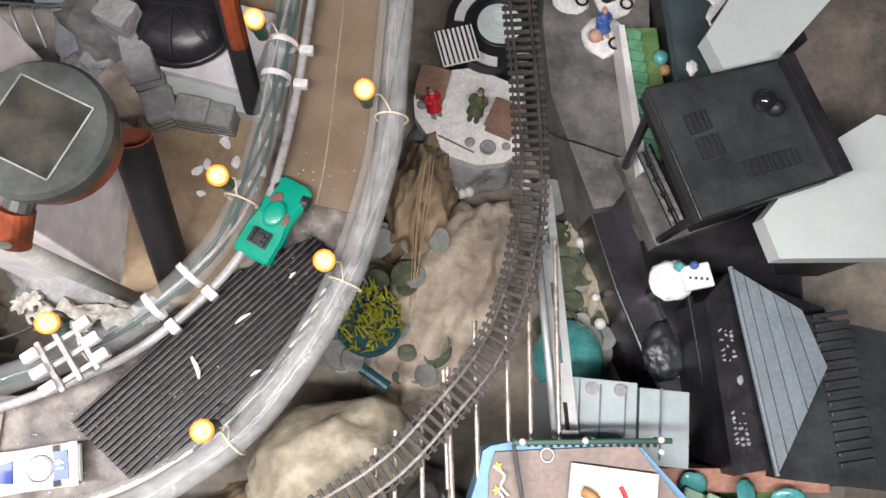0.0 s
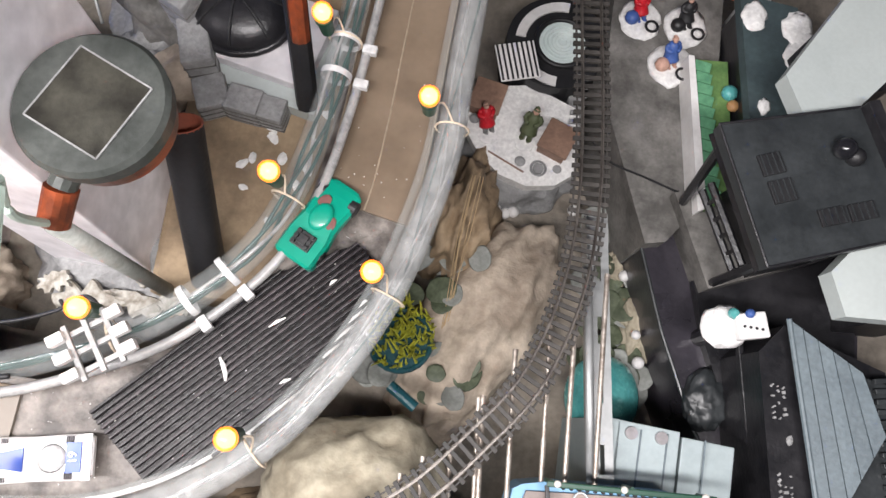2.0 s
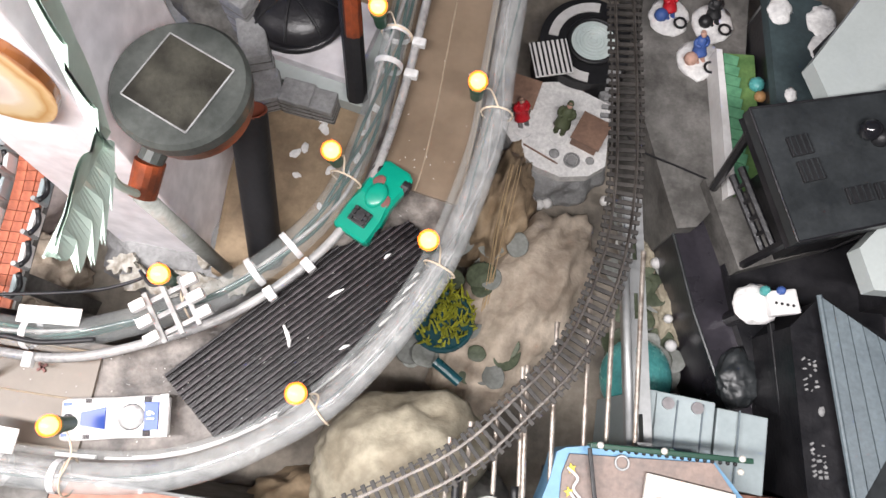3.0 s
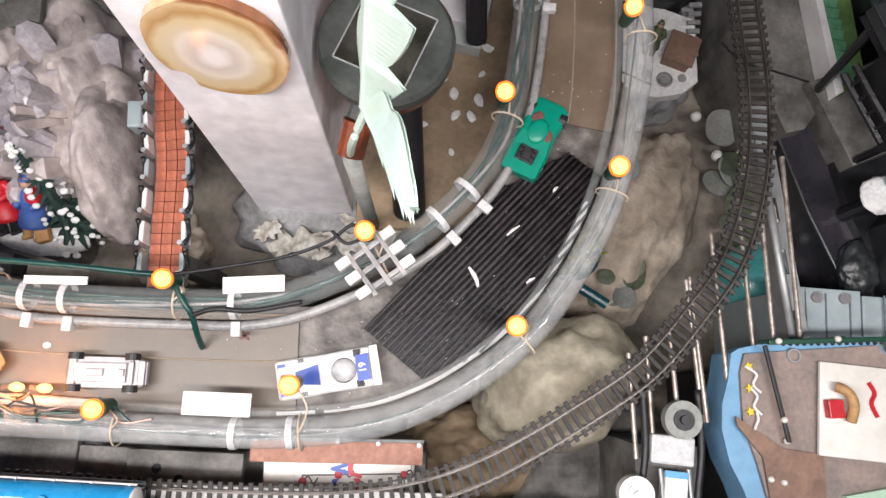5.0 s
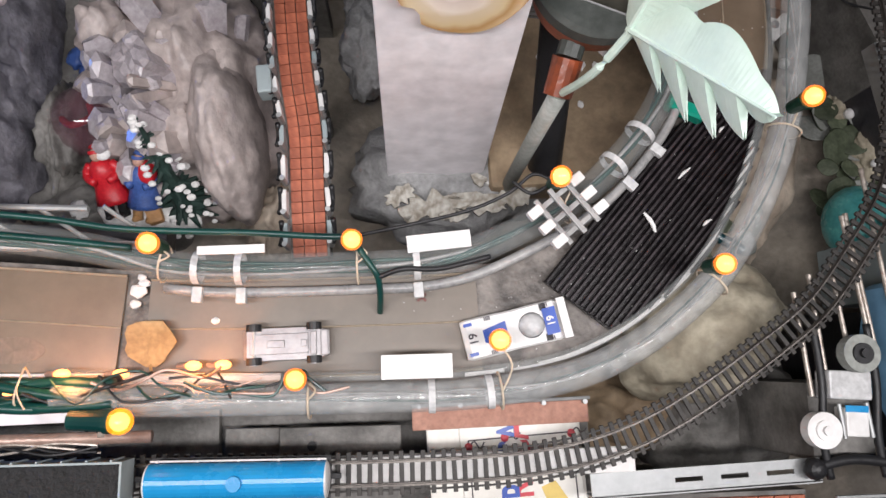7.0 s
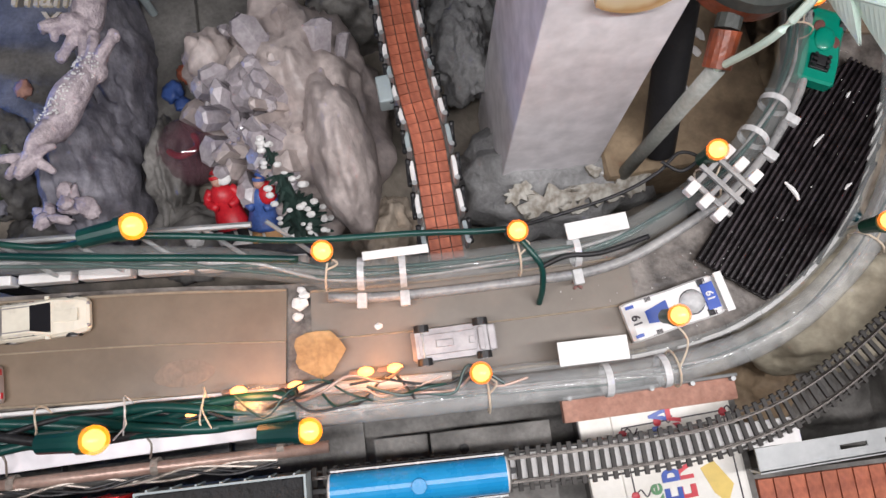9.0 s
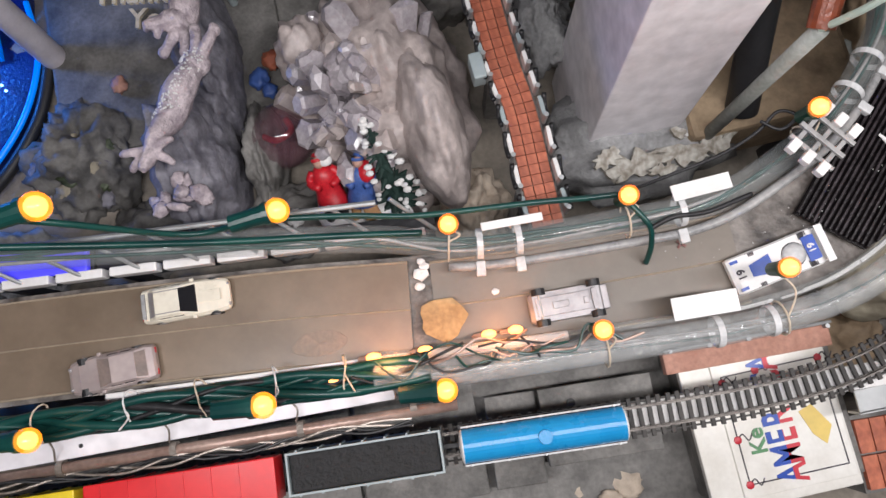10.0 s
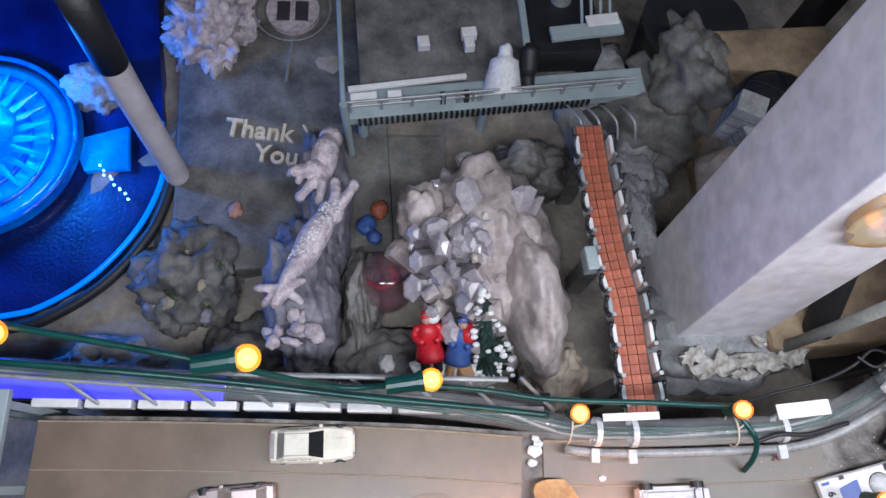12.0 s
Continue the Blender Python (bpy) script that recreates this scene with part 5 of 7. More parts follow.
for k, x in enumerate((-0.86, -0.79, -0.73, -0.665, -0.615, -0.56, -0.51)):
    loop = [(x + 0.002 * math.sin(a * 2 + k), 0.0755 + 0.0135 * math.cos(a), 0.0215 + 0.0105 * math.sin(a)) for a in [j * math.pi / 8 for j in range(17)]]
    tail = smoothpath([loop[4], (x + 0.003, 0.07, 0.034), (x + 0.006 * (-1) ** k, 0.062, 0.031)], 5)
    solo("string_tie", sweep(sweep(bmesh.new(), loop, 0.0007, 6), tail, 0.0006, 6), WHITEPL if k % 2 else CREAM, "pale string knotted round the cable bundle", "string", "strings round the cables")
for k in range(4):
    a, b = random.uniform(0, 6), random.uniform(0, 6)
    pts = [(-0.80 + 0.03 * i, 0.034 + 0.004 * math.sin(i * 1.7 + a), -0.003 + 0.004 * math.cos(i * 1.3 + b)) for i in range(12)]
    solo("cable", sweep(bmesh.new(), smoothpath(pts, 5), 0.001, 6), BLACK if k % 2 else RUSTROD, "thin tangled wire beside the pink pipe", "cable", "cables beside the road")
rw = random.Random(3)
for k in range(9):
    x = -0.50 + 0.014 * k + rw.uniform(-0.01, 0.01)
    pts = [(x + 0.016 * j + rw.uniform(-0.006, 0.006), 0.074 + rw.uniform(-0.010, 0.012), 0.034 + rw.uniform(-0.008, 0.006)) for j in range(6)]
    solo("cable", sweep(bmesh.new(), smoothpath(pts, 5), rw.uniform(0.0006, 0.0013), 6), (BLACK, GREENWIRE, COPPER)[k % 3], "thin tangled wire of the fairy lights", "cable", "cables beside the road")
for x, y, z in ((-0.404, 0.087, 0.012), (-0.384, 0.087, 0.012), (-0.452, 0.083, 0.012), (-0.47, 0.066, 0.02), (-0.49, 0.084, 0.014), (-0.52, 0.073, 0.02)):
    t = thing("fairy_light", (x, y, z), "tiny glowing fairy light in copper wire", "fairy light", "fairy lights on the road edge")
    part("bulb", ball(bmesh.new(), (x, y, z), 0.0034, 1.7, 1, 1, 10), FAIRY, t, smooth=True)
    part("cap", cyl(bmesh.new(), (x - 0.005, y, z), (x - 0.011, y, z - 0.002), 0.002, seg=8), COPPER, t)
    part("lead", cyl(bmesh.new(), (x - 0.01, y, z - 0.002), (x - 0.012, y, 0.002), 0.0008, seg=6), COPPER, t)
lst = thing("light_strip", (-0.8, 0.205, -0.03), "glowing blue-violet light strip behind the road kerb", "light strip")
part("diffuser", box(bmesh.new(), (-0.83, 0.2, 0.006), (0.27, 0.024, 0.006), -2, 0.002), VIOLETLIT, lst)
part("backing", box(bmesh.new(), (-0.83, 0.2, 0.0), (0.274, 0.026, 0.005), -2, 0.001), BLACK, lst)
for x in (-0.93, -0.83, -0.73):
    part("bracket", box(bmesh.new(), (x, 0.205, -0.12), (0.008, 0.008, 0.24)), BLACK, lst)
py = thing("lattice_pylon", (-0.86, 0.15, 0), "grey steel lattice pylon standing beside the road", "pylon")
for x, y in ((-0.87, 0.12), (-0.87, 0.18), (-0.845, 0.12), (-0.845, 0.18)):
    part("leg", box(bmesh.new(), (x, y, -0.1), (0.006, 0.006, 0.3)), GREYPAINT, py)
for k in range(5):
    part("brace", box(bmesh.new(), (-0.8575, 0.12 + 0.015 * k, 0.045), (0.03, 0.003, 0.003), 20 * (1 if k % 2 else -1)), GREYPAINT, py)
part("head_plate", box(bmesh.new(), (-0.842, 0.15, 0.05), (0.01, 0.08, 0.006), 0, 0.001), GREYPAINT, py)

# ---- solar lamp, pipes, leaf ornament ----
sl = thing("solar_lamp", (-0.165, 0.239, -0.12), "round grey solar garden lamp on a pale post with orange ring", "solar lamp")
C = Vector((-0.141, 0.303, 0.138))
part("rim", cyl(bmesh.new(), C - Vector((0, 0, 0.010)), C, 0.0412, 0.042, 44), DISCGREY, sl)
# Orange of lens and collar paints in the amber light caught on them
part("lens", cyl(bmesh.new(), C - Vector((0, 0, 0.026)), C - Vector((0, 0, 0.010)), 0.037, 0.0405, 36), ORANGEPL, sl, "translucent lens ring coloured orange for the light on it")
part("top_cap", cyl(bmesh.new(), C, C + Vector((0, 0, 0.003)), 0.042, 0.0395, 44), DISCGREY, sl)
part("solar_panel", box(bmesh.new(), C + Vector((0, 0, 0.0032)), (0.046, 0.046, 0.001), -22), SOLAR, sl, "dark square solar panel")
for k in range(4):
    a = radians(-22 + 90 * k)
    c = C + Vector((math.cos(a) * 0.0235, math.sin(a) * 0.0235, 0.0036))
    part("panel_edge", box(bmesh.new(), c, (0.0009, 0.047, 0.0008), -22 + 90 * k), BRICKGREY, sl)
part("post", cyl(bmesh.new(), (-0.166, 0.239, -0.14), (-0.163, 0.243, 0.10), 0.0058, seg=16), LEAFGREY, sl, smooth=True)
part("collar", cyl(bmesh.new(), (-0.163, 0.243, 0.1), (-0.158, 0.262, 0.112), 0.009, 0.0095, 16), ORANGEPL, sl, "dark collar coloured orange-red for its glints")
part("arm", cyl(bmesh.new(), (-0.158, 0.262, 0.112), (-0.145, 0.30, 0.126), 0.008, seg=12), DISCGREY, sl)

bp = thing("black_pipe", (-0.135, 0.255, -0.09), "black open pipe leaning against the tower footing", "pipe")
A, B = Vector((-0.133, 0.255, -0.09)), Vector((-0.139, 0.342, 0.03))
part("pipe_wall", cyl(bmesh.new(), A, B, 0.0148, seg=24, caps=False), BLACK, bp, smooth=True)
part("pipe_lining", cyl(bmesh.new(), A, B + (B - A).normalized() * 0.0003, 0.0134, seg=24, caps=False), PIPEBROWN, bp, "rust brown lining", smooth=True)
part("lip", sweep(bmesh.new(), [B + Matrix.Rotation(k * math.pi / 10, 3, (B - A).normalized()) @ Vector((0.0141, 0, 0)) for k in range(21)], 0.0008, 6), PIPEBROWN, bp)
bpost = thing("dark_post", (-0.078, 0.41, -0.06), "dark square post with an orange painted stripe", "post")
part("post_body", cyl(bmesh.new(), (-0.078, 0.41, -0.06), (-0.092, 0.5, 0.1), 0.0095, seg=8), BLACK, bpost)
part("stripe", cyl(bmesh.new(), (-0.0795, 0.436, 0.002), (-0.084, 0.47, 0.062), 0.0075, seg=8), ORANGEPL, bpost)

leafo = thing("leaf_ornament", (-0.143, 0.243, 0.12), "pale mint enamelled metal oak leaves on the lamp post", "leaf ornament")


def leaf_blade(node, tip, facing, width, lobes):
    node, tip = Vector(node), Vector(tip)
    d = (tip - node)
    L = d.length
    d.normalize()
    s = d.cross(Vector(facing)).normalized()
    n = s.cross(d).normalized()
    left, right = [], []
    K = 40
    for k in range(K + 1):
        u = k / K
        env = math.sin(math.pi * min(1, u * 0.93 + 0.1)) ** 0.7
        saw = (u * lobes) % 1.0
        left.append(node + d * (u * L - 0.012 * saw * env * -1) + s * (width * env * (0.3 + 0.75 * saw ** 0.8)) - n * (0.12 * width * env))
        right.append(node + d * (u * L) - s * (width * 0.72 * env * (0.74 + 0.26 * abs(math.sin(u * math.pi * 2.4)))) - n * (0.1 * width * env))
    bm = bmesh.new()
    for off in (0.0, 0.0014):
        rows = [(bm.verts.new(a + n * off), bm.verts.new(node + d * (k / K * L) + n * (off + 0.003)), bm.verts.new(b + n * off)) for k, (a, b) in enumerate(zip(left, right))]
        for a, b in zip(rows, rows[1:]):
            bm.faces.new((a[0], a[1], b[1], b[0]))
            bm.faces.new((a[1], a[2], b[2], b[1]))
    rib = sweep(bmesh.new(), [node + d * (k / 10 * L) + n * 0.004 for k in range(11)], [0.0016 - 0.0001 * k for k in range(11)], 6)
    return bm, rib


for node, tip, w, lobes in (((-0.143, 0.243, 0.185), (-0.112, 0.172, 0.251), 0.03, 5), ((-0.143, 0.243, 0.185), (-0.128, 0.272, 0.315), 0.03, 3.4)):
    bm, rib = leaf_blade(node, tip, (-0.8, -0.4, 0.38), w, lobes)
    lf = part("blade", bm, LEAFWHITE, leafo)
    part("midrib", rib, LEAFWHITE, lf)
part("stem", sweep(bmesh.new(), smoothpath([(-0.163, 0.243, 0.10), (-0.155, 0.235, 0.15), (-0.143, 0.243, 0.186)], 6), 0.0025, 8), LEAFWHITE, leafo)

# ---- behind the inner tube: platform, blocks, black hat ----
pf = thing("white_platform", (-0.13, 0.465, -0.09), "white painted low platform with a stepped edge", "platform")
part("top_slab", box(bmesh.new(), (-0.127, 0.475, -0.066), (0.1, 0.08, 0.012), -11, 0.001), PLASTER, pf)
part("step", box(bmesh.new(), (-0.122, 0.463, -0.081), (0.115, 0.09, 0.018), -11, 0.001), OFFWHITE, pf)
blk = thing("stone_blocks", (-0.16, 0.42, -0.09), "grey toy stone blocks laid in an angle", "stone blocks")
for k, (x, y, z, L, W, r, h) in enumerate(((-0.195, 0.475, -0.05, 0.03, 0.026, -25, 0.06), (-0.18, 0.445, -0.066, 0.042, 0.026, -70, 0.05), (-0.165, 0.412, -0.08, 0.03, 0.028, -65, 0.03), (-0.135, 0.409, -0.078, 0.03, 0.024, -6, 0.03), (-0.11, 0.406, -0.08, 0.022, 0.022, -6, 0.028))):
    b = part("stone_block", box(bmesh.new(), (x, y, z), (L, W, h), r, 0.002), BRICKGREY, blk)
    for j in range(3):
        part("course", box(bmesh.new(), (x, y, z - h / 2 + h * (j + 1) / 4), (L + 0.001, W + 0.001, 0.0012), r), GREYSTONE, b)
hat = thing("black_bowl", (-0.15, 0.49, -0.06), "upturned dusty black round basket with spokes", "basket")
part("dome", ball(bmesh.new(), (-0.15, 0.487, -0.05), 0.045, 1, 0.95, 0.5, 28), BLACKWOOD, hat, smooth=True)
part("brim", sweep(bmesh.new(), [(-0.15 + 0.046 * math.cos(a), 0.487 + 0.044 * math.sin(a), -0.052) for a in [k * math.pi / 14 for k in range(29)]], 0.004, 8), BLACKWOOD, hat, smooth=True)
for k in range(8):
    a = k * math.pi / 4
    part("spoke", sweep(bmesh.new(), [(-0.15 + 0.045 * math.sin(q) * math.cos(a), 0.487 + 0.043 * math.sin(q) * math.sin(a), -0.05 + 0.0228 * math.cos(q)) for q in [j * 0.19 for j in range(8)]], 0.0014, 6), BLACK, hat)
solo("brown_bump", rock(bmesh.new(), (-0.203, 0.43, -0.09), (0.03, 0.025, 0.03), 0.3, 2, 3, 9), BROWNROCK, "brown mossy stone behind the lamp", "stone", smooth=True)
solo("dark_stone", rock(bmesh.new(), (-0.24, 0.54, -0.17), (0.075, 0.06, 0.06), 0.3, 2, 4, 19), GREYSTONE, "dark stone behind the tower", "stone", smooth=True)
solo("pale_stone", rock(bmesh.new(), (-0.3, 0.57, -0.2), (0.05, 0.09, 0.05), 0.3, 2, 4, 29), BRICKGREY, "pale grey stone behind the footbridge", "stone", smooth=True)
solo("dark_bucket", cyl(bmesh.new(), (-0.2, 0.63, -0.24), (-0.2, 0.63, -0.1), 0.05, 0.065, 24), BLACK, "dark round bucket behind the tower", "bucket")

# ---- boulders and plants under the curve ----
def boulder(name, m, label, c, s, amp, freq, seed, rz, sub=5, ridge=0.0, group=""):
    return solo(name, rock(bmesh.new(), c, s, amp, freq, sub, seed, rz, ridge), m, label, "rock", group, smooth=True)


boulder("boulder", TANROCK, "large smooth tan boulder beneath the railway curve", (0.012, 0.106, -0.14), (0.08, 0.06, 0.074), 0.14, 1.5, 2.0, 22)
boulder("boulder", BROWNROCK, "long rough brown boulder lying on the ground", (0.104, 0.274, -0.245), (0.062, 0.13, 0.07), 0.2, 1.7, 5.0, -25, ridge=0.12)
boulder("boulder", CONCRETE, "brown earthy rock beside the raised road", (0.07, 0.38, -0.24), (0.035, 0.075, 0.09), 0.3, 2, 8.0, -8)
boulder("boulder", BRICKGREY, "grey rock carrying the snowy diorama", (0.118, 0.47, -0.275), (0.07, 0.06, 0.07), 0.15, 2, 11.0, 0)
boulder("boulder", GREYSTONE, "grey stained stone under the railway", (0.06, 0.03, -0.23), (0.09, 0.08, 0.06), 0.2, 2, 13.0, 0)
boulder("boulder", CONCRETE, "brown stained stone between road and railway", (-0.06, 0.03, -0.24), (0.08, 0.05, 0.07), 0.2, 2, 17.0, 0)
boulder("boulder", TANROCK, "small pale flat stone among the plants", (0.272, 0.305, -0.235), (0.02, 0.035, 0.02), 0.35, 2, 21.0, 10)
boulder("boulder", TANROCK, "small pale chipped stone among the plants", (0.245, 0.36, -0.24), (0.014, 0.02, 0.014), 0.35, 2, 23.0, 10)
for k in range(55):
    x, y = random.uniform(0.215, 0.28), random.uniform(0.22, 0.42)
    s = random.uniform(0.011, 0.023)
    bm = bmesh.new()
    rock(bm, (0, 0, 0), (s, s * 0.85, 0.0008), 0.1, 1.2, 3, k)
    o = solo("leaf", bm, LEAFGREEN if k % 3 else LEAFGREY, "dusty round green leaf in the bed beside the buildings", "leaf", "leaves in the bed", smooth=True)
    o.matrix_basis = pose(x, y, -0.245 + random.uniform(0, 0.02), random.uniform(-25, 25), random.uniform(-25, 25), random.uniform(0, 360))
for k in range(45):
    x, y = random.uniform(0.0, 0.1), random.uniform(0.19, 0.34)
    s = random.uniform(0.009, 0.018)
    o = solo("leaf", rock(bmesh.new(), (0, 0, 0), (s, s * 0.85, 0.0008), 0.1, 1.2, 3, k + 100), LEAFGREY if k % 3 else LEAFGREEN, "pale grey-green leaf beneath the raised road", "leaf", "leaves in the bed", smooth=True)
    o.matrix_basis = pose(x, y, -0.205 + random.uniform(0, 0.03), random.uniform(-25, 25), random.uniform(-25, 25), random.uniform(0, 360))
for k, (x, y, z) in enumerate(((0.117, 0.408, -0.255), (0.105, 0.413, -0.255), (0.126, 0.411, -0.255), (0.25, 0.352, -0.225), (0.265, 0.29, -0.215), (0.213, 0.373, -0.24), (0.27, 0.262, -0.215), (0.19, 0.42, -0.24))):
    solo("white_ball", ball(bmesh.new(), (x, y, z), 0.0065 if k != 4 else 0.005, seg=14), WHITEPL, "small round white bead on the ground", "bead", "white beads", smooth=True)
solo("teal_ball", ball(bmesh.new(), (0.236, 0.222, -0.215), 0.037, 1, 1.15, 0.95, 30), TEAL, "glazed teal ceramic egg lying below the steel bar", "ceramic egg", smooth=True)
pot = thing("plant_pot", (0.035, 0.245, -0.22), "dark teal pot with yellow-green moss", "plant pot")
part("pot_body", cyl(bmesh.new(), (0.03, 0.235, -0.23), (0.03, 0.24, -0.17), 0.022, 0.029, 24), TEALDEEP, pot)
part("pot_rim", sweep(bmesh.new(), [(0.03 + 0.029 * math.cos(a), 0.24 + 0.029 * math.sin(a), -0.17) for a in [k * math.pi / 12 for k in range(25)]], 0.003, 8), TEALDEEP, pot)
bm = bmesh.new()
for k in range(170):
    a, r = random.uniform(0, 6.28), 0.032 * math.sqrt(random.random())
    p = Vector((0.03 + r * math.cos(a), 0.245 + r * math.sin(a), -0.172))
    cyl(bm, p, p + Vector((random.uniform(-0.008, 0.008), random.uniform(-0.008, 0.008), random.uniform(0.014, 0.034))), 0.0019, 0.0004, 5)
tagged(part("moss", bm, MOSS, pot, "yellow-green moss tuft"), kind="stuff")
solo("teal_pipe", cyl(bmesh.new(), (0.03, 0.195, -0.12), (0.055, 0.18, -0.12), 0.005, seg=12), TEALDEEP, "short dark teal pipe end below the tube", "pipe")
for k in range(5):
    x = 0.075 + random.uniform(-0.01, 0.006)
    pts = [(x + 0.004, 0.40, -0.13), (x, 0.34, -0.15), (x - 0.006 + random.uniform(-0.006, 0.006), 0.26, -0.19), (x - 0.012 + random.uniform(-0.012, 0.012), 0.2, -0.21)]
    solo("straw", sweep(bmesh.new(), smoothpath(pts, 6), 0.0004, 5), STRAW, "long dry grass stalk hanging over the boulder", "grass stalk", "dry stalks")

# ---- snowy diorama with lamp ----
dio = thing("snow_diorama", (0.12, 0.47, -0.2), "white snowy plaster base with small figures and huts", "diorama")
base = [(0.055, 0.50), (0.058, 0.475), (0.075, 0.452), (0.1, 0.432), (0.13, 0.424), (0.16, 0.43), (0.178, 0.445), (0.176, 0.52), (0.12, 0.54), (0.07, 0.53)]
part("snow_base", prism(bmesh.new(), base, -0.215, -0.2), SNOW, dio)
figure(dio, 0.082, 0.478, -0.1995, 0.04, REDCOAT, BRICKGREY, WOODRED, 30, 0.12)
figure(dio, 0.122, 0.476, -0.1995, 0.043, OLIVE, OLIVE, OLIVE, -15, 0.06)
for x, y in ((0.082, 0.474), (0.122, 0.472)):
    part("stand", cyl(bmesh.new(), (x, y, -0.2), (x, y, -0.1985), 0.011, seg=16), SNOW, dio)
for x, y, r in ((0.075, 0.51, -10), (0.155, 0.475, -20)):
    h0 = part("hut", box(bmesh.new(), (x, y, -0.192), (0.03, 0.032, 0.018), r, 0.001), WOODRED, dio, "small brown hut")
    part("hut_roof", box(bmesh.new(), (x, y, -0.182), (0.034, 0.036, 0.003), r, 0.0006), WOODRED, h0)
part("wheel_ring", sweep(bmesh.new(), [(0.14 + 0.008 * math.cos(a), 0.445 + 0.008 * math.sin(a), -0.198) for a in [k * math.pi / 8 for k in range(17)]], 0.0013, 6), BRICKGREY, dio)
part("wheel_hub", cyl(bmesh.new(), (0.14, 0.445, -0.2), (0.14, 0.445, -0.197), 0.006, seg=12), BRICKGREY, dio)
part("stick", cyl(bmesh.new(), (0.085, 0.455, -0.198), (0.125, 0.438, -0.198), 0.001, seg=6), WOODRED, dio)
for x, y, r in ((0.16, 0.448, 0.005), (0.12, 0.45, 0.006), (0.065, 0.49, 0.006)):
    part("snow_lump", ball(bmesh.new(), (x, y, -0.199), r, 1, 1, 0.6, 10), BRICKGREY, dio)
stp = thing("striped_board", (0.098, 0.545, -0.18), "white and black striped square board", "board")
part("panel", box(bmesh.new(), (0.099, 0.546, -0.165), (0.042, 0.042, 0.003), 18, 0.0005), WHITEPL, stp)
for k in range(8):
    q = Matrix.Rotation(radians(18), 3, "Z") @ Vector((-0.0185 + 0.0052 * k, 0, 0))
    part("stripe", box(bmesh.new(), (0.099 + q.x, 0.546 + q.y, -0.1632), (0.0021, 0.041, 0.0008), 18), BLACK, stp)
part("prop", cyl(bmesh.new(), (0.099, 0.546, -0.25), (0.099, 0.546, -0.166), 0.003, seg=8), BLACK, stp)
sp = thing("spot_lamp", (0.14, 0.585, -0.2), "black round spotlight with a bright faceted reflector", "spotlight")
part("housing", cyl(bmesh.new(), (0.14, 0.588, -0.25), (0.14, 0.588, -0.185), 0.058, 0.055, 36), BLACK, sp)
part("reflector", cyl(bmesh.new(), (0.145, 0.586, -0.187), (0.145, 0.586, -0.181), 0.0245, 0.026, 30), REFLECTOR, sp, "bright metal reflector")
part("trim_ring", sweep(bmesh.new(), [(0.145 + 0.028 * math.cos(a), 0.586 + 0.028 * math.sin(a), -0.181) for a in [k * math.pi / 16 for k in range(33)]], 0.003, 8), BLACK, sp, smooth=True)
for a0, a1 in ((1.5, 3.1), (3.6, 4.7)):
    arc = [(0.145 + 0.04 * math.cos(a), 0.586 + 0.04 * math.sin(a)) for a in [a0 + (a1 - a0) * k / 12 for k in range(13)]]
    arc2 = [(0.145 + 0.051 * math.cos(a), 0.586 + 0.051 * math.sin(a)) for a in [a0 + (a1 - a0) * k / 12 for k in range(13)]]
    part("label_ring", strip(bmesh.new(), arc, arc2, -0.185, -0.183), WHITEPL, sp, "white label ring")
for k in range(5):
    part("reflector_ring", sweep(bmesh.new(), [(0.145 + (0.004 + 0.004 * k) * math.cos(a), 0.586 + (0.004 + 0.004 * k) * math.sin(a), -0.1805) for a in [j * math.pi / 12 for j in range(25)]], 0.0009, 5), REFLECTOR, sp)
lad = thing("toy_steps", (0.19, 0.5, -0.2), "small grey toy steps beside the railway", "steps")
for k in range(8):
    part("tread", box(bmesh.new(), (0.172, 0.485 + 0.009 * k, -0.2 + 0.003 * k), (0.014, 0.005, 0.003), 4), BRICKGREY, lad)
part("stringer", box(bmesh.new(), (0.172, 0.516, -0.225), (0.014, 0.075, 0.04), 4), BRICKGREY, lad)

# ---- slate slab and figures by the buildings ----
slab = prism(bmesh.new(), [(0.185, 0.78), (0.187, 0.562), (0.197, 0.486), (0.222, 0.42), (0.243, 0.365), (0.262, 0.37), (0.300, 0.422), (0.30, 0.8)], -0.28, -0.14)
solo("slate_slab", slab, GREYSTONE, "large cracked grey slate slab used as pavement", "stone slab")
solo("cable", sweep(bmesh.new(), smoothpath([(0.18, 0.46, -0.138), (0.2, 0.44, -0.137), (0.235, 0.43, -0.137), (0.27, 0.42, -0.137)], 6), 0.0012, 6), BLACK, "thin black cable lying on the slate", "cable")
for x, y, m1, m2 in ((0.215, 0.60, REDCOAT, SKYCOAT), (0.25, 0.553, SKYCOAT, SKIN), (0.262, 0.60, BLACK, BLACK)):
    t = thing("figurine", (x, y, -0.14), "small painted seated figurine on a snowy base", "figurine", "figurines on the slate")
    part("snow_base", rock(bmesh.new(), (x, y, -0.138), (0.022, 0.024, 0.004), 0.2, 2, 3, x * 50), SNOW, t, smooth=True)
    figure(t, x, y - 0.002, -0.136, 0.036, m1, m2, m2, 25, 0.1)
    part("basket", ball(bmesh.new(), (x - 0.010, y - 0.004, -0.13), 0.0075, 1, 1, 0.9, 12), m2, t, smooth=True)
    part("cart_wheel", sweep(bmesh.new(), [(x + 0.010 + 0.006 * math.cos(a), y - 0.012 + 0.006 * math.sin(a), -0.128) for a in [k * math.pi / 7 for k in range(15)]], 0.0014, 6), BLACK, t)
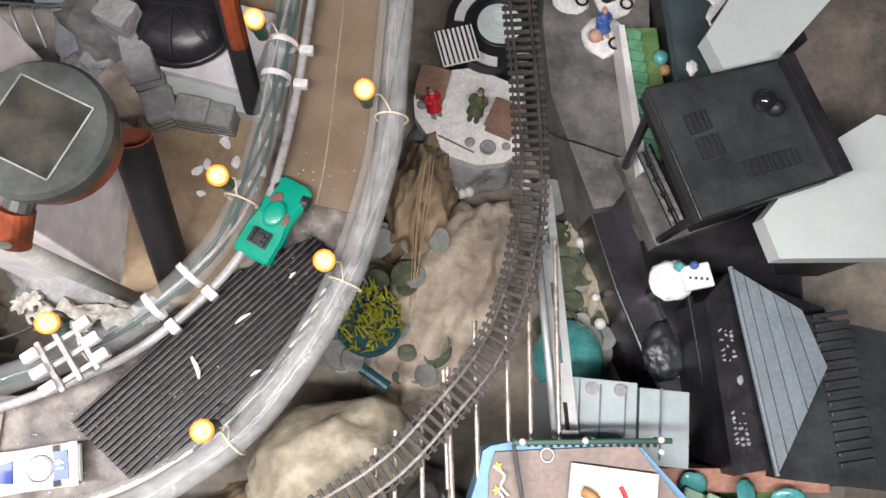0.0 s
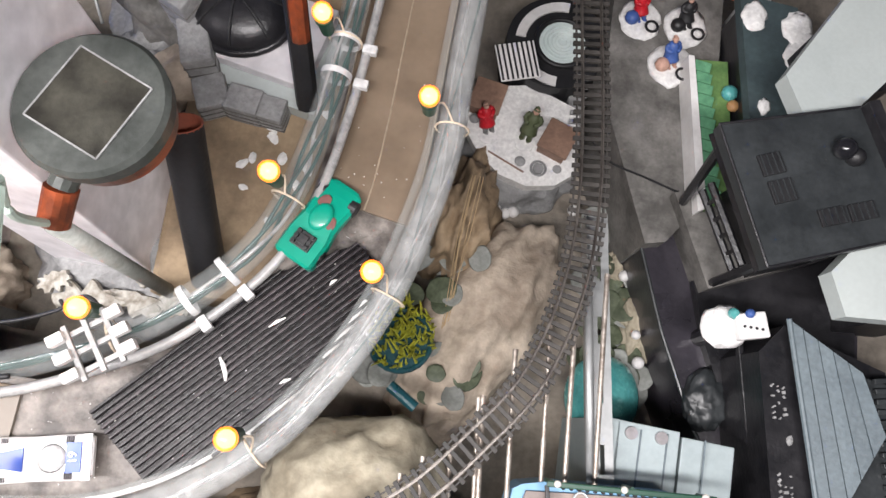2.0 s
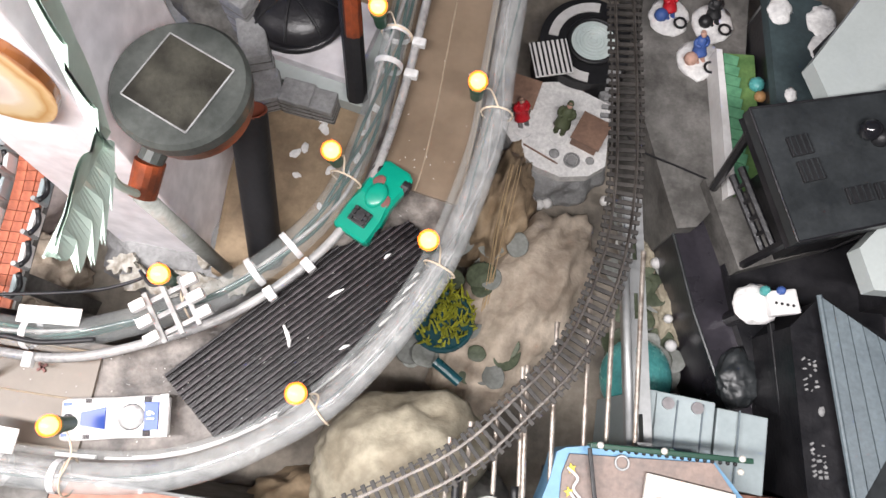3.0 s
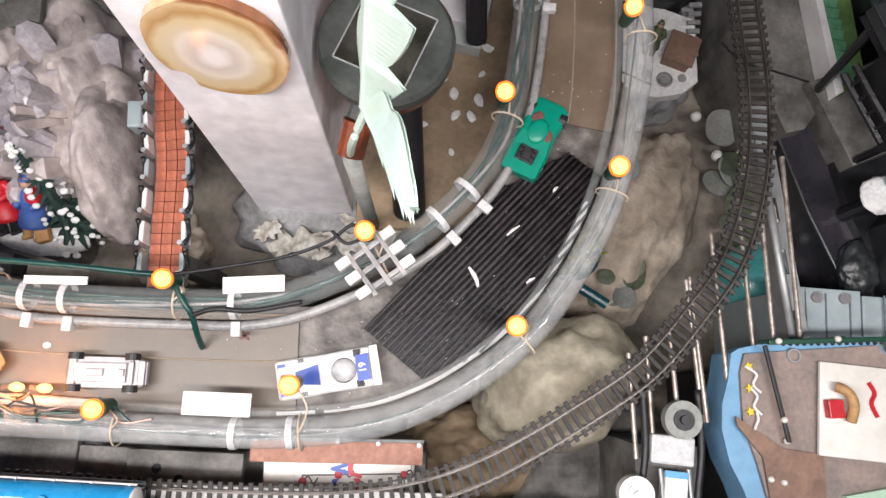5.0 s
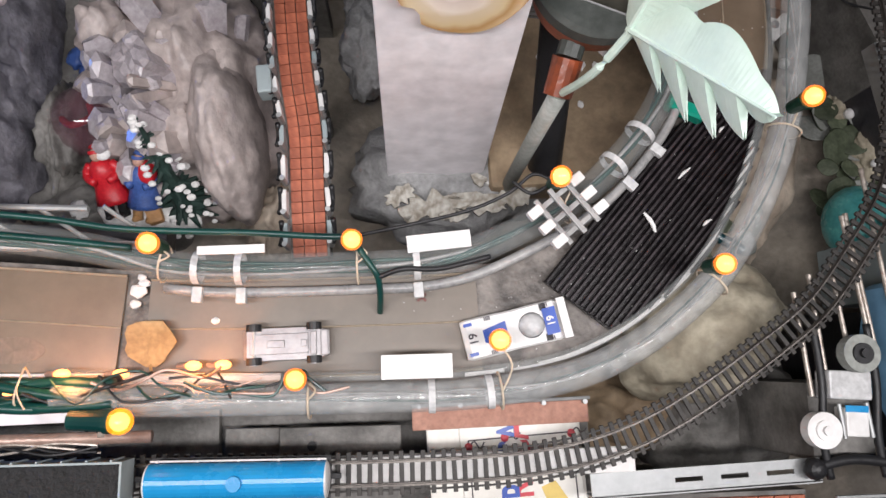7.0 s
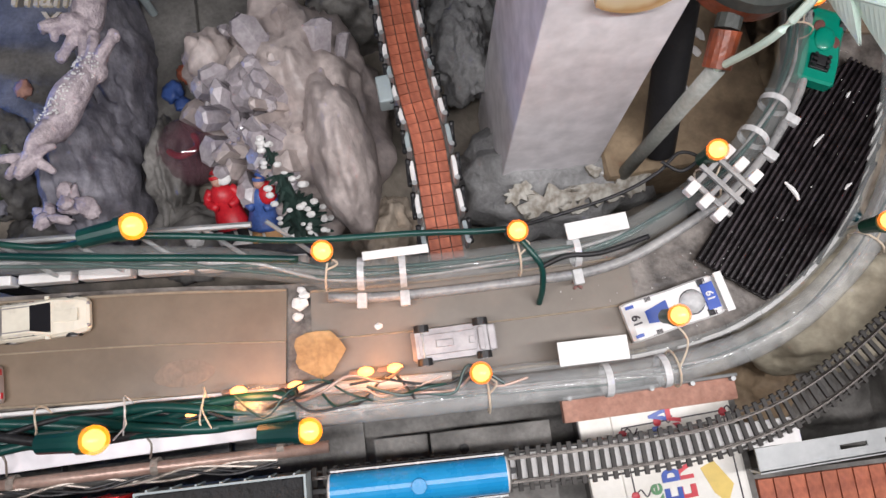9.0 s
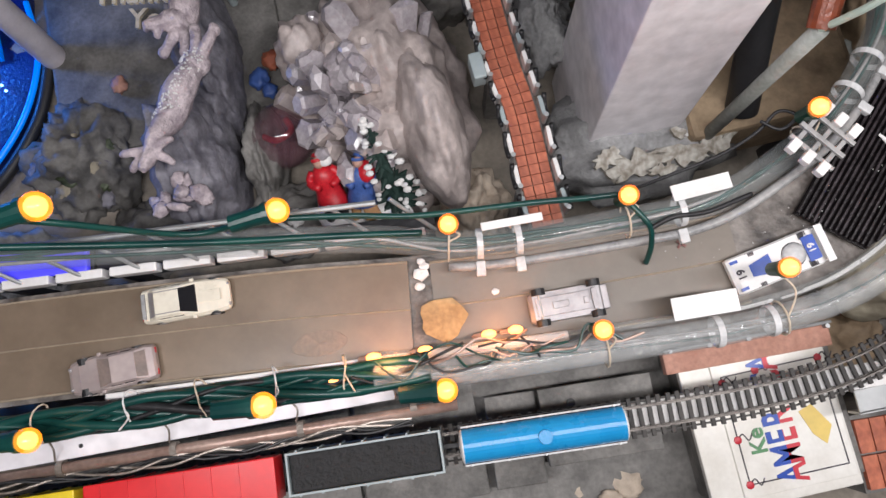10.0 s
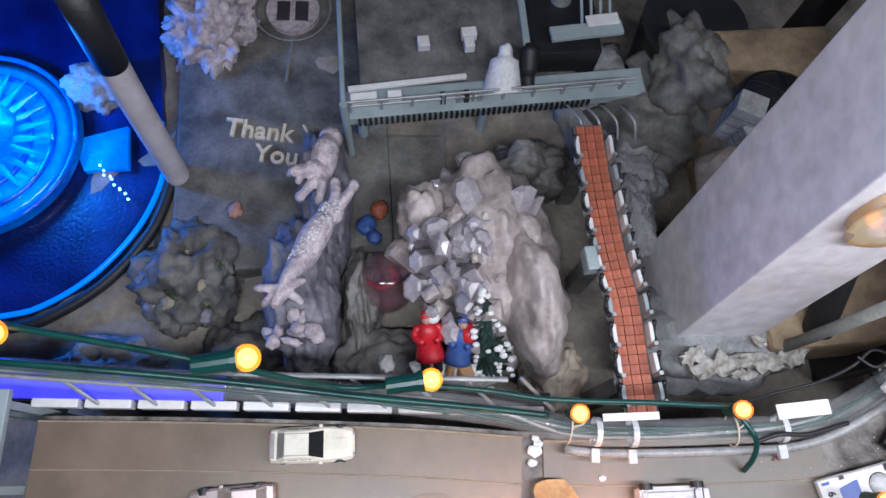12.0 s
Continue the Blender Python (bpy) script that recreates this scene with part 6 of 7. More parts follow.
lawn = thing("toy_lawn", (0.28, 0.48, -0.14), "green planked toy lawn with a white fence edge", "toy lawn")
part("turf", prism(bmesh.new(), [(0.268, 0.553), (0.300, 0.556), (0.314, 0.42), (0.290, 0.40)], -0.14, -0.118), GRASSGREEN, lawn)
part("white_edge", prism(bmesh.new(), [(0.259, 0.553), (0.265, 0.553), (0.288, 0.40), (0.280, 0.395)], -0.14, -0.112), WHITEPL, lawn)
for k in range(12):
    part("plank", box(bmesh.new(), (0.275 + 0.0016 * k, 0.545 - 0.0118 * k, -0.116), (0.016, 0.0105, 0.003), -8, 0.0005), GREENTILE, lawn)
part("figure_lump", ball(bmesh.new(), (0.302, 0.52, -0.113), 0.008, 1, 1, 0.8, 12), TEAL, lawn)
part("figure_lump", ball(bmesh.new(), (0.306, 0.507, -0.113), 0.006, 1, 1, 0.8, 12), OCHRE, lawn)
th = thing("toy_house", (0.33, 0.53, -0.14), "dark teal roofed toy house with patches of snow", "toy house")
part("house_wall", prism(bmesh.new(), [(0.30, 0.605), (0.36, 0.60), (0.37, 0.50), (0.312, 0.485)], -0.26, -0.085), BLACKWOOD, th)
part("house_roof", prism(bmesh.new(), [(0.288, 0.605), (0.345, 0.60), (0.37, 0.50), (0.345, 0.47), (0.305, 0.475)], -0.085, -0.075, 0.96), TEALDARK, th)
for x, y, s in ((0.304, 0.58, 0.012), (0.345, 0.575, 0.014), (0.345, 0.545, 0.012), (0.318, 0.49, 0.006), (0.352, 0.56, 0.01)):
    part("snow_patch", rock(bmesh.new(), (x, y, -0.075), (s, s * 1.3, 0.003), 0.3, 2, 3, s * 900), SNOW, th, smooth=True)
shed = thing("orange_shed", (0.3, 0.66, -0.14), "orange clapboard toy shed", "toy shed")
for k in range(6):
    part("board", box(bmesh.new(), (0.285 + 0.004 * k, 0.63 + 0.009 * k, -0.09), (0.035, 0.008, 0.05), -12, 0.001), BRICKRED, shed)
solo("glass_bottle", cyl(cyl(bmesh.new(), (0.33, 0.64, -0.25), (0.33, 0.64, -0.09), 0.012, seg=16), (0.33, 0.64, -0.09), (0.33, 0.64, -0.06), 0.005, seg=12), CLEARWHITE, "clear glass bottle beside the shed", "bottle")

# ---- black pavilion and roofs ----
pv = thing("black_pavilion", (0.3, 0.38, -0.15), "black wooden toy pavilion with a flat skylit roof", "pavilion")
R = [(0.249, 0.426), (0.363, 0.462), (0.405, 0.364), (0.292, 0.319)]
part("roof", prism(bmesh.new(), R, -0.012, 0.0), BLACKSLATE, pv)
part("roof_lip", prism(bmesh.new(), R, -0.02, -0.012, 0.97), BLACKWOOD, pv)
part("ridge_beam", box(bmesh.new(), (0.384, 0.413, 0.004), (0.01, 0.108, 0.012), 23, 0.001), BLACKWOOD, pv)
for a, b in ((R[0], R[1]), (R[0], R[3]), (R[3], R[2])):
    part("roof_seam", cyl(bmesh.new(), (*a, 0.0004), (*b, 0.0004), 0.0011, seg=6), BLACKWOOD, pv)
for x, y, w, d, r in ((0.2905, 0.4, 0.0185, 0.017, 23), (0.3, 0.38, 0.0185, 0.018, 23), (0.3385, 0.3665, 0.021, 0.0135, 21), (0.361, 0.3745, 0.021, 0.0135, 21)):
    s0 = part("skylight", box(bmesh.new(), (x, y, 0.0008), (w, d, 0.003), r, 0.0005), BLACK, pv)
    for k in range(4):
        q = Matrix.Rotation(radians(r), 3, "Z") @ Vector((-w / 2 + w * (k + 0.5) / 4, 0, 0))
        part("glazing_bar", box(bmesh.new(), (x + q.x, y + q.y, 0.0028), (0.0008, d * 0.95, 0.001), r), BLACKSLATE, s0)
part("finial", ball(bmesh.new(), (0.343, 0.42, 0.007), 0.0088, seg=16), GLASSDARK, pv, "shiny black ball finial", smooth=True)
part("finial_cup", ball(bmesh.new(), (0.353, 0.416, 0.004), 0.0075, seg=14), BLACK, pv, smooth=True)
for a, b in (((0.258, 0.415), (0.274, 0.404)), ((0.294, 0.326), (0.306, 0.337)), ((0.392, 0.366), (0.388, 0.37)), ((0.357, 0.452), (0.353, 0.445))):
    part("post", cyl(bmesh.new(), (*b, -0.16), (*a, -0.016), 0.0042, seg=6), BLACKWOOD, pv)
for z in (-0.085, -0.066):
    part("hand_rail", cyl(bmesh.new(), (0.272, 0.405, z), (0.304, 0.335, z), 0.0034, seg=6), BLACKWOOD, pv)
for k in range(4):
    u = 0.18 + 0.2 * k
    part("baluster", box(bmesh.new(), (0.272 + 0.032 * u, 0.405 - 0.07 * u, -0.075), (0.003, 0.003, 0.02), 24), BLACKWOOD, pv)
part("floor_deck", prism(bmesh.new(), [(0.262, 0.415), (0.36, 0.45), (0.395, 0.37), (0.3, 0.328)], -0.16, -0.125), GREYSTONE, pv, "grey worn floor deck")
part("inner_wall", box(bmesh.new(), (0.345, 0.392, -0.07), (0.06, 0.08, 0.112), 22), BLACKWOOD, pv)
blackbase = prism(bmesh.new(), [(0.246, 0.367), (0.274, 0.422), (0.305, 0.435), (0.46, 0.40), (0.46, 0.05), (0.37, 0.07), (0.35, 0.135), (0.31, 0.203), (0.272, 0.29)], -0.28, -0.16)
bp0 = thing("black_plinth", (0.33, 0.25, -0.28), "glossy plum-black painted plinth under the toy buildings", "plinth")
part("plinth_body", blackbase, PLUMBLACK, bp0)
part("upper_step", prism(bmesh.new(), [(0.276, 0.414), (0.305, 0.427), (0.45, 0.39), (0.45, 0.1), (0.385, 0.1), (0.345, 0.195), (0.31, 0.28)], -0.16, -0.148), BLACKWOOD, bp0)
part("moulding", sweep(bmesh.new(), [(0.305, 0.435, -0.161), (0.274, 0.422, -0.161), (0.246, 0.367, -0.161), (0.272, 0.29, -0.161), (0.31, 0.203, -0.161), (0.35, 0.135, -0.161)], 0.002, 8), BLACKSLATE, bp0)
boulder("black_stone", BLACKSLATE, "glossy black stone beside the toy hall", (0.318, 0.232, -0.158), (0.022, 0.03, 0.014), 0.12, 2, 31, 0)

hall = thing("toy_hall", (0.36, 0.22, -0.16), "black carved toy hall with a blue-grey sheet roof", "toy hall")
part("hall_body", prism(bmesh.new(), [(0.325, 0.27), (0.345, 0.295), (0.43, 0.27), (0.45, 0.15), (0.345, 0.125)], -0.16, -0.075), BLACKWOOD, hall)
roofq = [Vector((0.342, 0.298, -0.062)), Vector((0.398, 0.262, -0.052)), Vector((0.415, 0.218, -0.05)), Vector((0.375, 0.128, -0.062))]
for k in range(5):
    a, b = k / 5, (k + 0.93) / 5
    q = [roofq[0].lerp(roofq[1], a), roofq[0].lerp(roofq[1], b), roofq[3].lerp(roofq[2], b), roofq[3].lerp(roofq[2], a)]
    bm = bmesh.new()
    lo = [bm.verts.new(p - Vector((0, 0, 0.003))) for p in q]
    hi = [bm.verts.new(p) for p in q]
    bm.faces.new(lo)
    bm.faces.new(hi)
    for i in range(4):
        bm.faces.new((lo[i], lo[(i + 1) % 4], hi[(i + 1) % 4], hi[i]))
    part("roof_sheet", bm, SLATEBLUE, hall)
part("rear_roof", prism(bmesh.new(), [(0.398, 0.262), (0.48, 0.25), (0.49, 0.12), (0.376, 0.126), (0.414, 0.218)], -0.085, -0.063), BLACKSLATE, hall)
part("gutter", cyl(bmesh.new(), roofq[0], roofq[3], 0.0022, seg=8), SLATEBLUE, hall)
for k in range(16):
    part("ridge_tile", box(bmesh.new(), (0.425 + 0.001 * k, 0.262 - 0.008 * k, -0.06), (0.03, 0.004, 0.004), 12, 0.0008), BLACKSLATE, hall)
part("cornice", box(bmesh.new(), (0.337, 0.2, -0.11), (0.005, 0.16, 0.006), 9, 0.001), BLACKWOOD, hall)
rnd = random.Random(17)
for y0 in (0.244, 0.176):
    for k in range(7):
        for j in range(3):
            if rnd.random() < 0.75:
                y = y0 - 0.0042 * k + rnd.uniform(-0.0008, 0.0008)
                part("carving", box(bmesh.new(), (0.3345 + 0.0046 * j + (0.262 - y) * 0.13, y, -0.0745), (rnd.uniform(0.0015, 0.004), rnd.uniform(0.001, 0.003), 0.0022), rnd.uniform(0, 60), 0.0005), BRICKGREY, hall)
part("carving", rock(bmesh.new(), (0.353, 0.203, -0.0745), (0.0028, 0.0042, 0.0022), 0.3, 2, 2, 5), BRICKGREY, hall)
fs = thing("winter_figure", (0.318, 0.292, -0.15), "white snowy ornament with small teal and blue figure", "ornament")
part("snow_base", rock(bmesh.new(), (0.30, 0.288, -0.085), (0.02, 0.018, 0.005), 0.25, 2, 3, 3), SNOW, fs, smooth=True)
part("sled", box(bmesh.new(), (0.318, 0.29, -0.077), (0.026, 0.022, 0.01), 15, 0.002), WHITEPL, fs)
for k in range(4):
    part("hole", cyl(bmesh.new(), (0.311 + 0.005 * k, 0.288, -0.073), (0.311 + 0.005 * k, 0.288, -0.0715), 0.0013, seg=8), BLACK, fs)
part("scarf", ball(bmesh.new(), (0.303, 0.298, -0.076), 0.005, seg=10), TEAL, fs)
part("ball", ball(bmesh.new(), (0.314, 0.299, -0.07), 0.004, seg=10), SKYCOAT, fs)
part("stand", cyl(bmesh.new(), (0.308, 0.288, -0.16), (0.308, 0.288, -0.086), 0.008, seg=10), BLACKWOOD, fs)

ww = [(0.305, 0.486), (0.321, 0.452), (0.362, 0.464), (0.42, 0.535), (0.372, 0.60)]
solo("white_block", prism(bmesh.new(), ww, -0.03, -0.012), OFFWHITE, "plain white painted block behind the pavilion", "block")
solo("white_block", prism(bmesh.new(), [(0.352, 0.331), (0.401, 0.393), (0.455, 0.43), (0.52, 0.42), (0.52, 0.31), (0.364, 0.298)], -0.04, -0.022), OFFWHITE, "plain white painted block beside the hall", "block")

solo("dark_stand", box(bmesh.new(), (0.37, 0.52, -0.155), (0.05, 0.06, 0.25), 20), BLACKWOOD, "dark stand carrying the white block", "stand")
solo("dark_stand", box(bmesh.new(), (0.45, 0.335, -0.1), (0.05, 0.04, 0.12), 5), BLACKWOOD, "dark stand carrying the white block", "stand")
gb = thing("grey_block_house", (0.26, 0.165, -0.15), "pale blue-grey plastic toy building blocks", "toy blocks")
part("block", box(bmesh.new(), (0.238, 0.165, -0.165), (0.05, 0.062, 0.19), -2, 0.001), GREYPAINT, gb)
part("block", box(bmesh.new(), (0.287, 0.16, -0.168), (0.042, 0.062, 0.19), -2, 0.001), GREYPAINT, gb)
part("block", box(bmesh.new(), (0.212, 0.165, -0.16), (0.01, 0.064, 0.18), 0, 0.001), GREYPAINT, gb)
for x, y in ((0.225, 0.188), (0.249, 0.188)):
    part("stud", cyl(bmesh.new(), (x, y, -0.071), (x, y, -0.067), 0.005, seg=12), SILVER, gb)
for x in (0.232, 0.253, 0.283):
    part("seam", box(bmesh.new(), (x, 0.163, -0.0695), (0.0012, 0.058, 0.0012), -2), SLATEBLUE, gb)
part("leaf_scrap", rock(bmesh.new(), (0.246, 0.138, -0.069), (0.009, 0.008, 0.001), 0.3, 2, 2, 2), LEAFGREEN, gb)
for k in range(24):
    x, y = random.uniform(0.29, 0.43), random.uniform(0.02, 0.12)
    s = random.uniform(0.008, 0.017)
    o = solo("leaf", rock(bmesh.new(), (0, 0, 0), (s, s * 0.7, 0.0025), 0.3, 1.8, 2, k + 300), GRASSGREEN if k % 2 else TEAL, "green artificial leaf in the corner bed", "leaf", "artificial leaves", smooth=True)
    o.matrix_basis = pose(x, y, -0.1 + random.uniform(-0.01, 0.02), random.uniform(-30, 30), random.uniform(-30, 30), random.uniform(0, 360))
for k in range(5):
    o = solo("green_board", box(bmesh.new(), (0, 0, 0), (0.036, 0.05, 0.004), 0, 0.001), PALEGREEN, "pale green plastic board leaning beside the boat", "board", "green boards")
    o.matrix_basis = pose(0.315 + 0.018 * k, 0.085 - 0.003 * k, -0.088 + 0.002 * k, 0, 28, -18)
solo("red_ledge", box(bmesh.new(), (0.36, 0.12, -0.13), (0.16, 0.02, 0.06), 3, 0.002), TERRAPALE, "faded red ledge before the toy hall", "ledge")
solo("leaf_bed", box(bmesh.new(), (0.37, 0.07, -0.19), (0.18, 0.1, 0.16), 0, 0.003), SOIL, "soil bed under the artificial leaves", "soil bed")

boulder("boulder", GREYSTONE, "dark grey stone behind the white platform", (-0.21, 0.57, -0.13), (0.05, 0.075, 0.06), 0.3, 2, 33, 20)
boulder("boulder", BRICKGREY, "flat grey stone beside the footbridge", (-0.275, 0.47, -0.19), (0.04, 0.05, 0.04), 0.3, 2, 35, 20)

# ---- footbridge ----
BR = smoothpath([(-0.3345, 0.172, -0.062), (-0.337, 0.22, -0.058), (-0.3395, 0.276, -0.055), (-0.346, 0.32, -0.054), (-0.350, 0.357, -0.054), (-0.354, 0.41, -0.054), (-0.357, 0.47, -0.054)], 8)
fb = thing("footbridge", (-0.345, 0.3, -0.06), "red tiled toy footbridge with white and black chain railings", "footbridge")
part("deck", strip(bmesh.new(), xy(side(BR, -0.0155)), xy(side(BR, 0.0155)), -0.066, -0.059), GREYSTONE, fb)
tile2 = put("deck_tile", box(bmesh.new(), (0, 0, 0), (0.0088, 0.0085, 0.003), 0, 0.0003), BRICKRED)
acc = 0.004
for i in range(1, len(BR)):
    d = BR[i] - BR[i - 1]
    while acc < d.length:
        p = BR[i - 1] + d * (acc / d.length)
        a = math.degrees(math.atan2(d.y, d.x))
        n = Vector((d.y, -d.x, 0)).normalized()
        for o in (-0.0092, 0.0, 0.0092):
            q = p + n * o
            piece("deck_tile", tile2, fb, pose(q.x, q.y, -0.0575 + random.uniform(0, 0.0004), 0, 0, a + random.uniform(-1, 1)))
        acc += 0.0093
    acc -= d.length
for sgn in (-1, 1):
    edge = side(BR, sgn * 0.0175)
    for k, i in enumerate(range(2, len(edge) - 4, 4)):
        a, b = edge[i], edge[i + 3]
        c = (a + b) / 2
        ang = math.degrees(math.atan2(b.y - a.y, b.x - a.x))
        part("parapet", box(bmesh.new(), (c.x, c.y, -0.052), ((b - a).length * 0.95, 0.004, 0.014), ang + random.uniform(-3, 3), 0.001), WHITEPL if k % 3 else GREYPAINT, fb, "white parapet panel")
        part("chain_loop", sweep(bmesh.new(), [(c.x + sgn * 0.003, a.y + (b.y - a.y) * u, -0.043 - 0.007 * math.sin(math.pi * u)) for u in [j / 8 for j in range(9)]], 0.0022, 8), BLACK, fb, "drooping black chain", smooth=True)
        part("post", cyl(bmesh.new(), (a.x, a.y, -0.058), (a.x, a.y, -0.038), 0.0022, seg=8), STEEL, fb)
for y in (0.2, 0.34, 0.46):
    part("pier", box(bmesh.new(), (-0.345, y, -0.15), (0.02, 0.015, 0.17)), GREYSTONE, fb)
part("clasp", box(bmesh.new(), (-0.371, 0.318, -0.05), (0.012, 0.024, 0.02), 5, 0.002), GREYPAINT, fb)

# ---- crystal rock ----
cr = thing("crystal_rock", (-0.46, 0.35, -0.2), "large pale lilac-grey rock covered with blunt quartz crystals", "rock")
part("rock_base", rock(bmesh.new(), (-0.455, 0.355, -0.2), (0.078, 0.115, 0.13), 0.22, 2.2, 5, 40, 8), LILACROCK, cr, smooth=True)
part("long_boulder", rock(bmesh.new(), (-0.418, 0.296, -0.13), (0.031, 0.078, 0.085), 0.13, 1.5, 5, 44, 8), LILACROCK, cr, "smooth upright pinkish boulder", smooth=True)
part("side_lump", rock(bmesh.new(), (-0.53, 0.395, -0.13), (0.028, 0.032, 0.05), 0.25, 2, 4, 46, 0), LILACROCK, cr, smooth=True)
rnd = random.Random(5)
for k in range(150):
    u, v = rnd.uniform(-1, 1), rnd.uniform(-1, 1)
    if u * u + v * v > 1 or (u > 0.2 and v < 0.25):
        continue
    x, y = -0.463 + 0.078 * u, 0.362 + 0.105 * v
    z = -0.2 + 0.125 * math.sqrt(max(0.05, 1 - u * u - v * v))
    r = rnd.uniform(0.006, 0.0155) * (1.0 if v < 0.4 else 0.75)
    d = Vector((0.3 * u + rnd.uniform(-0.25, 0.25), 0.55 + 0.2 * v + rnd.uniform(-0.25, 0.25), 0.8)).normalized()
    a = Vector((x, y, z)) - d * 0.035
    b = a + d * rnd.uniform(0.036, 0.068)
    n = rnd.choice((4, 5, 6, 6))
    bm = cyl(bmesh.new(), a, b, r * 0.92, r, n)
    cyl(bm, b, b + d * r * rnd.uniform(0.15, 0.6), r, r * rnd.uniform(0.3, 0.75), n)
    squash = Matrix.Translation(a) @ Matrix.Rotation(rnd.uniform(0, 3), 4, "Z") @ Matrix.Diagonal((1, rnd.uniform(0.55, 0.95), 1, 1)) @ Matrix.Rotation(rnd.uniform(-0.15, 0.15), 4, "X") @ Matrix.Translation(-a)
    bmesh.ops.transform(bm, matrix=squash, verts=bm.verts)
    part("crystal", bm, CRYSTAL if k % 4 else LILACROCK, cr)
boulder("boulder", BROWNROCK, "brown rock at the foot of the footbridge", (-0.385, 0.225, -0.2), (0.035, 0.04, 0.055), 0.3, 2.2, 50, 0)
boulder("boulder", GREYSTONE, "flat grey stone beside the road", (-0.575, 0.245, -0.2), (0.055, 0.04, 0.035), 0.2, 2, 53, 10)
boulder("boulder", GREYSTONE, "mossy dark rock beside the blue fountain", (-0.8, 0.352, -0.22), (0.06, 0.064, 0.06), 0.35, 2.4, 56, 0)
for k in range(16):
    a, q = rnd.uniform(0, 6.28), math.sqrt(rnd.random())
    boulder("stone_chip", (TANROCK, FROST, LEAFGREEN, GREYSTONE)[k % 4], "small rough chip lying on the mossy rock", (-0.8 + 0.05 * q * math.cos(a), 0.352 + 0.056 * q * math.sin(a), -0.175 - 0.025 * q * q), (rnd.uniform(0.008, 0.018), rnd.uniform(0.006, 0.012), 0.008), 0.45, 2.4, 200 + k, rnd.uniform(0, 180), 3, group="chips on the mossy rock")
boulder("boulder", GREYSTONE, "dark weathered stone behind the road", (-0.72, 0.26, -0.24), (0.07, 0.05, 0.05), 0.3, 2, 58, 0)
boulder("boulder", BRICKGREY, "pale grey stone near the fountain", (-0.86, 0.24, -0.18), (0.05, 0.035, 0.05), 0.3, 2, 60, 0)
boulder("boulder", BRICKGREY, "chipped grey stone beside the bridge end", (-0.29, 0.4, -0.16), (0.03, 0.05, 0.04), 0.3, 2, 62, 0)
boulder("boulder", GREYSTONE, "dark stone under the bridge end", (-0.4, 0.48, -0.2), (0.05, 0.035, 0.06), 0.3, 2, 64, 0)
solo("dark_slab", box(bmesh.new(), (-0.70, 0.53, -0.225), (0.26, 0.34, 0.05), 3, 0.004), GREYSTONE, "dark slate slab with gold lettering", "stone slab")
solo("slate_bed", box(bmesh.new(), (-0.545, 0.44, -0.24), (0.1, 0.2, 0.06), 0, 0.004), GREYSTONE, "dark stone bed beside the crystal rock", "stone slab")

# ---- festive pair with snowy tree ----
xm = thing("festive_ornament", (-0.5, 0.235, -0.15), "painted festive ornament of a red-clad couple on snow", "ornament")
part("snow_base", rock(bmesh.new(), (-0.497, 0.228, -0.15), (0.046, 0.02, 0.012), 0.15, 2, 4, 70, -6), SNOW, xm, smooth=True)
part("foot", cyl(bmesh.new(), (-0.497, 0.228, -0.24), (-0.497, 0.228, -0.15), 0.02, seg=14), GREYSTONE, xm)
figure(xm, -0.522, 0.228, -0.14, 0.07, REDCOAT, BLACK, REDCOAT, 8, 0.05, -55)
figure(xm, -0.498, 0.224, -0.14, 0.068, SKYCOAT, OCHRE, SKYCOAT, -8, 0.05, -55)
part("white_beard", ball(bmesh.new(), (-0.522, 0.274, -0.099), 0.006, 1.2, 1, 0.7, 10), SNOW, xm, smooth=True)
part("red_sleeve", ball(bmesh.new(), (-0.486, 0.26, -0.108), 0.009, 1, 1.3, 1, 10), REDCOAT, xm, smooth=True)
part("parcel", box(bmesh.new(), (-0.488, 0.228, -0.134), (0.014, 0.02, 0.01), 20, 0.003), OCHRE, xm)
fir = part("fir_tree", cyl(bmesh.new(), (-0.463, 0.236, -0.15), (-0.474, 0.285, -0.05), 0.012, 0.001, 10), PINE, xm, "dark fir tree flecked with snow")
ax0, ax1 = Vector((-0.462, 0.234, -0.148)), Vector((-0.475, 0.287, -0.046))
for k in range(150):
    u = rnd.random() ** 1.3
    c = ax0.lerp(ax1, u)
    a = rnd.uniform(0, 6.28)
    r = 0.027 * (1 - u) + 0.002
    d = Vector((math.cos(a), math.sin(a) * 0.9, -0.15))
    tip = c + d * r
    part("needle_tuft" if k % 2 else "snow_fleck", cyl(bmesh.new(), c + d * r * 0.3, tip, 0.0045 * (1.1 - u), 0.001, 5) if k % 2 else ball(bmesh.new(), tip + Vector((0, 0, 0.002)), rnd.uniform(0.0018, 0.0035), 1.3, 1, 0.7, 7), PINE if k % 2 else SNOW, fir)

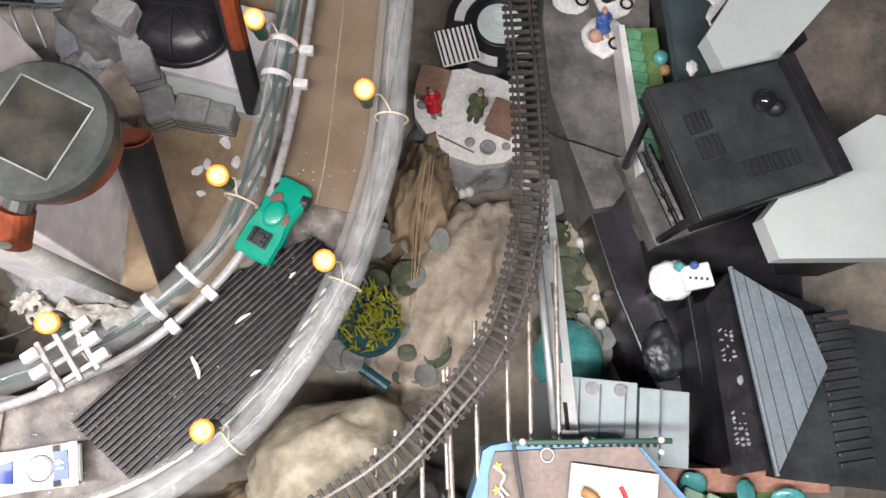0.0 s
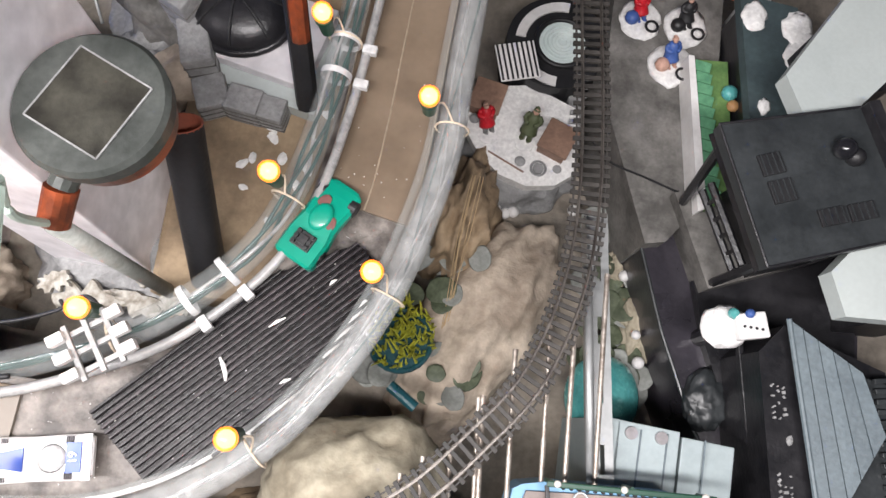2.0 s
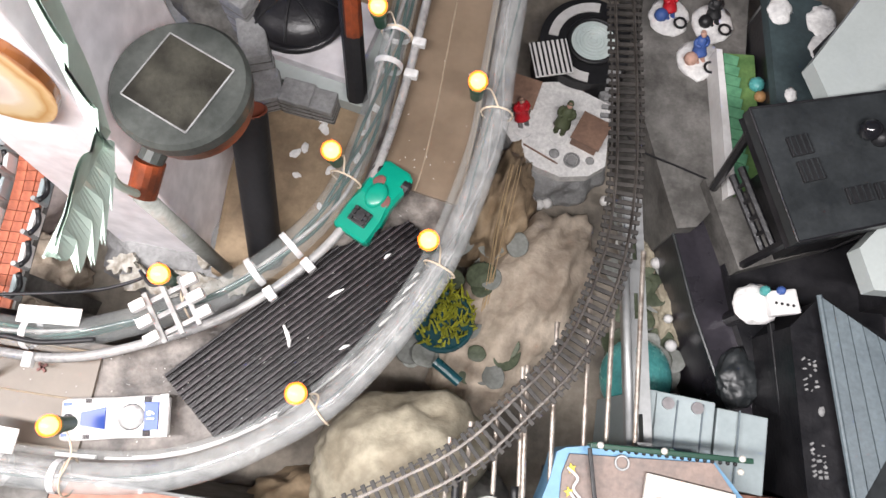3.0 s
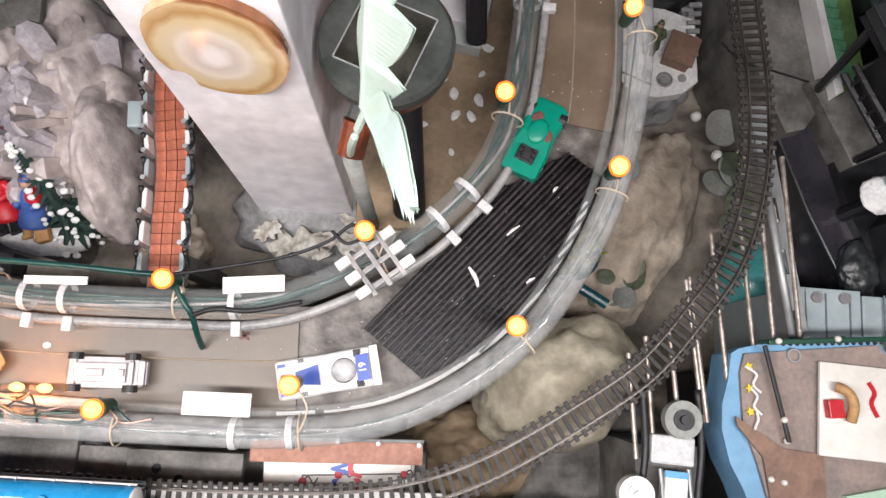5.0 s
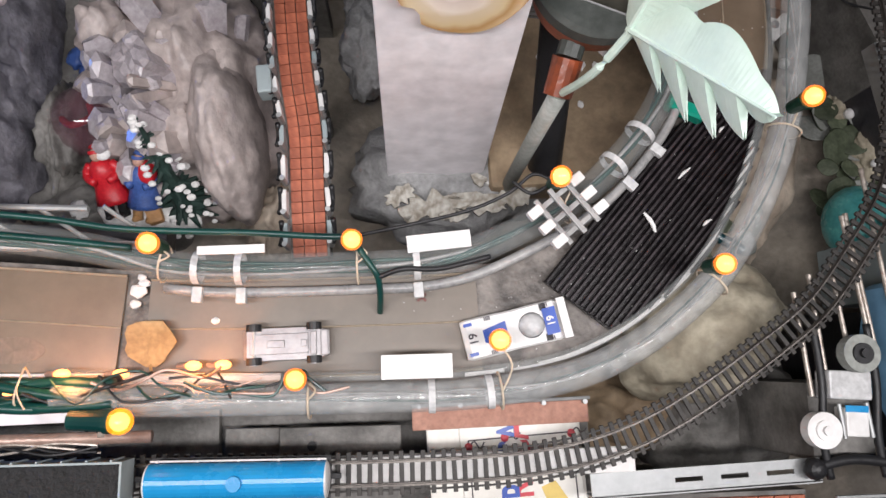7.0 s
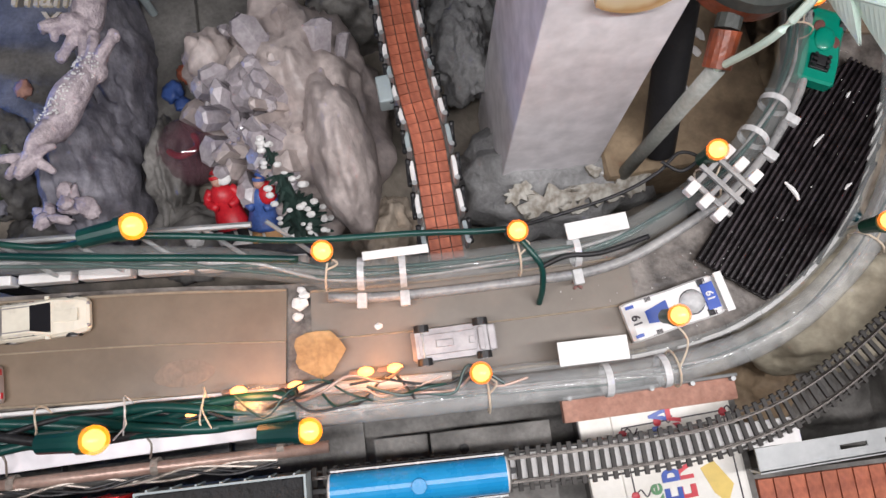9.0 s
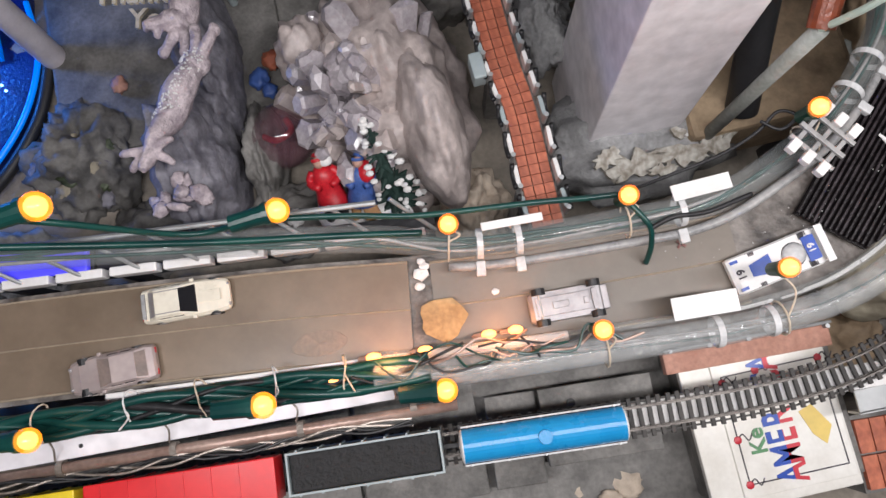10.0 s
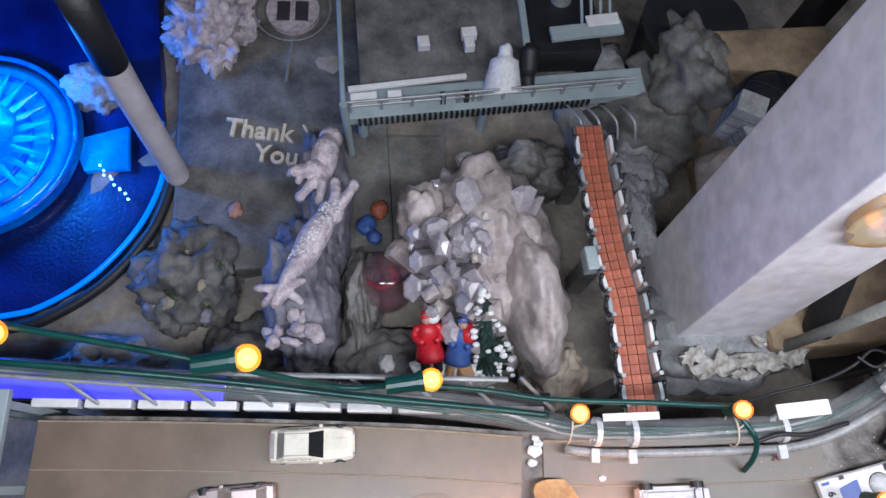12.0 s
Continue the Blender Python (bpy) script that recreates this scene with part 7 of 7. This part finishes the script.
# ---- deer, ball, text ----
def deer(label, rump, chest, head, hooves, ears):
    bm = bmesh.new()
    rump, chest, head = Vector(rump), Vector(chest), Vector(head)
    mid = (rump + chest) / 2 + Vector((0, 0, 0.006))
    neck = chest.lerp(head, 0.55) + Vector((0, 0, 0.008))
    body = smoothpath([rump, mid, chest, neck, head], 6)
    girth = smoothpath([(0.009, 0, 0), (0.0145, 0, 0), (0.013, 0, 0), (0.008, 0, 0), (0.0075, 0, 0)], 6)
    sweep(bm, body, [g.x for g in girth], 14)
    ball(bm, rump, 0.0135, 1, 1, 0.95, 12)
    face = (head - chest).normalized()
    sweep(bm, [head, head + face * 0.012, head + face * 0.021], [0.0085, 0.0066, 0.0038], 10)
    for i, h in enumerate(hooves):
        root = rump if i < 2 else chest
        h = Vector(h)
        knee = root.lerp(h, 0.5) + Vector((0.003, -0.002, 0.006))
        sweep(bm, smoothpath([root, knee, h], 5), [0.0082 - 0.0004 * k for k in range(11)], 8)
        ball(bm, h, 0.0058, 1, 1.2, 0.9, 8)
    for e in ears:
        e = Vector(e)
        sweep(bm, smoothpath([head, head.lerp(e, 0.6) + Vector((0, 0, 0.004)), e], 4), [0.004, 0.0052, 0.005, 0.0045, 0.0042, 0.004, 0.0036, 0.003, 0.0015], 8)
    for v in bm.verts:
        v.co += Vector((0.6, 0.6, 1)) * 0.0011 * noise.noise(v.co * 260) + Vector((0, 0, 0.0014)) * noise.noise(v.co * 90)
    ob = solo("deer_figurine", bm, DEERSTONE, label, "figurine", "deer on the rock", smooth=True)
    skin = ob.modifiers.new("skin", "REMESH")
    skin.mode, skin.voxel_size, skin.use_smooth_shade = "VOXEL", 0.0011, True
    whole = bpy.data.meshes.new_from_object(ob.evaluated_get(bpy.context.evaluated_depsgraph_get()))
    ob.modifiers.clear()
    ob.data = whole
    return ob


deer("pale speckled resin deer figurine stretched over the rock", (-0.624, 0.378, -0.075), (-0.65, 0.325, -0.066), (-0.663, 0.292, -0.052), ((-0.62, 0.408, -0.07), (-0.601, 0.404, -0.066)), ((-0.69, 0.292, -0.05), (-0.682, 0.276, -0.052), (-0.642, 0.3, -0.05), (-0.645, 0.279, -0.055)))
deer("pale resin deer figurine behind another deer", (-0.63, 0.478, -0.105), (-0.638, 0.435, -0.095), (-0.652, 0.428, -0.082), ((-0.627, 0.484, -0.11), (-0.633, 0.485, -0.11), (-0.658, 0.402, -0.09), (-0.638, 0.399, -0.09)), ((-0.672, 0.424, -0.084), (-0.66, 0.413, -0.082)))
boulder("boulder", FROST, "broad frosted grey rock under the deer", (-0.662, 0.318, -0.185), (0.04, 0.085, 0.1), 0.2, 2.2, 86, 4)
boulder("boulder", FROST, "frosted rock under the second deer", (-0.642, 0.44, -0.195), (0.03, 0.085, 0.09), 0.22, 2.4, 88, 5)
flowers = thing("resin_flowers", (-0.66, 0.26, -0.1), "pale resin flower sprig at the foot of the deer", "ornament")
for k in range(9):
    x, y = -0.662 + rnd.uniform(-0.025, 0.025), 0.258 + rnd.uniform(-0.014, 0.02)
    part("petal", rock(bmesh.new(), (x, y, -0.098 + rnd.uniform(-0.01, 0.012)), (rnd.uniform(0.004, 0.009), rnd.uniform(0.006, 0.014), 0.004), 0.3, 2, 3, k + 0.5, rnd.uniform(0, 180)), DEERSTONE, flowers, smooth=True)
spots = bmesh.new()
for k in range(200):
    v, w = rnd.uniform(-0.1, 1), rnd.uniform(-1, 1)
    c = Vector((-0.624, 0.378, -0.075)).lerp(Vector((-0.65, 0.325, -0.066)), v)
    bmesh.ops.create_icosphere(spots, subdivisions=1, radius=rnd.uniform(0.0005, 0.0013), matrix=Matrix.Translation((c.x + 0.014 * w, c.y + 0.005 * w, c.z + 0.0205 * math.sqrt(1 - w * w * 0.9))))
solo("snow_speckles", spots, SNOW, "white speckles of artificial snow on the deer", "speckles", kind="stuff")
boulder("boulder", GREYSTONE, "blue-grey stone beside the deer", (-0.597, 0.32, -0.2), (0.022, 0.06, 0.05), 0.25, 2.4, 90, 0)
gbl = thing("glass_ball", (-0.572, 0.335, -0.2), "plum coloured glass ball on the ground", "glass ball")
part("sphere", ball(bmesh.new(), (-0.572, 0.333, -0.175), 0.035, seg=32), PURPLEGLASS, gbl, smooth=True)
part("swirl", sweep(bmesh.new(), smoothpath([(-0.59, 0.33, -0.16), (-0.575, 0.32, -0.15), (-0.56, 0.33, -0.155), (-0.565, 0.345, -0.16)], 5), 0.0035, 8), REDCOAT, gbl, smooth=True)
for x, y, s, m in ((-0.595, 0.41, 0.011, SKYCOAT), (-0.585, 0.395, 0.008, SKYCOAT), (-0.58, 0.43, 0.01, BRICKRED), (-0.75, 0.43, 0.009, TERRAPALE), (-0.57, 0.24, 0.009, SNOW)):
    solo("pebble", rock(bmesh.new(), (x, y, -0.165 if m is SNOW else -0.195), (s, s * 1.1, s * 0.7), 0.4, 2, 3, s * 999), m, "small coloured pebble lying on the slate", "pebble", "coloured pebbles", smooth=True)
ty = thing("thank_you_lettering", (-0.72, 0.52, -0.2), "pale gold raised words fixed to the slate", "lettering")
lettering("word", "Thank", 0.034, GOLD, ty, pose(-0.729, 0.537, -0.198, 0, 0, -7), 0.002)
lettering("word", "You", 0.033, GOLD, ty, pose(-0.706, 0.503, -0.198, 0, 0, -7), 0.002)
part("underbar", sweep(bmesh.new(), smoothpath([(-0.675, 0.545, -0.197), (-0.668, 0.53, -0.197), (-0.672, 0.51, -0.197)], 5), 0.0018, 6), GOLD, ty)
rs = thing("round_sign", (-0.695, 0.72, -0.2), "round lilac plaque with dark bars in a wire ring", "plaque")
part("plate", cyl(bmesh.new(), (-0.695, 0.715, -0.2), (-0.695, 0.715, -0.192), 0.035, seg=30), DEERSTONE, rs)
for dx in (-0.012, 0.012):
    part("bar", box(bmesh.new(), (-0.695 + dx, 0.712, -0.191), (0.017, 0.03, 0.002), 0, 0.001), INK, rs)
part("wire_ring", sweep(bmesh.new(), [(-0.695 + 0.05 * math.cos(a), 0.715 + 0.05 * math.sin(a), -0.19) for a in [k * math.pi / 16 for k in range(33)]], 0.0014, 6), STEEL, rs)
part("stake", cyl(bmesh.new(), (-0.695, 0.675, -0.2), (-0.7, 0.61, -0.2), 0.002, seg=6), STEEL, rs)
solo("sign_plinth", box(bmesh.new(), (-0.69, 0.735, -0.235), (0.15, 0.12, 0.06), 2, 0.003), GREYSTONE, "dark plinth under the round plaque", "plinth")

# ---- pier with railing ----
pier = thing("toy_pier", (-0.44, 0.56, -0.15), "grey toy harbour pier with a long railing", "toy pier")
part("front_beam", box(bmesh.new(), (-0.44, 0.546, -0.126), (0.352, 0.036, 0.014), 6, 0.001), GREYPAINT, pier)
part("dark_deck", box(bmesh.new(), (-0.475, 0.63, -0.14), (0.26, 0.18, 0.012), 4, 0.001), GREYSTONE, pier)
for k in range(44):
    part("tooth", box(bmesh.new(), (-0.6 + 0.0062 * k, 0.5105 + 0.00065 * k, -0.126), (0.003, 0.005, 0.012), 6), BLACK, pier)
for k in range(10):
    x = -0.61 + 0.035 * k
    part("railing_post", cyl(bmesh.new(), (x, 0.52 + 0.105 * (x + 0.61), -0.12), (x, 0.52 + 0.105 * (x + 0.61), -0.098), 0.002, seg=8), STEEL, pier)
for z in (-0.099, -0.108):
    part("hand_rail", cyl(bmesh.new(), (-0.615, 0.519, z), (-0.28, 0.555, z), 0.0017, seg=8), STEEL, pier)
part("side_rail", cyl(bmesh.new(), (-0.617, 0.515, -0.1), (-0.628, 0.70, -0.1), 0.003, seg=8), GREYPAINT, pier)
part("corner_post", cyl(bmesh.new(), (-0.614, 0.508, -0.2), (-0.616, 0.512, -0.09), 0.0045, seg=10), GREYPAINT, pier)
part("grey_canopy", box(bmesh.new(), (-0.34, 0.604, -0.08), (0.085, 0.018, 0.006), 8, 0.001), GREYPAINT, pier)
part("white_canopy", box(bmesh.new(), (-0.322, 0.615, -0.074), (0.038, 0.014, 0.003), 8, 0.0006), WHITEPL, pier)
for k in range(4):
    part("mast", cyl(bmesh.new(), (-0.345 + 0.011 * k, 0.606, -0.08), (-0.345 + 0.011 * k, 0.72, -0.05), 0.0018, seg=6), GREYPAINT, pier)
part("bench_rail", box(bmesh.new(), (-0.545, 0.546, -0.1), (0.135, 0.006, 0.005), 8, 0.001), WHITEPL, pier, "white bench rail")
for x, y, w, d in ((-0.595, 0.532, 0.03, 0.012), (-0.56, 0.536, 0.016, 0.01), (-0.472, 0.622, 0.018, 0.012), (-0.472, 0.607, 0.012, 0.014), (-0.526, 0.608, 0.014, 0.014)):
    part("deck_box", box(bmesh.new(), (x, y, -0.113), (w, d, 0.012), 6, 0.001), WHITEPL, pier, "small white box")
for k, x in enumerate((-0.505, -0.487, -0.478, -0.462)):
    part("bollard", box(bmesh.new(), (x, 0.535 + 0.1 * (x + 0.5), -0.113), (0.006, 0.01, 0.014), 6, 0.001), BLACK if k % 2 == 0 else STEEL, pier)
part("warehouse", box(bmesh.new(), (-0.362, 0.66, -0.12), (0.078, 0.15, 0.05), 3, 0.001), BLACK, pier, "flat black warehouse")
part("warehouse_vent", cyl(bmesh.new(), (-0.362, 0.66, -0.096), (-0.362, 0.66, -0.088), 0.013, 0.011, 20), STEEL, pier)
part("gantry", box(bmesh.new(), (-0.412, 0.66, -0.09), (0.008, 0.16, 0.006), 3, 0.001), GREYPAINT, pier)
statue = sweep(bmesh.new(), smoothpath([(0, 0, 0), (0, 0.012, 0.01), (0.002, 0.03, 0.022), (0.002, 0.042, 0.03)], 6), [0.024 - 0.0007 * k for k in range(12)] + [0.0095, 0.0085, 0.008, 0.0078, 0.0075, 0.006, 0.003], 14)
for v in statue.verts:
    v.co += Vector((0.002, 0.002, 0.002)) * noise.noise(v.co * 120)
bmesh.ops.translate(statue, verts=statue.verts, vec=(-0.435, 0.548, -0.117))
part("white_statue", statue, SNOW, pier, "white plaster ornament", smooth=True)
statue = sweep(bmesh.new(), smoothpath([(0, 0, 0), (0, 0.014, 0.012), (0, 0.032, 0.026), (0, 0.04, 0.03)], 6), [0.0075] * 6 + [0.011] * 8 + [0.008, 0.0065, 0.006, 0.005, 0.002], 12)
bmesh.ops.translate(statue, verts=statue.verts, vec=(-0.405, 0.552, -0.117))
part("dark_statue", statue, BLACK, pier, "dark upright ornament", smooth=True)
for x in (-0.6, -0.45, -0.3):
    part("pile", cyl(bmesh.new(), (x, 0.535 + 0.1 * (x + 0.6), -0.24), (x, 0.535 + 0.1 * (x + 0.6), -0.13), 0.006, seg=10), GREYPAINT, pier)
for k in range(4):
    x = -0.36 + 0.02 * k
    part("hook", sweep(bmesh.new(), smoothpath([(x, 0.53, -0.12), (x - 0.006, 0.51, -0.09), (x + 0.004, 0.49, -0.085), (x + 0.008, 0.475, -0.1)], 5), 0.0016, 6), STEEL, pier, smooth=True)

# ---- blue fountain ----
fo = thing("blue_fountain", (-1.06, 0.515, -0.25), "blue-lit glass fountain bowl with blue tube edging", "fountain")
FX, FY = -1.062, 0.515
for r0, r1, z0, z1 in ((0.07, 0.118, -0.25, -0.205), (0.118, 0.124, -0.205, -0.195)):
    part("bowl", cyl(bmesh.new(), (FX, FY, z0), (FX, FY, z1), r0, r1, 48), BLUEGLASS, fo, smooth=True)
part("lit_dish", cyl(bmesh.new(), (FX, FY, -0.195), (FX, FY, -0.19), 0.112, 0.104, 48), CYANLIT, fo, "cyan glass dish with the LED glow put in", smooth=True)
for k in range(3):
    part("ripple", sweep(bmesh.new(), [(FX + (0.066 + 0.026 * k) * math.cos(a), FY + (0.066 + 0.026 * k) * math.sin(a), -0.188) for a in [j * math.pi / 24 for j in range(49)]], 0.0035, 6), BLUEGLASS, fo, smooth=True)
for k in range(26):
    a = k * 2 * math.pi / 26
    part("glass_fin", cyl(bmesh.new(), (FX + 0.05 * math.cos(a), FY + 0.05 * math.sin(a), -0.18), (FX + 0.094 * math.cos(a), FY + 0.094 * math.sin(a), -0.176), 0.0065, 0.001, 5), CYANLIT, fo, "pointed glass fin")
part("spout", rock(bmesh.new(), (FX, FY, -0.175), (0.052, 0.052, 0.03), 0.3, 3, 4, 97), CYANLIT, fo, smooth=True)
part("lit_edge", sweep(bmesh.new(), smoothpath([(-1.15, 0.29, -0.2), (-1.0, 0.305, -0.2), (-0.95, 0.32, -0.2), (-0.9, 0.358, -0.2), (-0.858, 0.418, -0.2), (-0.84, 0.487, -0.2), (-0.85, 0.55, -0.2)], 8), 0.0033, 8), BLUENEON, fo, "glowing blue tube", smooth=True)
part("pond", prism(bmesh.new(), [(-1.3, 0.28), (-1.0, 0.305), (-0.95, 0.32), (-0.9, 0.358), (-0.858, 0.418), (-0.84, 0.487), (-0.85, 0.55), (-0.88, 0.76), (-1.3, 0.8)], -0.255, -0.206), DEEPBLUE, fo, "dark blue crumpled liner")
part("liner_rim", sweep(bmesh.new(), smoothpath([(-1.15, 0.278, -0.205), (-0.99, 0.293, -0.205), (-0.94, 0.31, -0.205), (-0.888, 0.35, -0.205), (-0.846, 0.412, -0.205), (-0.828, 0.487, -0.205)], 8), 0.007, 8), BLACK, fo, "black pond rim", smooth=True)
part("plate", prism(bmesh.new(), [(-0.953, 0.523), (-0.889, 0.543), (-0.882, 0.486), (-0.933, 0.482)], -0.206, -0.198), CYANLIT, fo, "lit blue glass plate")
for k in range(16):
    part("led", ball(bmesh.new(), (-0.915 + 0.0042 * (k % 10) + 0.002 * math.sin(k * 2.4), 0.487 - 0.0045 * (k % 10) + (0.11 if k > 9 else 0) + 0.002 * math.cos(k * 1.7), -0.196), 0.0017, seg=8), BLUELED, fo)
boulder("boulder", BRICKGREY, "dark ringed stone in the fountain", (-0.93, 0.60, -0.2), (0.04, 0.035, 0.03), 0.3, 2, 99, 0)
boulder("boulder", DEERSTONE, "pale coral rock beside the fountain", (-0.80, 0.69, -0.2), (0.05, 0.06, 0.05), 0.4, 3, 101, 0, ridge=0.4)
wp = thing("white_pipe", (-0.826, 0.476, -0.25), "pale plastic pipe standing beside the fountain", "pipe")
part("pipe_wall", cyl(bmesh.new(), (-0.826, 0.476, -0.26), (-0.816, 0.488, 0.03), 0.0145, seg=24, caps=False), PALEPIPE, wp, smooth=True)
part("dark_sleeve", cyl(bmesh.new(), (-0.8165, 0.4875, 0.02), (-0.812, 0.494, 0.12), 0.0153, seg=24), BLACK, wp, smooth=True)
